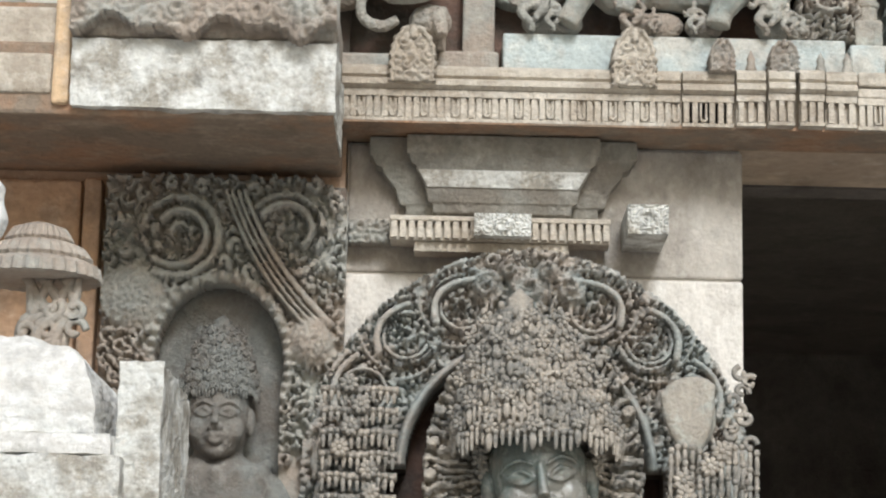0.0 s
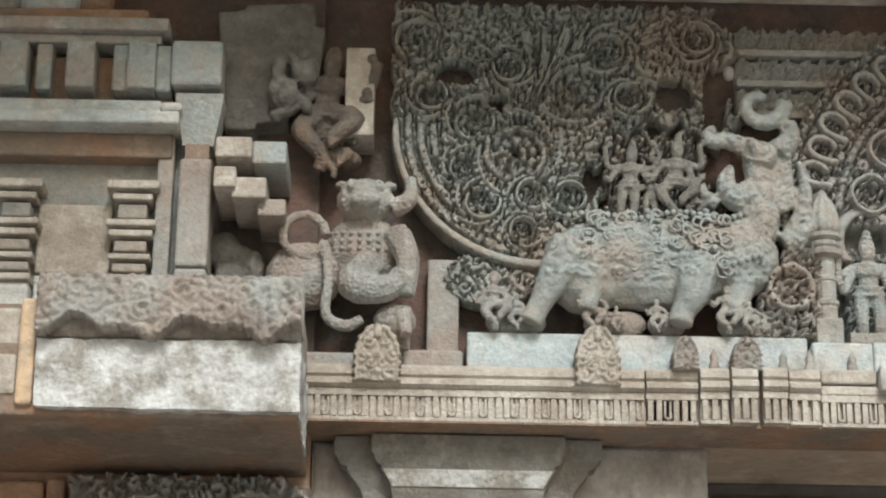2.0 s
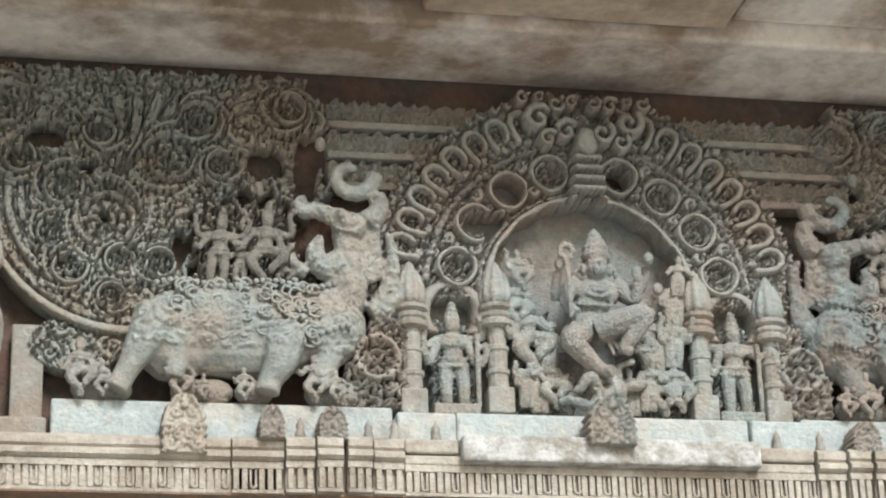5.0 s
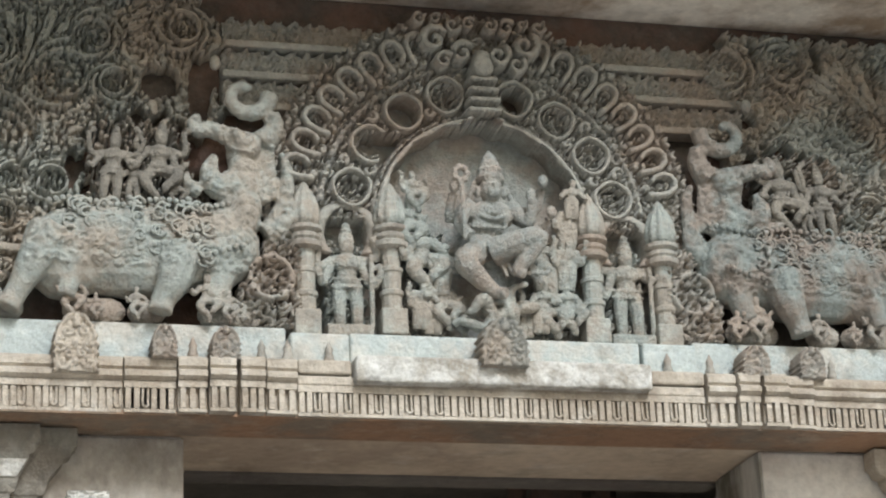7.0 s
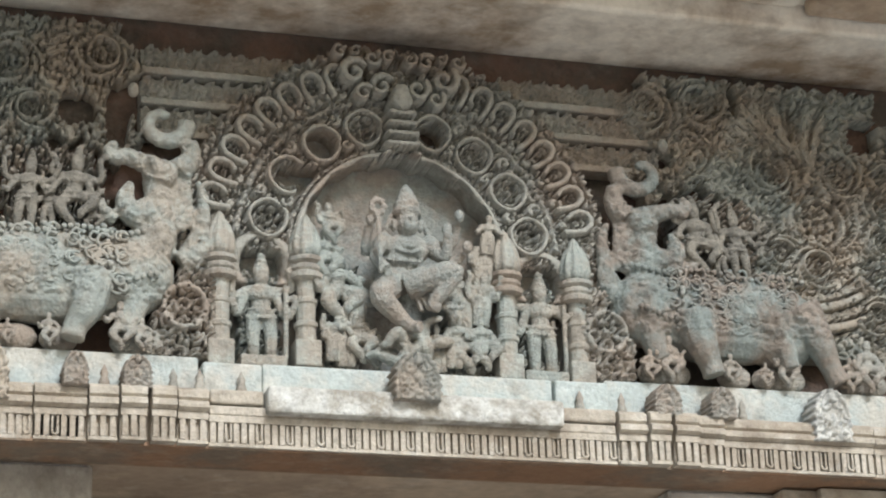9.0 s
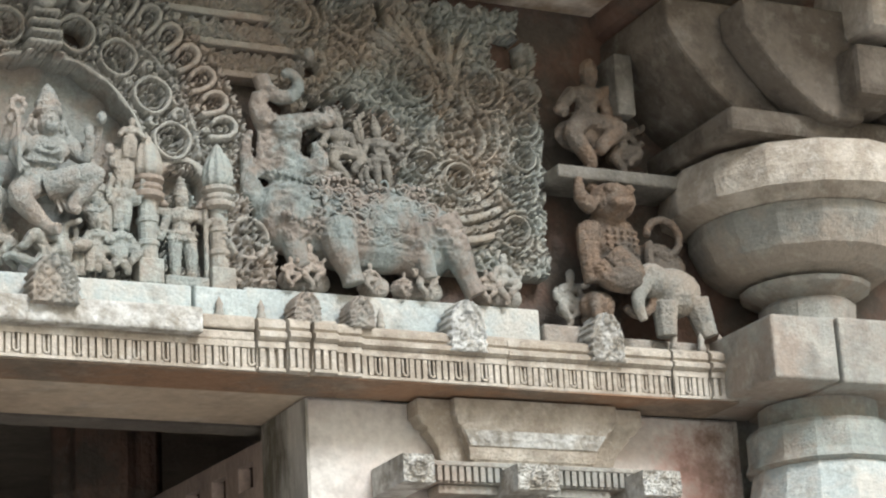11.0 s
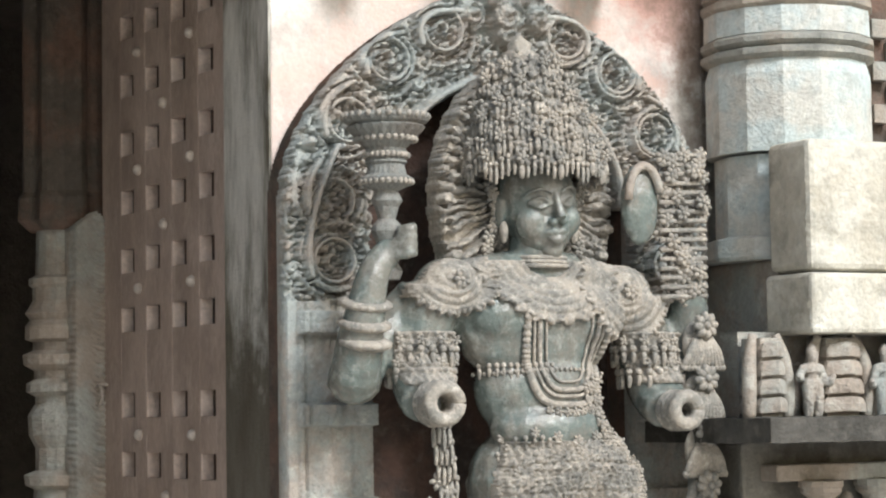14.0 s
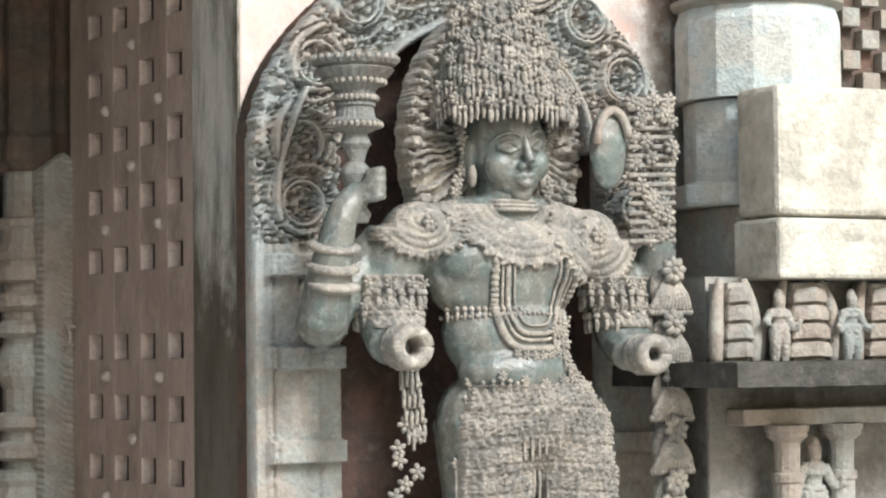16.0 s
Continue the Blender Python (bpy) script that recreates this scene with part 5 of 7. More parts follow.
def mini_tower(parent, x, y, w, mat=GREY):
    """Four overhanging tiers with a ridge down the front, between two bowed flanks."""
    for i in range(4):
        z, hw, tip = 1.535 + 0.049 * i, w * (0.5 - 0.035 * i), 0.022 - 0.003 * i
        b = Bag()
        for q, zz in ((1.0, z), (1.0, z + 0.022), (0.84, z + 0.040)):
            b.v += [(x - hw * q, y + 0.02, zz), (x, y + 0.02 - tip * q - 0.012, zz + 0.004), (x + hw * q, y + 0.02, zz), (x + hw * q, y + 0.12, zz), (x - hw * q, y + 0.12, zz)]
        b.f = [(4, 3, 2, 1, 0), (10, 11, 12, 13, 14)] + [(5 * r + j, 5 * r + (j + 1) % 5, 5 * r + 5 + (j + 1) % 5, 5 * r + 5 + j) for r in (0, 1) for j in range(5)]
        part("tower_tier", b, mat, parent, bevel=0.003)
    part("tower_core", Bag().box(x - w * 0.36, x + w * 0.36, y + 0.03, y + 0.12, 1.52, 1.735), mat, parent)
    for sd in (-1, 1):
        part("flank", Bag().tube([(x + sd * w * 0.66, y + 0.05, 1.527), (x + sd * w * 0.68, y + 0.045, 1.60), (x + sd * w * 0.60, y + 0.05, 1.68), (x + sd * w * 0.40, y + 0.06, 1.745)], [0.018, 0.02, 0.018, 0.012], 8), mat, parent, smooth=True)


for x, w in ((-0.52, 0.09), (-0.29, 0.14), (-0.03, 0.13), (0.2, 0.13)):
    mini_tower(blk, x, -0.14, w, GREY)
for x, sd in ((3.60, 3), (3.84, 4), (4.09, 6)):
    carve("shrine_statue", figurine(x, 1.525, 0.19, 4.98, 0, 2, 0.8, False, sd), DARKREL, "small grey stone figure between miniature towers", "statue", "shrine figures", 0.006)
sp = base("small_pillar", (3.63, 4.99, 1.0))
part("shaft", Bag().lathe([(0.05, 0), (0.05, 0.1), (0.036, 0.12), (0.036, 0.2), (0.042, 0.205), (0.042, 0.225), (0.034, 0.23), (0.036, 0.31)], 12), GREY, sp)
part("capital", Bag().lathe([(0.036, 0.31), (0.055, 0.325), (0.055, 0.335), (0.06, 0.34), (0.06, 0.355)], 12), GREY, sp)
tagged(sp, "small grey turned pillar under the shrine's eave", "pillar", "small pillars")
sp2 = copy_thing(sp, Matrix.Translation((3.84, 5.03, 1.0)))
carve("shrine_niche_figure", figurine(3.74, 1.05, 0.27, 5.03, 0, 2, 0.7, False, 12), GREY, "grey stone figure between two small pillars", "statue", "", 0.006)

# pierced stone screen beyond the column
ls = base("lattice_screen", (4.45, 5.57, 2.1))
part("frame", Bag().box(-0.3, -0.24, 0, 0.05, -0.3, 0.9).box(0.36, 0.42, 0, 0.05, -0.3, 0.9), GREY, ls, bevel=0.004)
for i in range(8):
    for k in range(14):
        if (i + k) % 2 == 0:
            part("lattice_block", Bag().box(-0.235 + 0.074 * i, -0.235 + 0.074 * i + 0.066, 0.0, 0.04, -0.28 + 0.066 * k, -0.28 + 0.066 * k + 0.058), GREY, ls, bevel=0.003)
part("back", Bag().box(-0.3, 0.42, 0.041, 0.049, -0.3, 0.9), SHADE, ls)
tagged(ls, "grey pierced stone screen beside the column", "stone screen")

# ---- door leaf, folded back into the hall ----
leaf = base("door_leaf")
leaf.matrix_world = Matrix.Translation((2.287, 5.835, 0.0)) @ Matrix.Rotation(math.atan2(0.75, -0.05), 4, "Z")
# backing coloured near black: the shade in the recesses is in its colour
part("panel", Bag().box(0, 0.932, -0.055, -0.040, 0.05, 3.0), GLOOM, leaf, "backing board coloured near black for shade in the recesses")
cols = [0.108 + 0.191 * k for k in range(4)]
rows_z = [1.845 + 0.1785 * k for k in range(7)] + [1.588 - 0.1785 * k for k in range(9)]
rows_z.sort()
us = [0.0] + [v for c in cols for v in (c, c + 0.103)] + [0.932]
for a, b in zip(us[::2], us[1::2]):
    part("stile", Bag().box(a, b, -0.032, 0.0, 0.05, 3.0), WOOD, leaf, bevel=0.003)
edges = [0.05] + [v for z in rows_z for v in (z - 0.037, z + 0.037)] + [3.0]
for a, b in zip(edges[::2], edges[1::2]):
    for c in cols:
        part("rail", Bag().box(c, c + 0.103, -0.032, -0.001, a, b), WOOD, leaf)
# thin strips added at each far side, pale for the light falling there
for c in cols:
    for z in rows_z:
        part("lit_recess_edge", Bag().box(c + 0.099, c + 0.1025, -0.039, -0.002, z - 0.0365, z + 0.0365), LITWOOD, leaf, "strip added pale for light on the recess's far side")
stud = Bag().lathe([(0.017, 0), (0.017, 0.006), (0.013, 0.014), (0.006, 0.019), (0.001, 0.02)], 12)
turn_out = Matrix.Rotation(radians(-90), 4, "X")
for i in range(len(rows_z) - 1):
    z = (rows_z[i] + rows_z[i + 1]) / 2
    for k, u in enumerate((0.287, 0.478, 0.670)):
        if (i + k) % 2 == 1 and rows_z[i + 1] - rows_z[i] < 0.2:
            part("rivet", stud, METAL, leaf, smooth=True).matrix_local = Matrix.Translation((u - 0.03, 0.0, z)) @ turn_out
part("ring_handle", Bag().tube([(0.895 + 0.032 * math.cos(a * 0.5), 0.03, 1.62 + 0.032 * math.sin(a * 0.5)) for a in range(14)], 0.004, 6).tube([(0.895, 0.0, 1.652), (0.895, 0.03, 1.652)], 0.006, 6), METAL, leaf, "iron ring handle")
tagged(leaf, "brown wooden door leaf with square recesses and rivets, open", "door")

# turned pillar inside the hall
ip = base("hall_pillar", (2.165, 6.95, 0))
part("shaft", Bag().lathe([(0.17, 0), (0.17, 0.8), (0.13, 0.86), (0.15, 1.0), (0.17, 1.12), (0.15, 1.16), (0.165, 1.18), (0.165, 1.205), (0.12, 1.215), (0.12, 1.235), (0.17, 1.25), (0.175, 1.28), (0.13, 1.30), (0.125, 1.33), (0.16, 1.345), (0.165, 1.375), (0.12, 1.39), (0.12, 1.46), (0.145, 1.50), (0.15, 1.56), (0.12, 1.60), (0.12, 1.62), (0.155, 1.635), (0.155, 1.66), (0.125, 1.675), (0.125, 1.70), (0.165, 1.72), (0.17, 1.75), (0.13, 1.765), (0.13, 1.79), (0.16, 1.80), (0.16, 1.84), (0.14, 1.86), (0.16, 1.88), (0.13, 1.92), (0.13, 1.96), (0.145, 1.97), (0.145, 1.99), (0.12, 2.0), (0.115, 2.14)], 16, Matrix.Diagonal((0.8, 0.8, 1, 1)), 0.5), GREY, ip)
# upper shaft coloured darker than the shaft to stand for the hall's dimness
part("upper_shaft", Bag().lathe([(0.13, 2.14), (0.165, 2.17), (0.165, 2.24), (0.15, 2.26), (0.15, 2.95), (0.2, 3.05), (0.2, 3.4)], 48, Matrix.Diagonal((0.85, 0.85, 1, 1)), 0.5, 8, 0.09), SHADE, ip)
X, Z = field(-0.03, 0.105, 0.9, 2.2, 0.006)
cuts = np.abs(np.sin((Z * 1.0 + X * 0.9) * 150 + 2 * np.sin(X * 60)))
part("hatched_face", relief_bag(X, Z, 0.012 + 0.018 * cuts + 0.02 * bump_up(((X - 0.04) / 0.08) ** 2), -0.16, 0.12, Z < 2.19 - 3 * np.abs(X - 0.035) ** 1.5), GREY, ip, "pale face with slanting chisel cuts", smooth=True)
tagged(ip, "dim grey turned stone pillar inside the hall", "pillar")

# ---- bay on the near side: eave, little shrine front, niche ----
lf = base("side_eave", (-0.55, 4.9, 2.94))
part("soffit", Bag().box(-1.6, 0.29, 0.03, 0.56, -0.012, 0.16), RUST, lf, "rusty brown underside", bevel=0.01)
part("fascia", Bag().box(-0.30, 0.295, 0.0, 0.4, 0.0, 0.16), LICHEN, lf, "white lichen-covered front face", rough=0.018)
part("upper_stone", Bag().box(-0.29, 0.29, 0.01, 0.4, 0.165, 0.30), GREY, lf, "broken dark upper stone", bevel=0.02)
X, Z = field(-0.30, 0.295, 0.15, 0.305, 0.005)
ridge = np.abs(np.sin((X + 0.55 * Z) * 75 + 2.0 * np.sin(X * 11)))
H = 0.035 * bump_up(((Z - 0.20) / 0.13) ** 2) + 0.006 * ridge * (0.5 + np.sin(X * 31) * np.sin(Z * 47)) + 0.016 * lace(X, Z, 0.05, 6, 1.0) + 0.006 * lace(X, Z, 0.02, 7, 1.0)
part("upper_stone", relief_bag(X, Z, H, 0.0, 0.1, Z > 0.178 + 0.018 * np.sin(X * 23) + 0.012 * np.sin(X * 51)), GREY, lf, "broken dark upper stone", smooth=True)
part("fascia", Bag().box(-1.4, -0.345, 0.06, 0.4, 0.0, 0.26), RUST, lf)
part("fascia", Bag().box(-1.4, -0.345, 0.02, 0.4, 0.035, 0.13), CREAM, lf, bevel=0.01)
part("fascia", Bag().box(-1.4, -0.345, 0.05, 0.4, 0.14, 0.25), CREAM, lf, bevel=0.012)
part("joint_stone", Bag().box(-0.343, -0.305, 0.012, 0.4, 0.01, 0.26), stone("ochre_stone", (0.62, 0.45, 0.28), (0.5, 0.4, 0.3), (0.66, 0.58, 0.46), 8), lf, "ochre-stained joint", bevel=0.008)
part("ledge", Bag().box(-1.4, 0.15, 0.25, 0.5, 0.25, 0.30), GREY, lf, bevel=0.01)
tagged(lf, "heavy broken stone eave white with lichen", "eave")

ae = base("miniature_shrine", (-0.82, 5.3, 3.24))
part("back_panel", Bag().box(-0.55, 0.24, 0.08, 0.16, 0, 0.6), GREEN, ae)
part("block", Bag().box(-0.13, 0.055, 0.06, 0.1, 0.0, 0.17), BLUE, ae, bevel=0.006)
part("block", Bag().box(-0.13, 0.055, 0.06, 0.1, 0.175, 0.36), CREAM, ae, bevel=0.006)
for x in (-0.18, 0.11):
    pl = part("pilaster", Bag().box(x - 0.045, x + 0.045, 0.02, 0.1, 0.02, 0.14), BLUE, ae, bevel=0.008)
    tz = 0.14
    for hw, h in ((0.05, 0.02), (0.042, 0.025), (0.052, 0.018), (0.04, 0.03), (0.055, 0.02), (0.062, 0.02), (0.036, 0.04), (0.05, 0.02), (0.066, 0.025)):
        part("moulding", Bag().box(x - hw, x + hw, 0.045 - hw * 0.8, 0.1, tz, tz + h - 0.003), CREAM if hw > 0.045 else BROWN, pl, bevel=0.004)
        tz += h + 0.006
part("panel_strip", Bag().box(0.165, 0.205, 0.03, 0.1, 0, 0.56), GREY, ae, bevel=0.004)
part("post", Bag().box(0.225, 0.305, -0.02, 0.14, 0.0, 0.168), GREY, ae, bevel=0.008)
part("post", Bag().box(0.225, 0.305, -0.02, 0.14, 0.173, 0.46), GREY, ae, bevel=0.008)
part("post_neck", Bag().box(0.235, 0.295, 0.0, 0.14, 0.46, 0.505), RUST, ae)
part("post_head", Bag().lathe([(0.055, 0.505), (0.06, 0.53), (0.085, 0.62), (0.085, 0.64)], 4, Matrix.Translation((0.265, 0.05, 0)), 0.5), GREEN, ae)
part("post_block", Bag().box(0.19, 0.32, -0.03, 0.14, 0.655, 0.78), GREEN, ae, bevel=0.01)
part("beam", Bag().box(-0.55, 0.20, 0.02, 0.14, 0.475, 0.54), RUST, ae, bevel=0.006)
part("coping", Bag().box(-0.55, 0.22, -0.05, 0.14, 0.54, 0.575).box(-0.55, 0.17, -0.02, 0.14, 0.575, 0.615), BLUE, ae, bevel=0.006)
part("coping_horn", Bag().box(0.17, 0.225, -0.05, 0.1, 0.575, 0.60), BLUE, ae, bevel=0.01)
part("rail", Bag().box(-0.55, 0.19, 0.05, 0.14, 0.62, 0.76), RUST, ae)
part("top_rail", Bag().box(-0.55, 0.18, -0.04, 0.14, 0.80, 0.835).box(-0.55, 0.16, -0.01, 0.14, 0.775, 0.80), GREY, ae, bevel=0.005)
for i, x in enumerate((-0.40, -0.31, -0.21, -0.135, -0.04, 0.06, 0.115, 0.17)):
    part("baluster", Bag().box(x - (0.036 if i % 2 == 0 else 0.02), x + (0.036 if i % 2 == 0 else 0.02), -0.03 + 0.02 * (i % 2), 0.06, 0.645, 0.772), GREEN, ae, bevel=0.006)
part("arched_slab", Bag().lathe([(0.075, 0), (0.078, 0.08), (0.066, 0.13), (0.04, 0.165), (0.003, 0.178)], 20, Matrix.Translation((-0.14, 0.05, 0.88)) @ Matrix.Diagonal((1, 0.5, 1, 1))), BLUE, ae, "pale rounded slab on top", smooth=True)
part("arched_slab", Bag().lathe([(0.05, 0), (0.05, 0.08), (0.03, 0.13), (0.003, 0.14)], 16, Matrix.Translation((-0.255, 0.08, 0.88)) @ Matrix.Diagonal((1, 0.5, 1, 1))), GREY, ae, smooth=True)
part("arched_slab", Bag().lathe([(0.05, 0), (0.05, 0.09), (0.03, 0.14), (0.003, 0.15)], 16, Matrix.Translation((-0.03, 0.08, 0.88)) @ Matrix.Diagonal((1, 0.5, 1, 1))), RUST, ae, smooth=True)
part("brown_ledge", Bag().box(-0.55, 0.12, 0.0, 0.16, 0.845, 0.878), RUST, ae, bevel=0.008)
tagged(ae, "small greenish stone shrine front with stacked pilasters", "shrine")
for k, (x, z, w, h, m2, y) in enumerate(((-0.455, 3.70, 0.09, 0.055, CREAM, 5.2), (-0.368, 3.695, 0.085, 0.06, GREEN, 5.22), (-0.475, 3.625, 0.055, 0.055, CREAM, 5.21), (-0.415, 3.605, 0.085, 0.055, CREAM, 5.23), (-0.36, 3.565, 0.07, 0.045, GREY, 5.26))):
    tagged(make("bracket_block", Bag().box(x - w / 2, x + w / 2, y, 5.46, z - h / 2, z + h / 2), m2, bevel=0.006), "square stone block jutting from the wall", "stone block", "jutting blocks")
for x0, x1, z0, z1, y, m2, lab in ((-0.19, -0.115, 3.805, 4.05, 5.36, CREAM, "upright tan stone slat beside the scroll panel"), (3.215, 3.275, 3.89, 4.08, 5.33, DARKGREY, "upright dull grey stone slat beside the scroll panel"),
                                   (0.03, 0.11, 3.235, 3.50, 5.44, GREY, "rough grey upright stone by the tail")):
    tagged(make("stone_slat", Bag().box(x0, x1, y, 5.5, z0, z1), m2, bevel=0.005), lab, "stone slat", "stone slats")
tagged(make("warrior_ledge", Bag().box(3.0, 3.42, 5.33, 5.5, 3.675, 3.715), DARKGREY, bevel=0.008), "plain stone ledge under a warrior", "ledge")


def lion(cx, side, y=5.40):
    """A rearing lion-like beast with a mask face, curled tail and a small elephant below."""
    b = Bag()

    def p(u, z, d=0.0):
        return (cx + side * u, y - d, z)
    b.ell(p(0, 3.50), (0.10, 0.07, 0.10)).ell(p(-0.15, 3.43), (0.10, 0.07, 0.09)).ell(p(0.0, 3.62, 0.04), (0.075, 0.065, 0.058))
    for u in (-0.06, 0.06):
        b.ell(p(u, 3.665, 0.03), (0.02, 0.02, 0.012)).ell(p(u * 0.55, 3.645, 0.09), 0.016)
    b.ell(p(0, 3.60, 0.10), (0.04, 0.03, 0.02))
    b.tube([p(0.02, 3.45, 0.05), p(-0.02, 3.38, 0.09), p(0.06, 3.37, 0.10), p(0.10, 3.41, 0.10)], [0.05, 0.045, 0.035, 0.028])
    b.tube([p(0.08, 3.53, 0.04), p(0.11, 3.45, 0.08), p(0.10, 3.36, 0.08)], [0.04, 0.03, 0.03])
    b.tube([p(0.07, 3.60, 0.05), p(0.11, 3.62, 0.06), p(0.115, 3.68, 0.06)], [0.028, 0.022, 0.012])
    b.tube([p(-0.15 + 0.055 * math.cos(a), 3.52 + 0.055 * math.sin(a), 0.06) for a in [i * 0.5 for i in range(13)]], 0.012, 8)
    b.tube([p(-0.10, 3.50, 0.06), p(-0.085, 3.40, 0.08), p(-0.09, 3.31, 0.07), p(-0.04, 3.28, 0.07), p(0.0, 3.30, 0.07)], [0.014, 0.013, 0.014, 0.016, 0.012])
    b.ell(p(0.08, 3.30, 0.05), (0.055, 0.045, 0.045)).tube([p(0.10, 3.32, 0.08), p(0.11, 3.25, 0.1)], [0.025, 0.014]).tube([p(0.05, 3.28, 0.05), p(0.05, 3.23, 0.05)], 0.02).tube([p(0.10, 3.28, 0.03), p(0.10, 3.23, 0.03)], 0.02)
    got = engrave(melt(b, 0.0042, 2), 0.020, 0.009, 5)
    for r, z in ((0.085, 3.545), (0.09, 3.525), (0.09, 3.505)):
        for i in range(12):
            a = radians(-80 + 160 * i / 11)
            got.ell((cx + r * math.sin(a) * 1.05, y - 0.075 * math.cos(a), z - 0.02 * math.cos(a)), 0.0065, None, 6, 4)
    return got


RUSTY = stone("reddish_grey_carving", (0.215, 0.155, 0.11), (0.14, 0.12, 0.098), (0.29, 0.25, 0.205), 7, 90)
carve_l = lion(-0.13, 1)
tagged(make("lion_statue", carve_l, GREY, smooth=True), "grey stone rearing lion beast with a mask face", "statue", "lion beasts")
tagged(make("lion_statue", lion(3.18, -1, 5.40), RUSTY, smooth=True), "brown stone rearing lion beast with a mask face", "statue", "lion beasts")
for x, z, h, sd, m2 in ((-0.26, 3.72, 0.34, 5, RUSTY), (-0.22, 3.70, 0.16, 6, RUSTY), (3.12, 3.715, 0.36, 8, RUSTY), (3.24, 3.715, 0.2, 9, RUSTY), (3.03, 3.25, 0.17, 10, GREY)):
    carve("warrior_statue", figurine(x, z, h, 5.40, 0.12, 3, 0.7, True, sd).ell((x + 0.03, 5.42, z + h * 0.35), (h * 0.3, 0.04, h * 0.16)), m2, "stone warrior in a fighting stance by the frieze", "statue", "warriors", 0.007)
carve("small_elephant", Bag().ell((3.35, 5.36, 3.36), (0.10, 0.07, 0.075)).ell((3.27, 5.33, 3.38), 0.055).tube([(3.24, 5.30, 3.38), (3.20, 5.29, 3.31), (3.215, 5.29, 3.25)], [0.03, 0.02, 0.012])
      .tube([(3.42, 5.34, 3.34), (3.455, 5.34, 3.23)], [0.04, 0.03]).tube([(3.31, 5.33, 3.32), (3.31, 5.33, 3.22)], [0.04, 0.03]), BROWN, "small brown-grey stone elephant at the cornice's end", "statue")
def rough_lump():
    """A leaning slab with a worn carved knot at its lower edge."""
    b, rng = Bag(), random.Random(11)
    for x, z, rx, rz in ((-0.44, 4.03, 0.075, 0.13), (-0.36, 4.08, 0.09, 0.10), (-0.33, 4.02, 0.075, 0.10), (-0.41, 3.93, 0.07, 0.09), (-0.35, 3.95, 0.07, 0.07), (-0.46, 3.88, 0.04, 0.06)):
        b.box(x - rx, x + rx, 5.38, 5.47, z - rz, z + rz, Matrix.Translation((x, 0, z)) @ Matrix.Rotation(rng.uniform(-0.25, 0.1), 4, "Y") @ Matrix.Translation((-x, 0, -z)))
    for _ in range(16):
        x, z = rng.uniform(-0.38, -0.28), rng.uniform(3.84, 4.02)
        b.ell((x, 5.36 - rng.uniform(0, 0.03), z), tuple(rng.uniform(0.014, 0.035) for _ in range(3)), Matrix.Rotation(rng.uniform(-1, 1), 4, "Y"), 8, 6)
    return b


def rubble_lump():
    """A worn heap of broken carving low beside the post."""
    b, rng = Bag(), random.Random(12)
    for _ in range(16):
        x, z = rng.uniform(-0.49, -0.40), rng.uniform(3.34, 3.56)
        b.ell((x, 5.43, z), tuple(rng.uniform(0.03, 0.055) for _ in range(3)), None, 8, 6)
    return b


carve("broken_carving", rubble_lump(), DARKGREY, "dark worn lump of broken stone carving", "carved stone", "", 0.009)
carve("rough_boulder_carving", rough_lump(), DARKGREY,
      "worn grey stone lump of a broken carving", "carved stone", "", 0.009)


def niche_panel():
    X, Z = field(-0.825, -0.24, 1.7, 2.912, 0.0045)
    H = np.full_like(X, -0.005)
    undergrowth(H, X, Z, 61, 0.032, 0.014, 0.024, 0.036, 2.2)
    cx, cz = -0.535, 2.44
    for mx, mz, w in ((-0.645, 2.755, 1), (-0.38, 2.765, -1)):
        for j in range(11):
            q = 2 * math.pi * j / 11
            paint(H, X, Z, coil(mx + 0.128 * math.cos(q), mz + 0.128 * math.sin(q), 0.02, 0.8, w, q, 8), 0.010, 0.007, 0.044, 0.004)
        scroll_disc(H, X, Z, mx, mz, 0.112, w, 4.2 if w > 0 else 5.2, 0.062, 9)
        paint(H, X, Z, coil(mx, mz, 0.085, 0.75, w, 4.0, 18, 0.6), 0.010, 0.008, 0.058, 0.004)
    for k in range(4):
        line = [(-0.53 + 0.014 * k, 2.86), (-0.505 + 0.014 * k, 2.78), (-0.47 + 0.016 * k, 2.68), (-0.40 + 0.018 * k, 2.60), (-0.33 + 0.02 * k, 2.54)]
        paint(H, X, Z, bend(line[0], line[2], line[4], 14), 0.007, 0.010, 0.058, 0.003)
    drilled(H, X, Z, 0.021, 8, 0.05, 0.02)
    H = np.maximum(H, dome(X, Z, -0.745, 2.60, 0.085, 0.09, 0.07) * (0.75 + 0.25 * lace(X, Z, 0.03, 64, 1.0)))
    H = np.maximum(H, dome(X, Z, -0.315, 2.50, 0.06, 0.07, 0.075) * (0.8 + 0.2 * lace(X, Z, 0.025, 66, 1.0)))
    rho = np.hypot((X - cx) / 0.155, (Z - cz) / 0.20)
    H = np.maximum(H, 0.05 * bump_up(((rho - 1.07) / 0.09) ** 2) * (0.75 + 0.25 * np.cos(np.arctan2(Z - cz, X - cx) * 40)))
    hole = (rho < 0.98) | ((np.abs(X - cx) < 0.15) & (Z < cz))
    top = 2.905 - np.where(X > -0.30, (X + 0.30) * 0.8, 0) + 0.006 * np.cos(X * 120)
    return tagged(make("scroll_relief", relief_bag(X, Z, H, 5.385, 0.05, ~hole & (Z < top) & (H > -9)), GREY, smooth=True), "grey stone panel of scrolls round a niche", "carved panel")


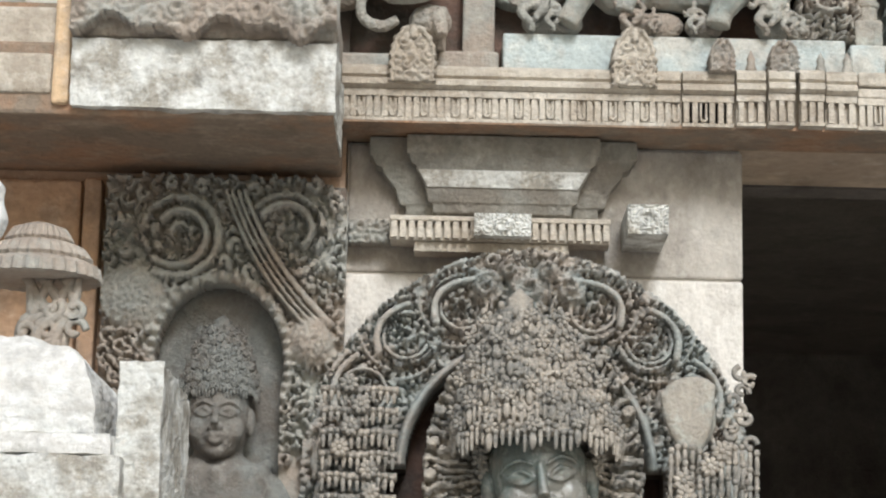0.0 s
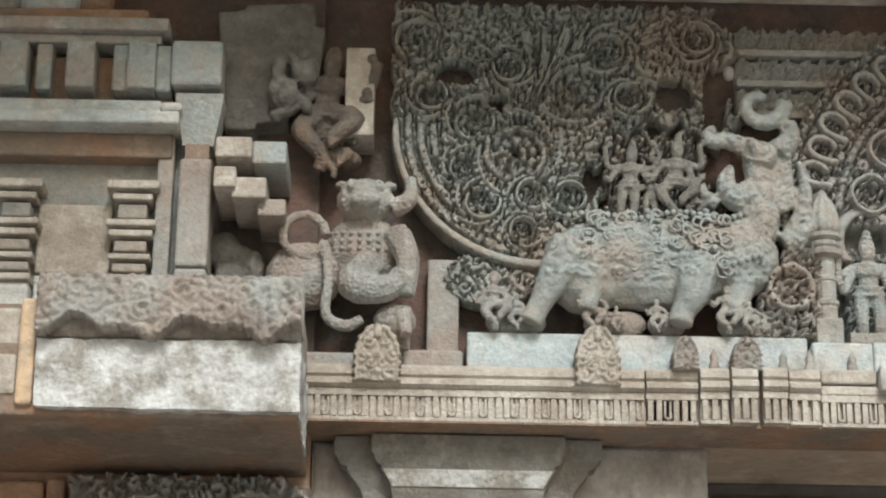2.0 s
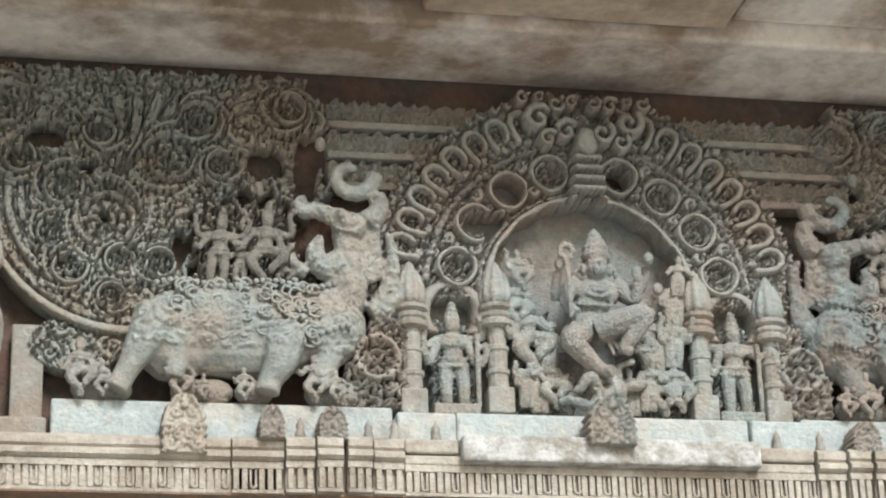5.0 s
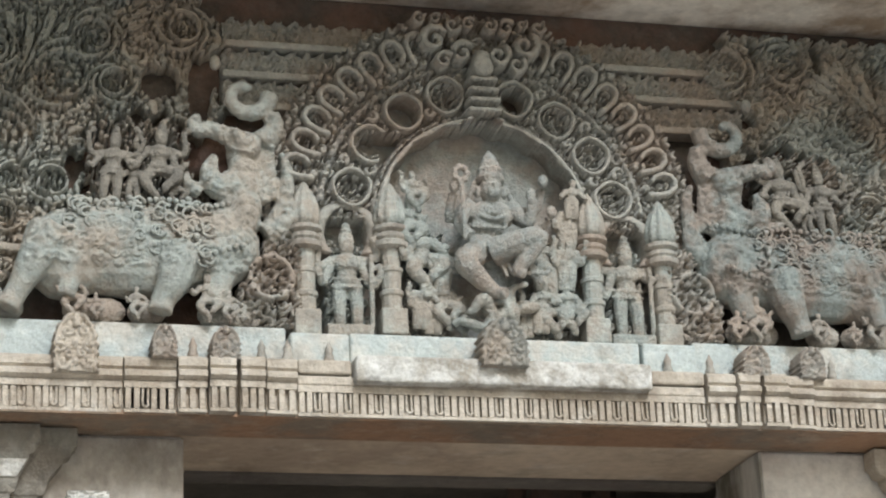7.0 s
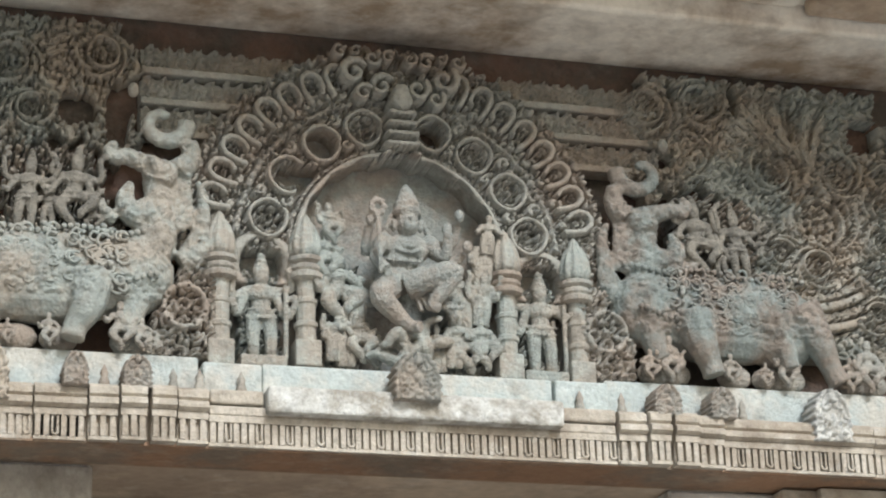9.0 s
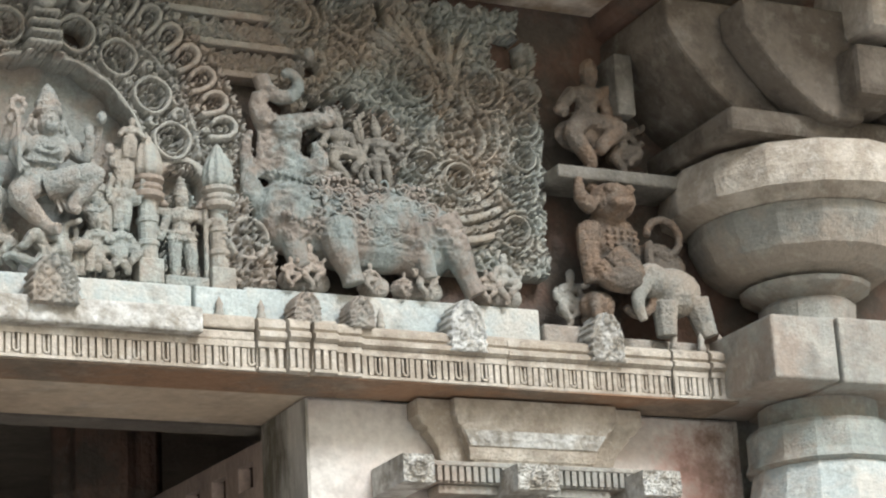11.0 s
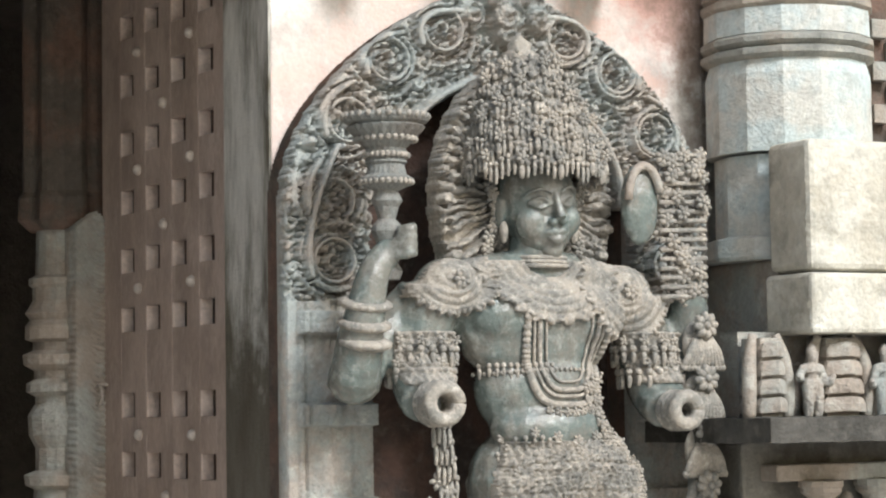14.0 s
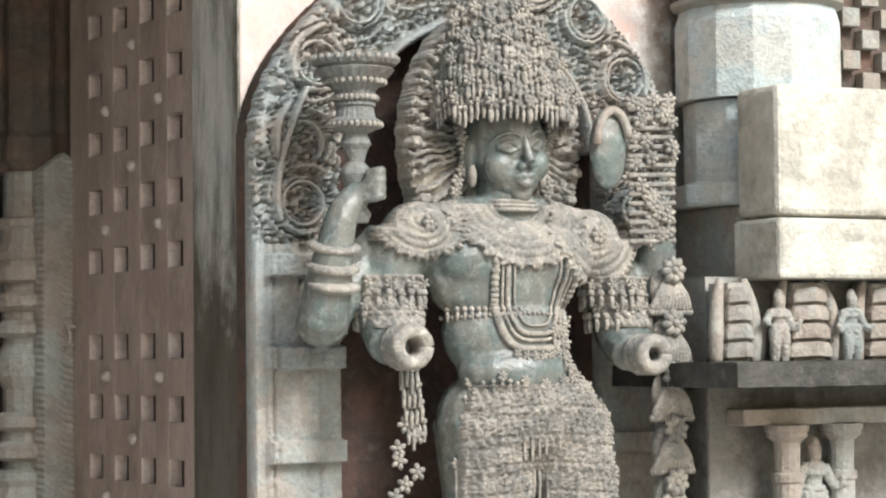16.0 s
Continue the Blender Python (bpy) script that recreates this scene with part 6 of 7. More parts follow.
scroll = niche_panel()
# back and ground sheet coloured dark to stand for shade between the scrolls
part("back", Bag().box(-0.82, -0.25, 5.44, 5.459, 1.5, 2.9), NICHE, scroll)
X, Z = field(-0.82, -0.245, 1.7, 2.89, 0.006)
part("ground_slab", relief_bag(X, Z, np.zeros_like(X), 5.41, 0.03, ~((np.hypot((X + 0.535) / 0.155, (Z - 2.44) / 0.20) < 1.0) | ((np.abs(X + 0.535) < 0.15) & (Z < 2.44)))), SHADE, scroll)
nb = base("side_pilaster", (-0.855, 5.4, 0))
part("shaft", Bag().box(-0.03, 0.012, 0, 0.06, 0, 2.9), ORANGE, nb, bevel=0.006)
part("strip", Bag().box(-0.30, -0.04, 0.02, 0.06, 0, 2.9), ORANGE, nb, bevel=0.01)
tagged(nb, "rusty flat stone pilaster beside the niche", "pilaster")
wb = base("miniature_shrine", (-0.9, 4.4, 0))
part("roof", Bag().loft([(0.45, 0.0, 0.5, 2.138), (0.448, -0.005, 0.5, 2.19), (0.438, 0.0, 0.5, 2.24), (0.42, 0.015, 0.5, 2.285), (0.385, 0.04, 0.5, 2.315), (0.30, 0.07, 0.5, 2.335), (0.2, 0.09, 0.5, 2.35)]), WHITE, wb, rough=0.02, at=None).matrix_local = Matrix.Translation((-0.225, 0, 0))
part("course", Bag().box(-0.5, 0.262, -0.03, 0.5, 2.095, 2.136), WHITE, wb, rough=0.015)
part("course", Bag().box(-0.5, 0.285, -0.05, 0.5, 2.0, 2.09), LICHEN, wb, rough=0.015)
part("corner_stone", Bag().box(0.265, 0.352, 0.02, 0.5, 1.98, 2.285), LICHEN, wb, rough=0.02)
part("body", Bag().box(-0.5, 0.30, 0.0, 0.6, 0, 2.0), GREY, wb)
tagged(wb, "bleached white stone roof of a miniature shrine", "shrine")
um = base("parasol_carving", (-0.905, 4.95, 2.45))
part("canopy", Bag().lathe([(0.02, 0.23), (0.06, 0.215), (0.075, 0.19), (0.07, 0.183), (0.10, 0.172), (0.118, 0.148), (0.112, 0.14), (0.135, 0.128), (0.142, 0.10), (0.06, 0.095)], 96, None, 0, 32, 0.035), GREY, um, "ribbed canopy of two tiers")
vines = Bag()
for k in range(7):
    a = k * 0.9
    vines.tube([(0.01 + 0.02 * math.cos(a), -0.02 + 0.03 * math.sin(a), -0.5), (0.02 + 0.05 * math.cos(a), -0.04 + 0.02 * math.sin(a), -0.06), (0.05 + 0.05 * math.cos(a + 1), -0.05, 0.02), (0.04 + 0.06 * math.cos(a + 2), -0.04, 0.10)], [0.02, 0.015, 0.013, 0.010])
    vines.tube([(x2, -0.06, z2) for x2, z2 in coil(0.045 + 0.055 * math.cos(a * 1.7), -0.02 + 0.05 * math.sin(a * 2.3), 0.026, 0.9, (-1) ** k, a, 8)], 0.009, 6)
part("foliage", vines, GREY, um, "intertwined stone vines", smooth=True)
tagged(um, "carved stone parasol over curling leaves", "carved ornament")
tagged(make("white_finial", melt(Bag().lathe([(0.05, 0), (0.06, 0.03), (0.045, 0.07), (0.05, 0.10), (0.02, 0.13)], 10, Matrix.Translation((-0.965, 4.6, 2.575))).box(-1.0, -0.93, 4.57, 4.63, 1.9, 2.6), 0.008, 2), WHITE, smooth=True), "bleached white stone finial", "finial")

# ---- the two door guardians ----
from mathutils.bvhtree import BVHTree


def mixed(name, bags):
    """One mesh out of several Bags, each with its own material."""
    allb, idx, mats = Bag(), [], []
    for k, (b, mat) in enumerate(bags):
        allb.add(b.v, b.f)
        idx += [k] * len(b.f)
        mats.append(mat)
    ob = make(name, allb, mats[0], smooth=True)
    for m2 in mats[1:]:
        ob.data.materials.append(m2)
    ob.data.polygons.foreach_set("material_index", idx)
    return ob


def head(cx, y, cz, s=1.0):
    """The smooth face: skull, brows, lidded eyes, nose, lips, chin."""
    b = Bag()

    def p(u, w, d):
        return (cx + u * s, y - d * s, cz + w * s)

    def e(u, w, d, r):
        b.ell(p(u, w, d), tuple(q * s for q in r), None, 16, 12)
    e(0, 0.02, 0, (0.092, 0.095, 0.115))
    e(0, -0.045, 0.028, (0.07, 0.066, 0.072))
    e(0, -0.095, 0.066, (0.027, 0.024, 0.022))
    for q in (-1, 1):
        e(q * 0.040, -0.032, 0.054, (0.042, 0.034, 0.042))
        b.tube([p(q * 0.012, 0.032, 0.098), p(q * 0.035, 0.043, 0.092), p(q * 0.058, 0.036, 0.078), p(q * 0.072, 0.022, 0.06)], [0.003 * s, 0.004 * s, 0.004 * s, 0.002 * s], 8)
        e(q * 0.038, 0.012, 0.079, (0.020, 0.012, 0.0095))
        b.tube([p(q * 0.014, 0.009, 0.092), p(q * 0.036, 0.024, 0.091), p(q * 0.062, 0.012, 0.074)], 0.0042 * s, 8)
        b.tube([p(q * 0.014, 0.009, 0.092), p(q * 0.036, 0.001, 0.089), p(q * 0.062, 0.012, 0.074)], 0.0038 * s, 8)
        e(q * 0.013, -0.031, 0.099, (0.011, 0.011, 0.009))
        e(q * 0.094, -0.005, 0.0, (0.014, 0.024, 0.042))
    b.tube([p(0, 0.035, 0.090), p(0, 0.002, 0.103), p(0, -0.024, 0.114)], [0.008 * s, 0.009 * s, 0.012 * s], 10)
    b.tube([p(-0.03, -0.056, 0.083), p(-0.012, -0.052, 0.097), p(0, -0.055, 0.098), p(0.012, -0.052, 0.097), p(0.03, -0.056, 0.083)], [0.004 * s, 0.008 * s, 0.007 * s, 0.008 * s, 0.004 * s], 8)
    b.tube([p(-0.026, -0.062, 0.083), p(0, -0.071, 0.096), p(0.026, -0.062, 0.083)], [0.004 * s, 0.012 * s, 0.004 * s], 8)
    return melt(b, 0.0032, 2)


def tuft(bag, x, y, z, r, rng, n=5):
    """A small worn rosette with hanging drops."""
    k = rng.random() * 3
    for i in range(n):
        a = 2 * math.pi * i / n + k
        bag.ell((x + r * 0.55 * math.cos(a), y - r * 0.2, z + r * 0.55 * math.sin(a)), (r * 0.48, r * 0.38, r * 0.30), Matrix.Rotation(-a, 4, "Y"), 5, 4)
    bag.ell((x, y - r * 0.4, z), r * 0.3, None, 5, 4)


def drops(bag, pts, r, length, rng):
    """A row of beads with a fringe of pendants below."""
    for x, y, z in pts:
        j = rng.uniform(0.8, 1.15)
        bag.ell((x, y, z), r, None, 6, 4)
        bag.tube([(x, y, z - r), (x, y - r * 0.3, z - length * 0.5 * j), (x, y, z - length * j)], [r * 0.55, r * 0.75, r * 0.45], 5)


def crown(bag, cx, y, z0, z1, r0, r1, rng, tiers=5, lean=0.0):
    """A tall crown: overhanging tiers with hanging pendants, bead rows and worn leaves."""
    step = 0.0034 if r0 > 0.1 else 0.003
    nt, nz = int(r0 * 3.9 / step), int((z1 - z0) / step)
    TH, F = np.meshgrid(np.linspace(-1.95, 1.95, nt), np.linspace(0, 1, nz))
    S, s = TH * r0, r0 / 0.16
    k0 = np.floor(F * tiers)
    wob = F * tiers + 0.30 * np.abs(np.sin(S * math.pi / (0.062 * s) + 1.57 * k0)) * (F > 0.04)
    k = np.clip(np.floor(wob), 0, tiers - 1)
    ft = np.clip(wob - k, 0, 1)
    R = r1 + (r0 - r1) * np.clip(1 - (0.97 * F) ** 1.5, 0, 1) ** 0.8 + 0.016 * s * (1 - ft) * (F > 0.03)
    leafs = lace(S + k * 0.37, F * (z1 - z0), 0.03 * s, int(r0 * 900), 1.0)
    H = 0.010 * leafs - 0.012 * (ft < 0.05)
    R = R + H * s ** 0.6
    X, Y, Z = cx + R * np.sin(TH), y - R * 0.92 * np.cos(TH), z0 + F * (z1 - z0)
    X = X - lean * (Z - z0)
    idx = np.arange(nz * nt).reshape(nz, nt)
    q = np.stack([idx[:-1, :-1], idx[:-1, 1:], idx[1:, 1:], idx[1:, :-1]], -1).reshape(-1, 4)
    bag.add(np.stack([X, Y, Z], -1).reshape(-1, 3).tolist(), q.tolist())
    bag.lathe([(r1 * 1.1, z1 - 0.01), (r1 * 1.2, z1 + 0.008 * s), (r1 * 0.7, z1 + 0.02 * s), (r1 * 0.75, z1 + 0.035 * s), (r1 * 0.3, z1 + 0.05 * s), (0.002, z1 + 0.06 * s)], 16, Matrix.Translation((cx - lean * (z1 - z0), y, 0)), 0, 8, 0.1)
    # tiers of rosettes, beads and hanging pendants
    for k in range(tiers):
        f = (k + 0.35) / tiers
        rr = r1 + (r0 - r1) * (1 - (0.97 * f) ** 1.5) ** 0.8 + 0.020 * s
        z, dx = z0 + f * (z1 - z0), -lean * f * (z1 - z0)
        n = max(8, int(rr * 3.4 / (0.0155 * s)))
        row = []
        for i in range(n):
            a = -1.7 + 3.4 * i / (n - 1)
            swag = 0.010 * s * math.cos(i * math.pi / 2.5 + k)
            row.append((cx + dx + rr * math.sin(a), y - rr * 0.92 * math.cos(a), z + swag))
        drops(bag, row, 0.0072 * s, 0.042 * s, rng)
        for i in range(2 * (k % 3), n, 6):
            tuft(bag, row[i][0], row[i][1] - 0.004 * s, row[i][2] + 0.012 * s, 0.018 * s, rng, 6)
            x, y2, z2 = row[i]
            bag.ell((x, y2 - 0.004 * s, z2 - 0.02 * s), (0.009 * s, 0.008 * s, 0.018 * s), None, 6, 5)
        for i in range(0, n, 2):
            x, y2, z2 = row[i]
            bag.ell((cx + dx + (x - cx - dx) * 0.93, y - (y - y2) * 0.93, z2 + 0.030 * s), (0.007 * s, 0.007 * s, 0.009 * s), None, 6, 4)


def guardian(name, cx, fz, label, seed, ox, turn=0, lean=0.1, broad=1.25):
    """A standing guardian; cx, fz: the middle of the face; ox: sway of the hips."""
    rng = random.Random(seed)
    y = 5.16
    dz, W = fz - 2.062, 1.12

    def p(x, z, d=0.0):
        return (cx + x, y - d, z + dz)
    b = Bag()
    b.ell(p(0, 1.93), (0.065, 0.065, 0.09), None, 14, 10)
    b.ell(p(-0.02, 1.74, 0.01), (0.20, 0.10, 0.14), None, 18, 12).ell(p(-0.105, 1.76, 0.045), (0.10, 0.07, 0.085), None, 14, 10).ell(p(0.10, 1.75, 0.045), (0.10, 0.07, 0.085), None, 14, 10)
    b.ell(p(-0.02 + ox * 0.3, 1.59, 0.01), (0.158, 0.095, 0.14), None, 16, 12).ell(p(0.0, 1.49, 0.035), (0.145, 0.09, 0.08), None, 14, 10)
    b.ell(p(ox, 1.37, 0.0), (0.205, 0.13, 0.15), None, 18, 12).ell(p(-0.23, 1.82), (0.085, 0.08, 0.085), None, 14, 10).ell(p(0.21, 1.81), (0.085, 0.08, 0.085), None, 14, 10)
    b.tube([p(-0.24, 1.83), p(-0.10, 1.86), p(0, 1.87), p(0.10, 1.86), p(0.22, 1.82)], [0.06, 0.06, 0.06, 0.06, 0.06], 10)
    # front arms, broken off at the forearm
    b.tube([p(-0.27, 1.82), p(-0.305, 1.68), p(-0.315, 1.60, 0.04), p(-0.33, 1.555, 0.10)], [0.08, 0.068, 0.07, 0.062], 12)
    b.tube([p(0.25, 1.80), p(0.29, 1.66), p(0.30, 1.57, 0.04), p(0.29, 1.53, 0.10)], [0.08, 0.066, 0.066, 0.056], 12)
    # rear arms raised
    b.tube([p(-0.28, 1.80, -0.04), p(-0.43, 1.66, -0.02), p(-0.475, 1.605, 0.02), p(-0.475, 1.72, 0.07), p(-0.46, 1.84, 0.09), p(-0.43, 1.895, 0.09), p(-0.405, 1.925, 0.10)], [0.065, 0.058, 0.062, 0.05, 0.038, 0.036, 0.03], 12)
    for q in range(4):
        b.tube([p(-0.42 + 0.004 * q, 1.895 + 0.022 * q, 0.12), p(-0.39, 1.90 + 0.022 * q, 0.15), p(-0.365, 1.905 + 0.022 * q, 0.11)], [0.012, 0.012, 0.008], 8)
    b.tube([p(0.26, 1.79, -0.04), p(0.37, 1.68, -0.02), p(0.41, 1.70, 0.0), p(0.39, 1.86, 0.04)], [0.06, 0.052, 0.055, 0.04], 12)
    # legs
    b.tube([p(ox - 0.09, 1.36), p(ox - 0.10, 1.0, 0.03), p(ox - 0.10, 0.9, 0.04), p(ox - 0.11, 0.5)], [0.12, 0.085, 0.08, 0.055], 12)
    b.tube([p(ox + 0.10, 1.36), p(ox + 0.14, 1.0, 0.06), p(ox + 0.15, 0.9, 0.07), p(ox + 0.11, 0.5)], [0.12, 0.085, 0.08, 0.055], 12)
    for q in (-0.11, 0.11):
        b.ell(p(ox + q, 0.45, 0.06), (0.05, 0.11, 0.04))
    b.box(cx - 0.45, cx + 0.45, y - 0.22, y + 0.25, 0.36 + dz, 0.44 + dz)
    b.v = [(cx + (q[0] - cx) * W, y + (q[1] - y) * 1.1, q[2] + (0.02 if q[2] > 1.68 + dz else 0)) for q in b.v]
    skin = melt(b, 0.0075, 4)
    tree = BVHTree.FromPolygons(skin.v, skin.f)

    def front(x, z):
        hit = tree.ray_cast(Vector((cx + x * W, y - 1, z + dz)), Vector((0, 1, 0)))
        return hit[0].y if hit[0] else y

    def on(x, z, lift=0.004):
        return (cx + x * W, front(x, z) - lift, z + dz)
    o = Bag()
    # worn cloth end that hangs from the lost hand
    for k in range(4):
        z = 1.50 - 0.045 * k
        drops(o, [p((-0.315 + 0.011 * k + 0.013 * i) * W, z + 0.006 * math.sin(i * 2 + k), 0.10 - 0.012 * k) for i in range(4)], 0.009, 0.06, rng)
    for k in range(8):
        tuft(o, *p((-0.29 + 0.03 * math.sin(k * 1.9)) * W, 1.36 - 0.03 * k, 0.06), 0.024, rng, 5)

    def patch(x0, x1, z0, z1, inside, pattern):
        """A sheet of carved ornament laid over the body."""
        X, Z = field(x0, x1, z0, z1, 0.0036)
        keep = inside(X, Z)
        Y = np.full_like(X, 9.0)
        for a, c in zip(*np.nonzero(keep)):
            Y[a, c] = front(X[a, c], Z[a, c])
        keep &= np.abs(Y - y) > 1e-6
        Y = np.where(Y > 8, y, Y)
        rb = relief_bag(cx + X * W, Z + dz, pattern(X, Z) + 0.004 - Y, 0.0, 0.0, keep)
        rb.v = [(q[0], q[1] if q[1] > 1 else y, q[2]) for q in rb.v]
        o.add(rb.v, rb.f)
    patch(ox - 0.2, ox + 0.2, 0.95, 1.455, lambda X, Z: np.abs(X - ox) < 0.155 + 0.035 * np.clip((1.45 - Z) / 0.1, 0, 1), lambda X, Z: fringe(X + 0.01 * np.sin(Z * 9), 1.46 - Z + 0.012 * np.cos((X - ox) * 9), 0.072, 0.021, 0.013) + lace(X, Z, 0.024, seed, 0.017))
    for ax in (-0.30, 0.283):
        patch(ax - 0.09, ax + 0.09, 1.60, 1.735, lambda X, Z: np.abs(X - ax) < 0.08, lambda X, Z: fringe(X, 1.735 - Z, 0.045, 0.02, 0.018) + lace(X, Z, 0.03, seed, 0.008))
    # broad collar and shoulder capes of roped rows with scalloped hems

    def roped(D, A, hem, rows=0.021):
        """Rows of rope round a middle, ending in a hem of small lobes."""
        rope = np.sqrt(np.abs(np.sin(math.pi * D / rows))) * (0.72 + 0.28 * np.cos(A * 2 + D * 300))
        lobes = bump_up(((D - hem + 0.006) / 0.011) ** 2) * (0.6 + 0.4 * np.cos(A * 1.1))
        return np.maximum(0.012 * rope, 0.020 * lobes)

    def cape(sx, sz, lo, hi, squash, keep_low):
        def inside(X, Z):
            D, A = np.hypot(X - sx, (Z - sz) * squash), np.arctan2(Z - sz, X - sx)
            return (D > lo) & (D < hi + 0.006 * np.cos(A * 26)) & (Z < keep_low)
        patch(sx - hi - 0.02, sx + hi + 0.02, sz - hi - 0.02, sz + hi, inside, lambda X, Z: roped(np.hypot(X - sx, (Z - sz) * squash), np.arctan2(Z - sz, X - sx) * 40, hi))
    cape(0.0, 1.945, 0.07, 0.195, 1.0, 1.92)
    cape(-0.25, 1.875, 0.0, 0.115, 1.1, 1.95)
    cape(0.20, 1.845, 0.0, 0.13, 0.9, 1.95)
    for sx, sz in ((-0.235, 1.865), (0.205, 1.84)):
        tuft(o, *on(sx, sz, 0.008), 0.026, rng, 7)
    # stumps: hollow rings where the hands are gone
    for x, z, r in ((-0.335 * W, 1.553, 0.040), (0.285 * W, 1.528, 0.036)):
        for dep in (0.15, 0.17, 0.19, 0.208):
            o.tube([(cx + x + r * math.cos(a), y - dep, z + dz + r * math.sin(a)) for a in [i * 2 * math.pi / 14 for i in range(15)]], 0.019, 8)
    # a long looped necklace of several strands, down to the navel
    for off, bw in ((0.0, 0.012), (0.018, 0.006), (0.031, 0.009), (0.048, 0.005)):
        w2, deep = 0.108 - off, 0.265 - off * 1.25
        path = []
        for i in range(61):
            a = math.pi * i / 60
            path.append(on(0.025 - w2 * math.copysign(abs(math.cos(a)) ** 0.55, math.cos(a)), 1.81 - deep * math.sin(a) ** 0.62, 0.005))
        o.tube(path, bw * 0.8, 6)
        if off in (0.0, 0.030):
            for q in path:
                o.ell(q, (bw * 1.15, bw * 1.1, bw * 0.8), None, 6, 4)
    for k in range(6):
        tuft(o, *on(-0.03 + 0.022 * k, 1.533 - 0.006 * math.sin(k * 0.63)), 0.014, rng, 5)
    for i in range(26):
        f = i / 25
        o.ell(on(-0.17 + 0.34 * f, 1.625 + 0.012 * math.sin(f * 3)), 0.006, None, 6, 4)
    drops(o, [on(-0.165 + 0.15 * i / 11, 1.648) for i in range(12)], 0.008, 0.035, rng)
    # sash of tassels over the hip, belt and apron fringes
    for k, (z, ln) in enumerate(((1.455, 0.03), (1.415, 0.03), (1.37, 0.10), (1.25, 0.10), (1.13, 0.09))):
        half = 0.155 + 0.012 * min(k, 4)
        n = int(half * 2 / 0.017)
        pts = [on(ox - half + 2 * half * i / (n - 1), z + 0.010 * math.sin(i * 0.55 + k) + rng.uniform(-0.003, 0.003)) for i in range(n)]
        drops(o, pts, 0.0075, ln, rng)
        for i in range(k % 3, n, 3):
            x0, y0, z0 = pts[i]
            tuft(o, x0, y0, z0 + 0.01, 0.016, rng, 6)
    for i in range(22):
        f = i / 21
        x, z = 0.10 + 0.13 * f + 0.03 * math.sin(f * 3), 1.60 - 0.42 * f
        for q in range(4):
            tuft(o, *on(x + rng.uniform(-0.03, 0.03), z + rng.uniform(-0.01, 0.01), 0.012), 0.016, rng, 5)
        drops(o, [on(x + dx, z - 0.02, 0.012) for dx in (-0.025, 0, 0.025)], 0.008, 0.03, rng)
    # armlets
    for ax, az, r in ((-0.30, 1.69, 0.076), (0.278, 1.69, 0.074), (-0.308, 1.635, 0.078), (0.292, 1.63, 0.074)):
        ring_pts = [(cx + ax * W + r * 1.1 * math.cos(a), y - 0.015 + r * 1.1 * math.sin(a), az + dz) for a in [2 * math.pi * i / 18 for i in range(18)]]
        drops(o, ring_pts, 0.011, 0.042, rng)
        for q in ring_pts[::2]:
            tuft(o, q[0], q[1], q[2] + 0.022, 0.016, rng, 5)
    for ax, az in ((-0.472, 1.75), (-0.468, 1.80), (-0.470, 1.705)):
        o.lathe([(0.05, -0.014), (0.068, -0.004), (0.068, 0.006), (0.05, 0.014)], 14, Matrix.Translation(p(ax * W, az, 0.08)) @ Matrix.Rotation(0.25, 4, "X"))
    # head-dress and hair: a netted mass behind, then the crown
    hx = cx - 0.012
    X, Z = field(hx - 0.28, hx + 0.28, fz - 0.26, fz + 0.40, 0.0042)
    rr, an = np.hypot((X - hx) / 0.255, (Z - fz - 0.02) / 0.36), np.arctan2((Z - fz - 0.02) * 0.72, X - hx)
    H = 0.03 * np.clip(1 - rr, 0, 1)
    for i in range(84):
        a = 2 * math.pi * i / 84
        ca, sa, wv = math.cos(a), math.sin(a), rng.uniform(-0.06, 0.06)
        line = [(hx + 0.255 * q * math.cos(a + wv + 0.015 * math.sin(q * 22 + i)), fz + 0.02 + 0.36 * q * math.sin(a + wv + 0.015 * math.sin(q * 22 + i))) for q in [0.46 + 0.055 * j for j in range(10)]]
        paint(H, X, Z, line, 0.0055, 0.0095, 0.045, 0.0034, 0.03, 0.35, -0.006)
        if i % 3 == 0:
            px, pz = hx + 0.255 * 0.93 * ca, fz + 0.02 + 0.36 * 0.93 * sa
            paint(H, X, Z, coil(px, pz, 0.014, 0.9, 1, a, 9), 0.008, 0.006, 0.055, 0.0036)
    H = np.maximum(H, 0.04 * bump_up(((rr - 0.985) / 0.03) ** 2) * (0.6 + 0.4 * np.cos(an * 70)))
    net = relief_bag(X, Z, H, y + 0.05, 0.05, (rr < 1 + 0.008 * np.cos(an * 33)) & ~((np.hypot(X - cx, (Z - fz) * 0.85) < 0.085)))
    o.add(net.v, net.f)
    crown(o, cx - 0.004, y - 0.005, fz + 0.085, fz + 0.385, 0.172, 0.04, rng, 6, lean)
    for q in (-1, 1):
        for i in range(11):
            z = fz + 0.10 - 0.026 * i
            tuft(o, cx + q * (0.125 + 0.012 * math.sin(i)), y - 0.02 + 0.004 * i, z, 0.021, rng, 6)
        o.ell((cx + q * 0.103, y - 0.02, fz - 0.07), (0.012, 0.014, 0.03), None, 8, 6)
        for i in range(9):
            tuft(o, cx + q * (0.15 + 0.014 * i), y - 0.02, fz - 0.15 - 0.008 * i, 0.02, rng, 5)
    fr = [(cx + 0.118 * math.cos(a), y - 0.04 - 0.085 * math.sin(a), fz + 0.075 + 0.045 * math.sin(a)) for a in [math.pi * i / 19 for i in range(20)]]
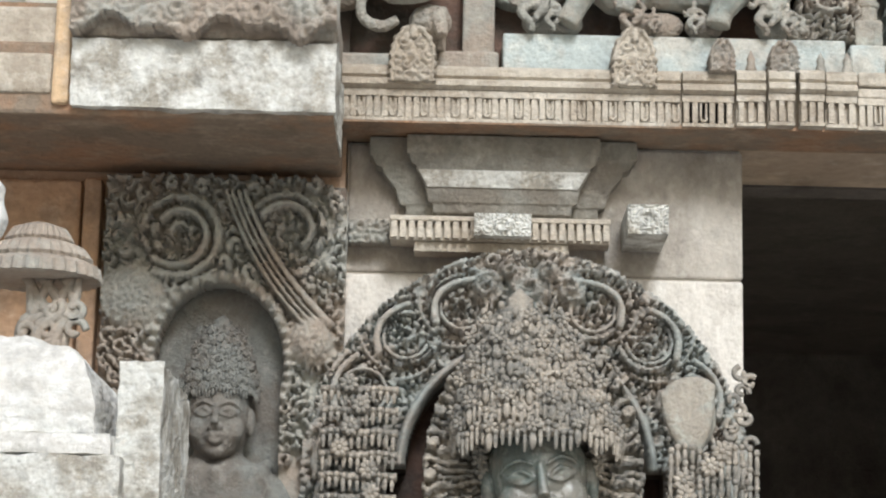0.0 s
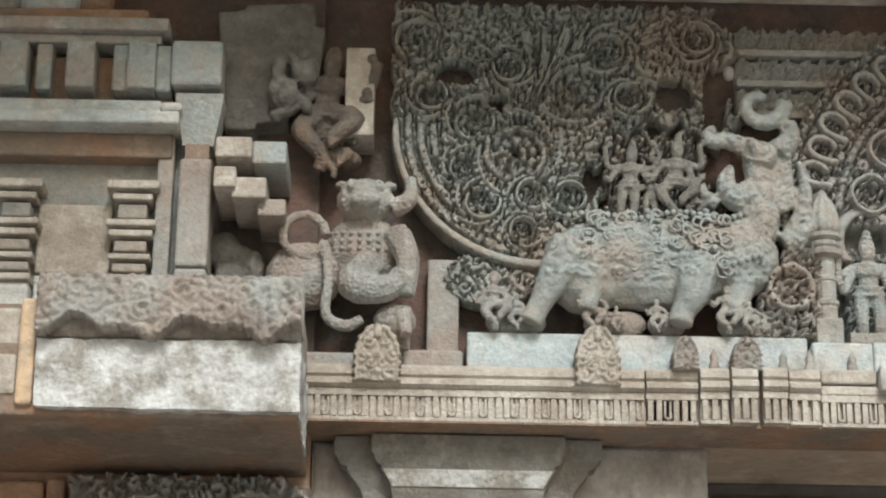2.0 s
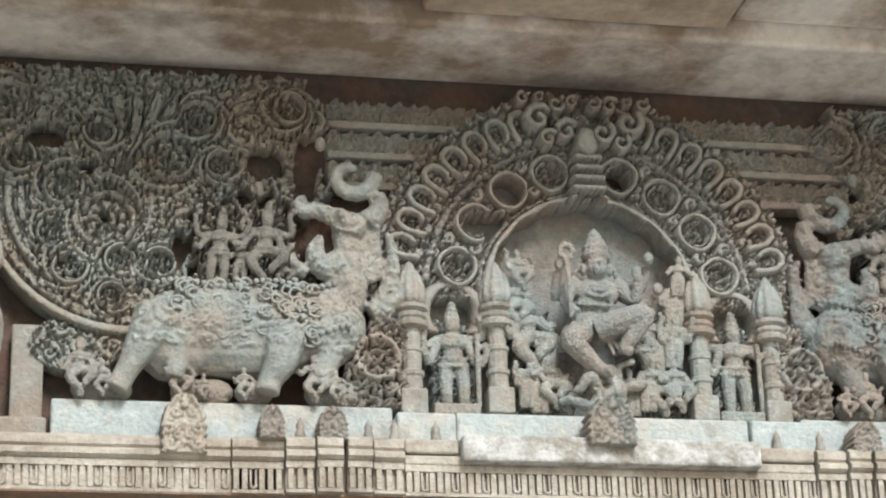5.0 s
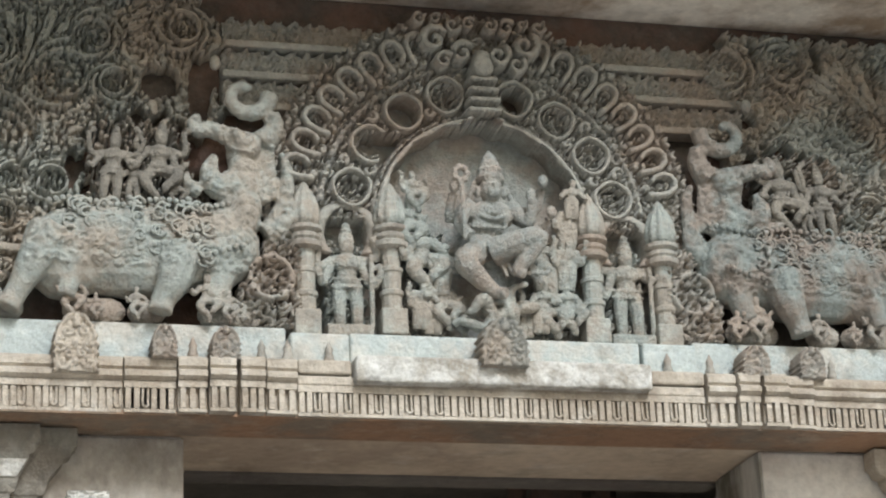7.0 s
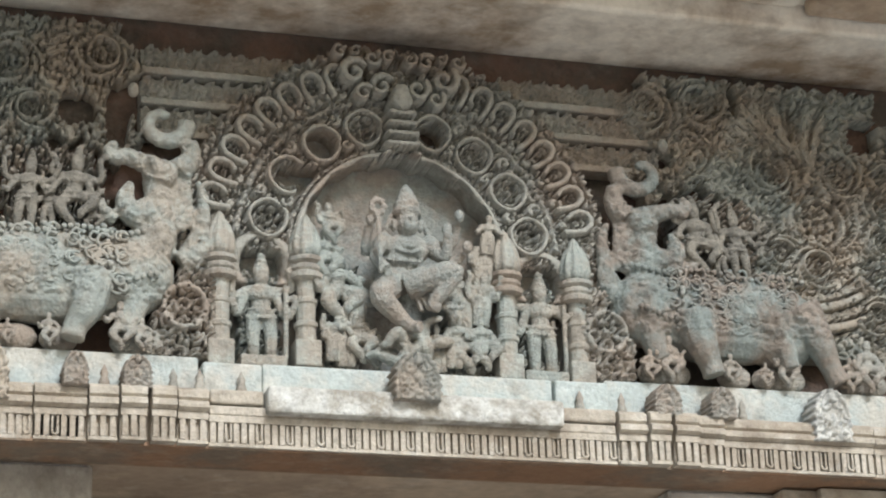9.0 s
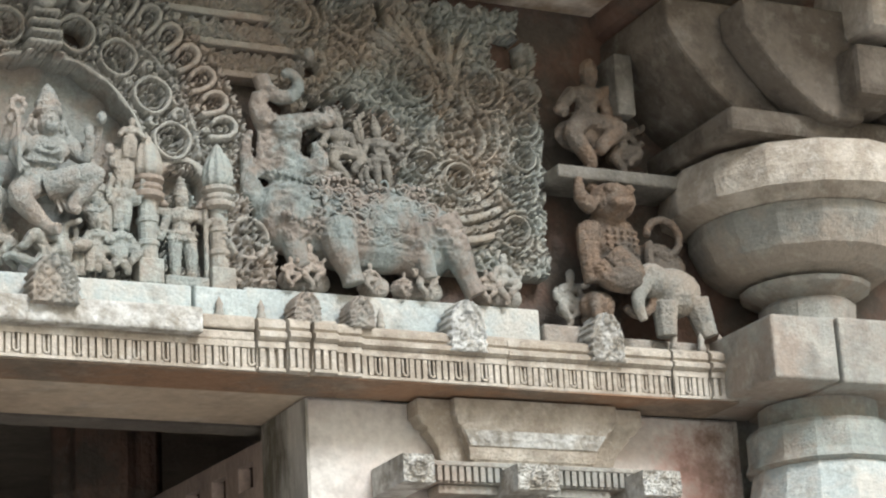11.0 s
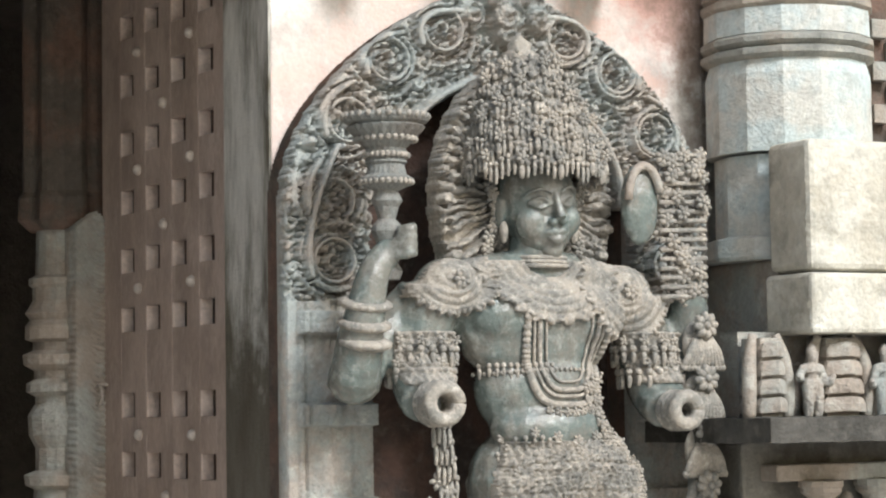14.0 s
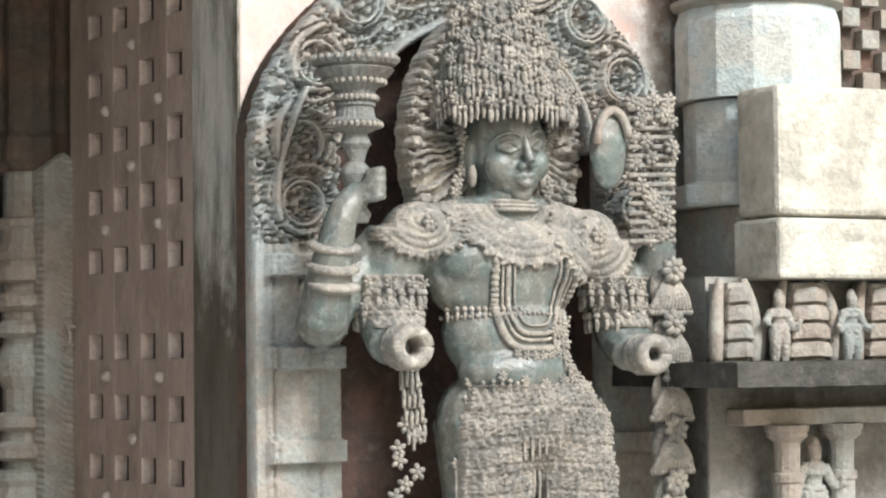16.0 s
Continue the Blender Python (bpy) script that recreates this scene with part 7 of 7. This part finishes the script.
    for q in fr:
        o.ell(q, 0.010, None, 7, 5)
    drops(o, [(a, b2 - 0.004, c + 0.034) for a, b2, c in fr], 0.009, 0.03, rng)
    for k in range(3):
        o.tube([(cx + (0.08 + 0.004 * k) * math.cos(a), y - (0.078 + 0.004 * k) * math.sin(a), 1.925 - 0.011 * k + dz) for a in [math.pi * i / 12 for i in range(13)]], 0.006, 6)
    face = head(cx, y, fz, broad)
    spin = Matrix.Translation((cx, y, fz)) @ Matrix.Rotation(-lean * 0.8, 4, "Y") @ Matrix.Rotation(radians(turn), 4, "Z") @ Matrix.Rotation(radians(6), 4, "X") @ Matrix.Translation((-cx, -y, -fz))
    face.v = [tuple(spin @ Vector(q)) for q in face.v]
    return tagged(mixed(name, [(skin, SKIN), (o, JEWEL), (face, SKIN)]), label, "statue", "door guardians")


guardian("guardian_statue", 2.868, 2.082, "grey-green jewelled stone guardian with broken forearms", 7, 0.03, 2, 0.12, 1.16)
guardian("guardian_statue", 0.225, 2.15, "grey-green crowned stone guardian beside the doorway", 8, -0.03, 0, 0.16)


def halo(cx, top, half, spring, seed, mat, label, point=0.0):
    """The carved stone aureole behind a guardian: ringed scrolls in an arch on two side piers."""
    X, Z = field(cx - half, cx + half, 0.5, top, 0.0038)
    u, v = (X - cx) / half, (Z - spring) / (top - spring)
    t = np.clip(v, 0, 1)
    lim = np.where(v > 0, (1 - t ** 1.9) ** (0.52 + point * 0.4), 1.0)
    rad = np.where(v > 0, np.hypot(u, t), np.abs(u))
    H = np.full_like(X, 0.008)
    undergrowth(H, X, Z, seed, 0.03, 0.014, 0.024, 0.034, spring - 0.32)
    ry = top - spring
    spots = [(s, a) for s in (-1, 1) for a in (0, 24, 47, 68)]
    spots += [(s, -q) for s in (-1, 1) for q in (22,)]
    for s, a in spots:
        e = 0.80 if a < 60 else 0.78
        mx, mz = cx + s * half * e * math.cos(radians(max(a, 0))) , spring + ry * e * math.sin(radians(max(a, 0))) * (1 + 0.10 * point)
        if a < 0:
            mz = spring - 0.155
        r = 0.080
        for j in range(5):
            q0 = 1.26 * j + a
            acanthus(H, X, Z, [(mx + r * (1.14 + 0.03 * q) * math.cos(q0 + s * 0.15 * q), mz + r * (1.14 + 0.03 * q) * math.sin(q0 + s * 0.15 * q)) for q in range(8)], 0.019, 0.044, 0.019)
        scroll_disc(H, X, Z, mx, mz, r, s, a * 0.05, 0.064, seed + abs(a))
        paint(H, X, Z, [(mx + r * 0.70 * math.cos(q / 4), mz + r * 0.70 * math.sin(q / 4)) for q in range(26)], 0.0055, 0.0055, 0.052, 0.003)
        nx, nz2 = cx + s * half * 0.8 * math.cos(radians(max(a, 0) + 13)), spring + ry * 0.8 * math.sin(radians(max(a, 0) + 13))
        paint(H, X, Z, bend((mx + s * r * 0.8, mz - r * 0.5), (mx + s * r * 1.2, mz + r * 0.9), (nx, nz2 + r * 0.4), 10), 0.010, 0.007, 0.056, 0.0036)
    drilled(H, X, Z, 0.019, seed, 0.05, 0.02)
    H = np.maximum(H, 0.06 * bump_up(((rad - 0.56) / 0.028) ** 2) * (v > -0.1))
    H = np.maximum(H, 0.05 * bump_up(((rad / np.maximum(lim, 0.05) * np.where(v > 0, 1, 1) - 0.97) / 0.035) ** 2) * (0.6 + 0.4 * np.cos(np.arctan2(v, u) * 70)) * (v > 0))
    # mask at the crown of the arch
    for dx, dy, a, b, h in ((0, -0.10, 0.06, 0.05, 0.10), (-0.045, -0.06, 0.03, 0.03, 0.11), (0.045, -0.06, 0.03, 0.03, 0.11), (0, -0.15, 0.04, 0.03, 0.10), (-0.10, -0.10, 0.04, 0.05, 0.08), (0.10, -0.10, 0.04, 0.05, 0.08)):
        H = np.maximum(H, dome(X, Z, cx + dx, top + dy, a, b, h * 0.6) + spiral(X, Z, cx + dx, top + dy, a, 1.6, 1 if dx > 0 else -1, 0.02, 0.4) + lace(X, Z, 0.017, seed + 1, 0.018) * (dome(X, Z, cx + dx, top + dy, a, b, 1) > 0))
    # plain moulded piers below
    low = Z < spring - 0.26
    mould = 0.02 + 0.035 * (np.abs(((Z * 4.2) % 1) - 0.5) < 0.12) + 0.012 * (np.abs(((np.abs(u)) - 0.85) / 0.1) < 0.7)
    mould = mould + 0.016 * (np.abs(u) > 0.93) - 0.012 * (np.abs(np.abs(u) - 0.76) < 0.05) + lace(X, Z, 0.05, seed + 5, 0.004)
    H = np.where(low, mould, H)
    H = np.where(np.abs(u) > lim - 0.045, np.minimum(H, 0.03), H)
    keep = (np.abs(u) <= lim + 0.004 * np.cos(np.arctan2(v, u) * 60) * (v > 0)) & ((np.abs(u) > 0.56) | (v > 0))
    keep &= (rad > 0.53) | (v < 0)
    keep &= ~((v > -0.4) & (rad < 0.53))
    keep &= ~((Z < spring) & (np.abs(u) < 0.62))
    shape = (np.abs(u) <= lim - 0.02) & keep
    hl = make("halo", relief_bag(X, Z, H, 5.36, 0.035, keep), mat, smooth=True)
    # dark sheet added so the gaps between scrolls read as shaded
    part("ground_slab", relief_bag(X, Z, np.zeros_like(X), 5.392, 0.1, shape), SHADE, hl, "dark sheet behind the pierced scrolls, in place of shade")
    # reddish slab, its colour darkened to stand for the deep recess's shade
    part("back_slab", Bag().box(cx - half * 0.645, cx + half * 0.645, 5.484, 5.498, 0.4, spring + ry * 0.55), GLOOM, hl, "dark reddish slab behind the figure, darkened for recess shade")
    return tagged(hl, label, "carved arch", "guardian halos")


halo(2.875, 2.705, 0.635, 2.10, 3, DARKREL, "dark grey stone aureole of ringed scrolls", 0.55)
halo(0.20, 2.735, 0.53, 2.20, 4, DARKREL, "brown-grey stone aureole of ringed scrolls", 0.0)

# attributes that the guardians hold up
dm = base("drum_sceptre", (2.40, 5.07, 2.0))
part("bowl", Bag().lathe([(0.03, 0.10), (0.062, 0.115), (0.068, 0.13), (0.05, 0.14), (0.045, 0.165), (0.052, 0.17), (0.046, 0.185), (0.052, 0.19), (0.05, 0.205), (0.068, 0.225), (0.092, 0.25), (0.098, 0.258), (0.09, 0.264), (0.102, 0.27), (0.108, 0.28), (0.104, 0.29), (0.02, 0.30)], 48, None, 0, 24, 0.018), NICHE, dm, smooth=False)
part("stem", Bag().lathe([(0.03, -0.12), (0.038, -0.10), (0.022, -0.07), (0.026, -0.03), (0.04, 0.0), (0.036, 0.015), (0.022, 0.03), (0.03, 0.06), (0.04, 0.075), (0.03, 0.10)], 16), NICHE, dm)
for r, z in ((0.064, 0.122), (0.054, 0.188), (0.074, 0.228), (0.106, 0.284)):
    beads = Bag()
    for i in range(26):
        a = 2 * math.pi * i / 26
        beads.ell((r * math.cos(a), r * math.sin(a), z), 0.0085, None, 6, 4)
    part("bead_row", beads, JEWEL, dm, "brown bead row", smooth=True)
tagged(dm, "turned dark stone drum in the guardian's raised hand", "drum")
fn = base("fan_emblem", (3.15, 5.1, 2.09))
part("disc", melt(Bag().ell((0, 0, 0), (0.058, 0.03, 0.11)), 0.006, 1), SKIN, fn, smooth=True)
part("rim", Bag().tube([(0.05 * math.cos(a), -0.028, 0.10 * math.sin(a)) for a in [0.3 + i * 0.25 for i in range(12)]], 0.012, 8), GREY, fn, smooth=True)
rngt = random.Random(5)
tb = Bag()
for i in range(16):
    z = 0.13 - 0.025 * i
    for k in range(5):
        tuft(tb, 0.12 + rngt.uniform(-0.06, 0.085) * (1 if i < 9 else 0.6), rngt.uniform(-0.03, 0.03), z + rngt.uniform(-0.01, 0.01), 0.024, rngt, 6)
    tb.tube([(0.05, -0.02, z), (0.20, -0.01, z + 0.006)], 0.007, 6)
part("tassel", tb, JEWEL, fn, "brown tassel of stone rosettes", smooth=True)
tagged(fn, "stone fan emblem with hanging tassels", "fan")
tc = base("tassel_chain", (3.325, 5.1, 1.2))
for k in range(6):
    t2 = Bag()
    z = 0.58 - 0.14 * k
    tuft(t2, 0, -0.03, z - 0.01, 0.040, rngt, 8)
    t2.ell((0, 0.0, z - 0.06), (0.052, 0.02, 0.07))
    for i in range(11):
        a = -0.6 + 0.12 * i
        t2.tube([(0, -0.015, z - 0.015), (0.07 * math.sin(a), -0.028, z - 0.07), (0.105 * math.sin(a), -0.02, z - 0.115)], [0.008, 0.010, 0.009], 6)
        t2.ell((0.108 * math.sin(a), -0.02, z - 0.12), 0.011, None, 6, 4)
    part("tassel", t2, JEWEL, tc, smooth=True)
part("cord", Bag().tube([(0, 0.03, -1.0), (0, 0.03, 0.9)], 0.02, 8), DARKREL, tc)
tagged(tc, "chain of hanging stone tassels beside the guardian", "tassels")
f2 = base("fan_emblem", (0.565, 5.1, 2.30))
sh = Bag()
for i in range(7):
    a = radians(60 + 14 * i)
    sh.tube([(0, 0, -0.10), (0.05 * math.cos(a), -0.01, -0.02), (0.075 * math.cos(a), -0.015, 0.09 * math.sin(a))], [0.012, 0.02, 0.016], 8)
part("shell", melt(sh.ell((0, 0.01, 0), (0.06, 0.02, 0.08)), 0.006, 1), GREEN, f2, smooth=True)
tb = Bag()
for i in range(6):
    z = -0.08 - 0.035 * i
    drops(tb, [(-0.05 + 0.016 * k, -0.025 + rngt.uniform(-0.008, 0.008), z + 0.012 * math.sin(k * 0.8 + i)) for k in range(13)], 0.0085, 0.045, rngt)
    tuft(tb, 0.02 + rngt.uniform(-0.05, 0.08), -0.03, z, 0.026, rngt, 8)
for i in range(9):
    tb.tube([(x2, -0.01, z2) for x2, z2 in coil(0.10 + rngt.uniform(-0.012, 0.03), -0.06 + 0.02 * i, 0.018, 0.9, 1, i, 8)], 0.007, 6)
part("tassel", tb, JEWEL, f2, smooth=True)
tagged(f2, "stone fan emblem in the guardian's raised hand", "fan")
t3 = Bag()
for i in range(6):
    z = -0.05 * i
    t3.tube([(-0.09, 0, z), (0.09, 0, z)], 0.011, 6)
    drops(t3, [(-0.08 + 0.016 * k, -0.015, z + 0.004 * math.sin(k)) for k in range(11)], 0.0075, 0.036, rngt)
    tuft(t3, rngt.uniform(-0.05, 0.05), -0.025, z + 0.012, 0.024, rngt, 8)
st = base("tassel_stack", (-0.19, 5.2, 2.36))
part("tassel", t3, JEWEL, st, smooth=True)
tagged(st, "stack of stone rings and rosettes by the guardian", "tassels")
ns = figurine(-0.53, 1.45, 1.02, 5.42, 0, 2, 0.1, False, 3, 0.8)
nm = melt(ns, 0.01, 3)
nf = Bag()
crown(nf, -0.53, 5.38, 2.365, 2.53, 0.085, 0.028, random.Random(2), 5)
tagged(mixed("niche_guardian_statue", [(nm, NICHE), (nf, NICHE), (head(-0.53, 5.37, 2.305, 0.82), NICHE)]), "dark stone crowned figure standing in the niche", "statue")
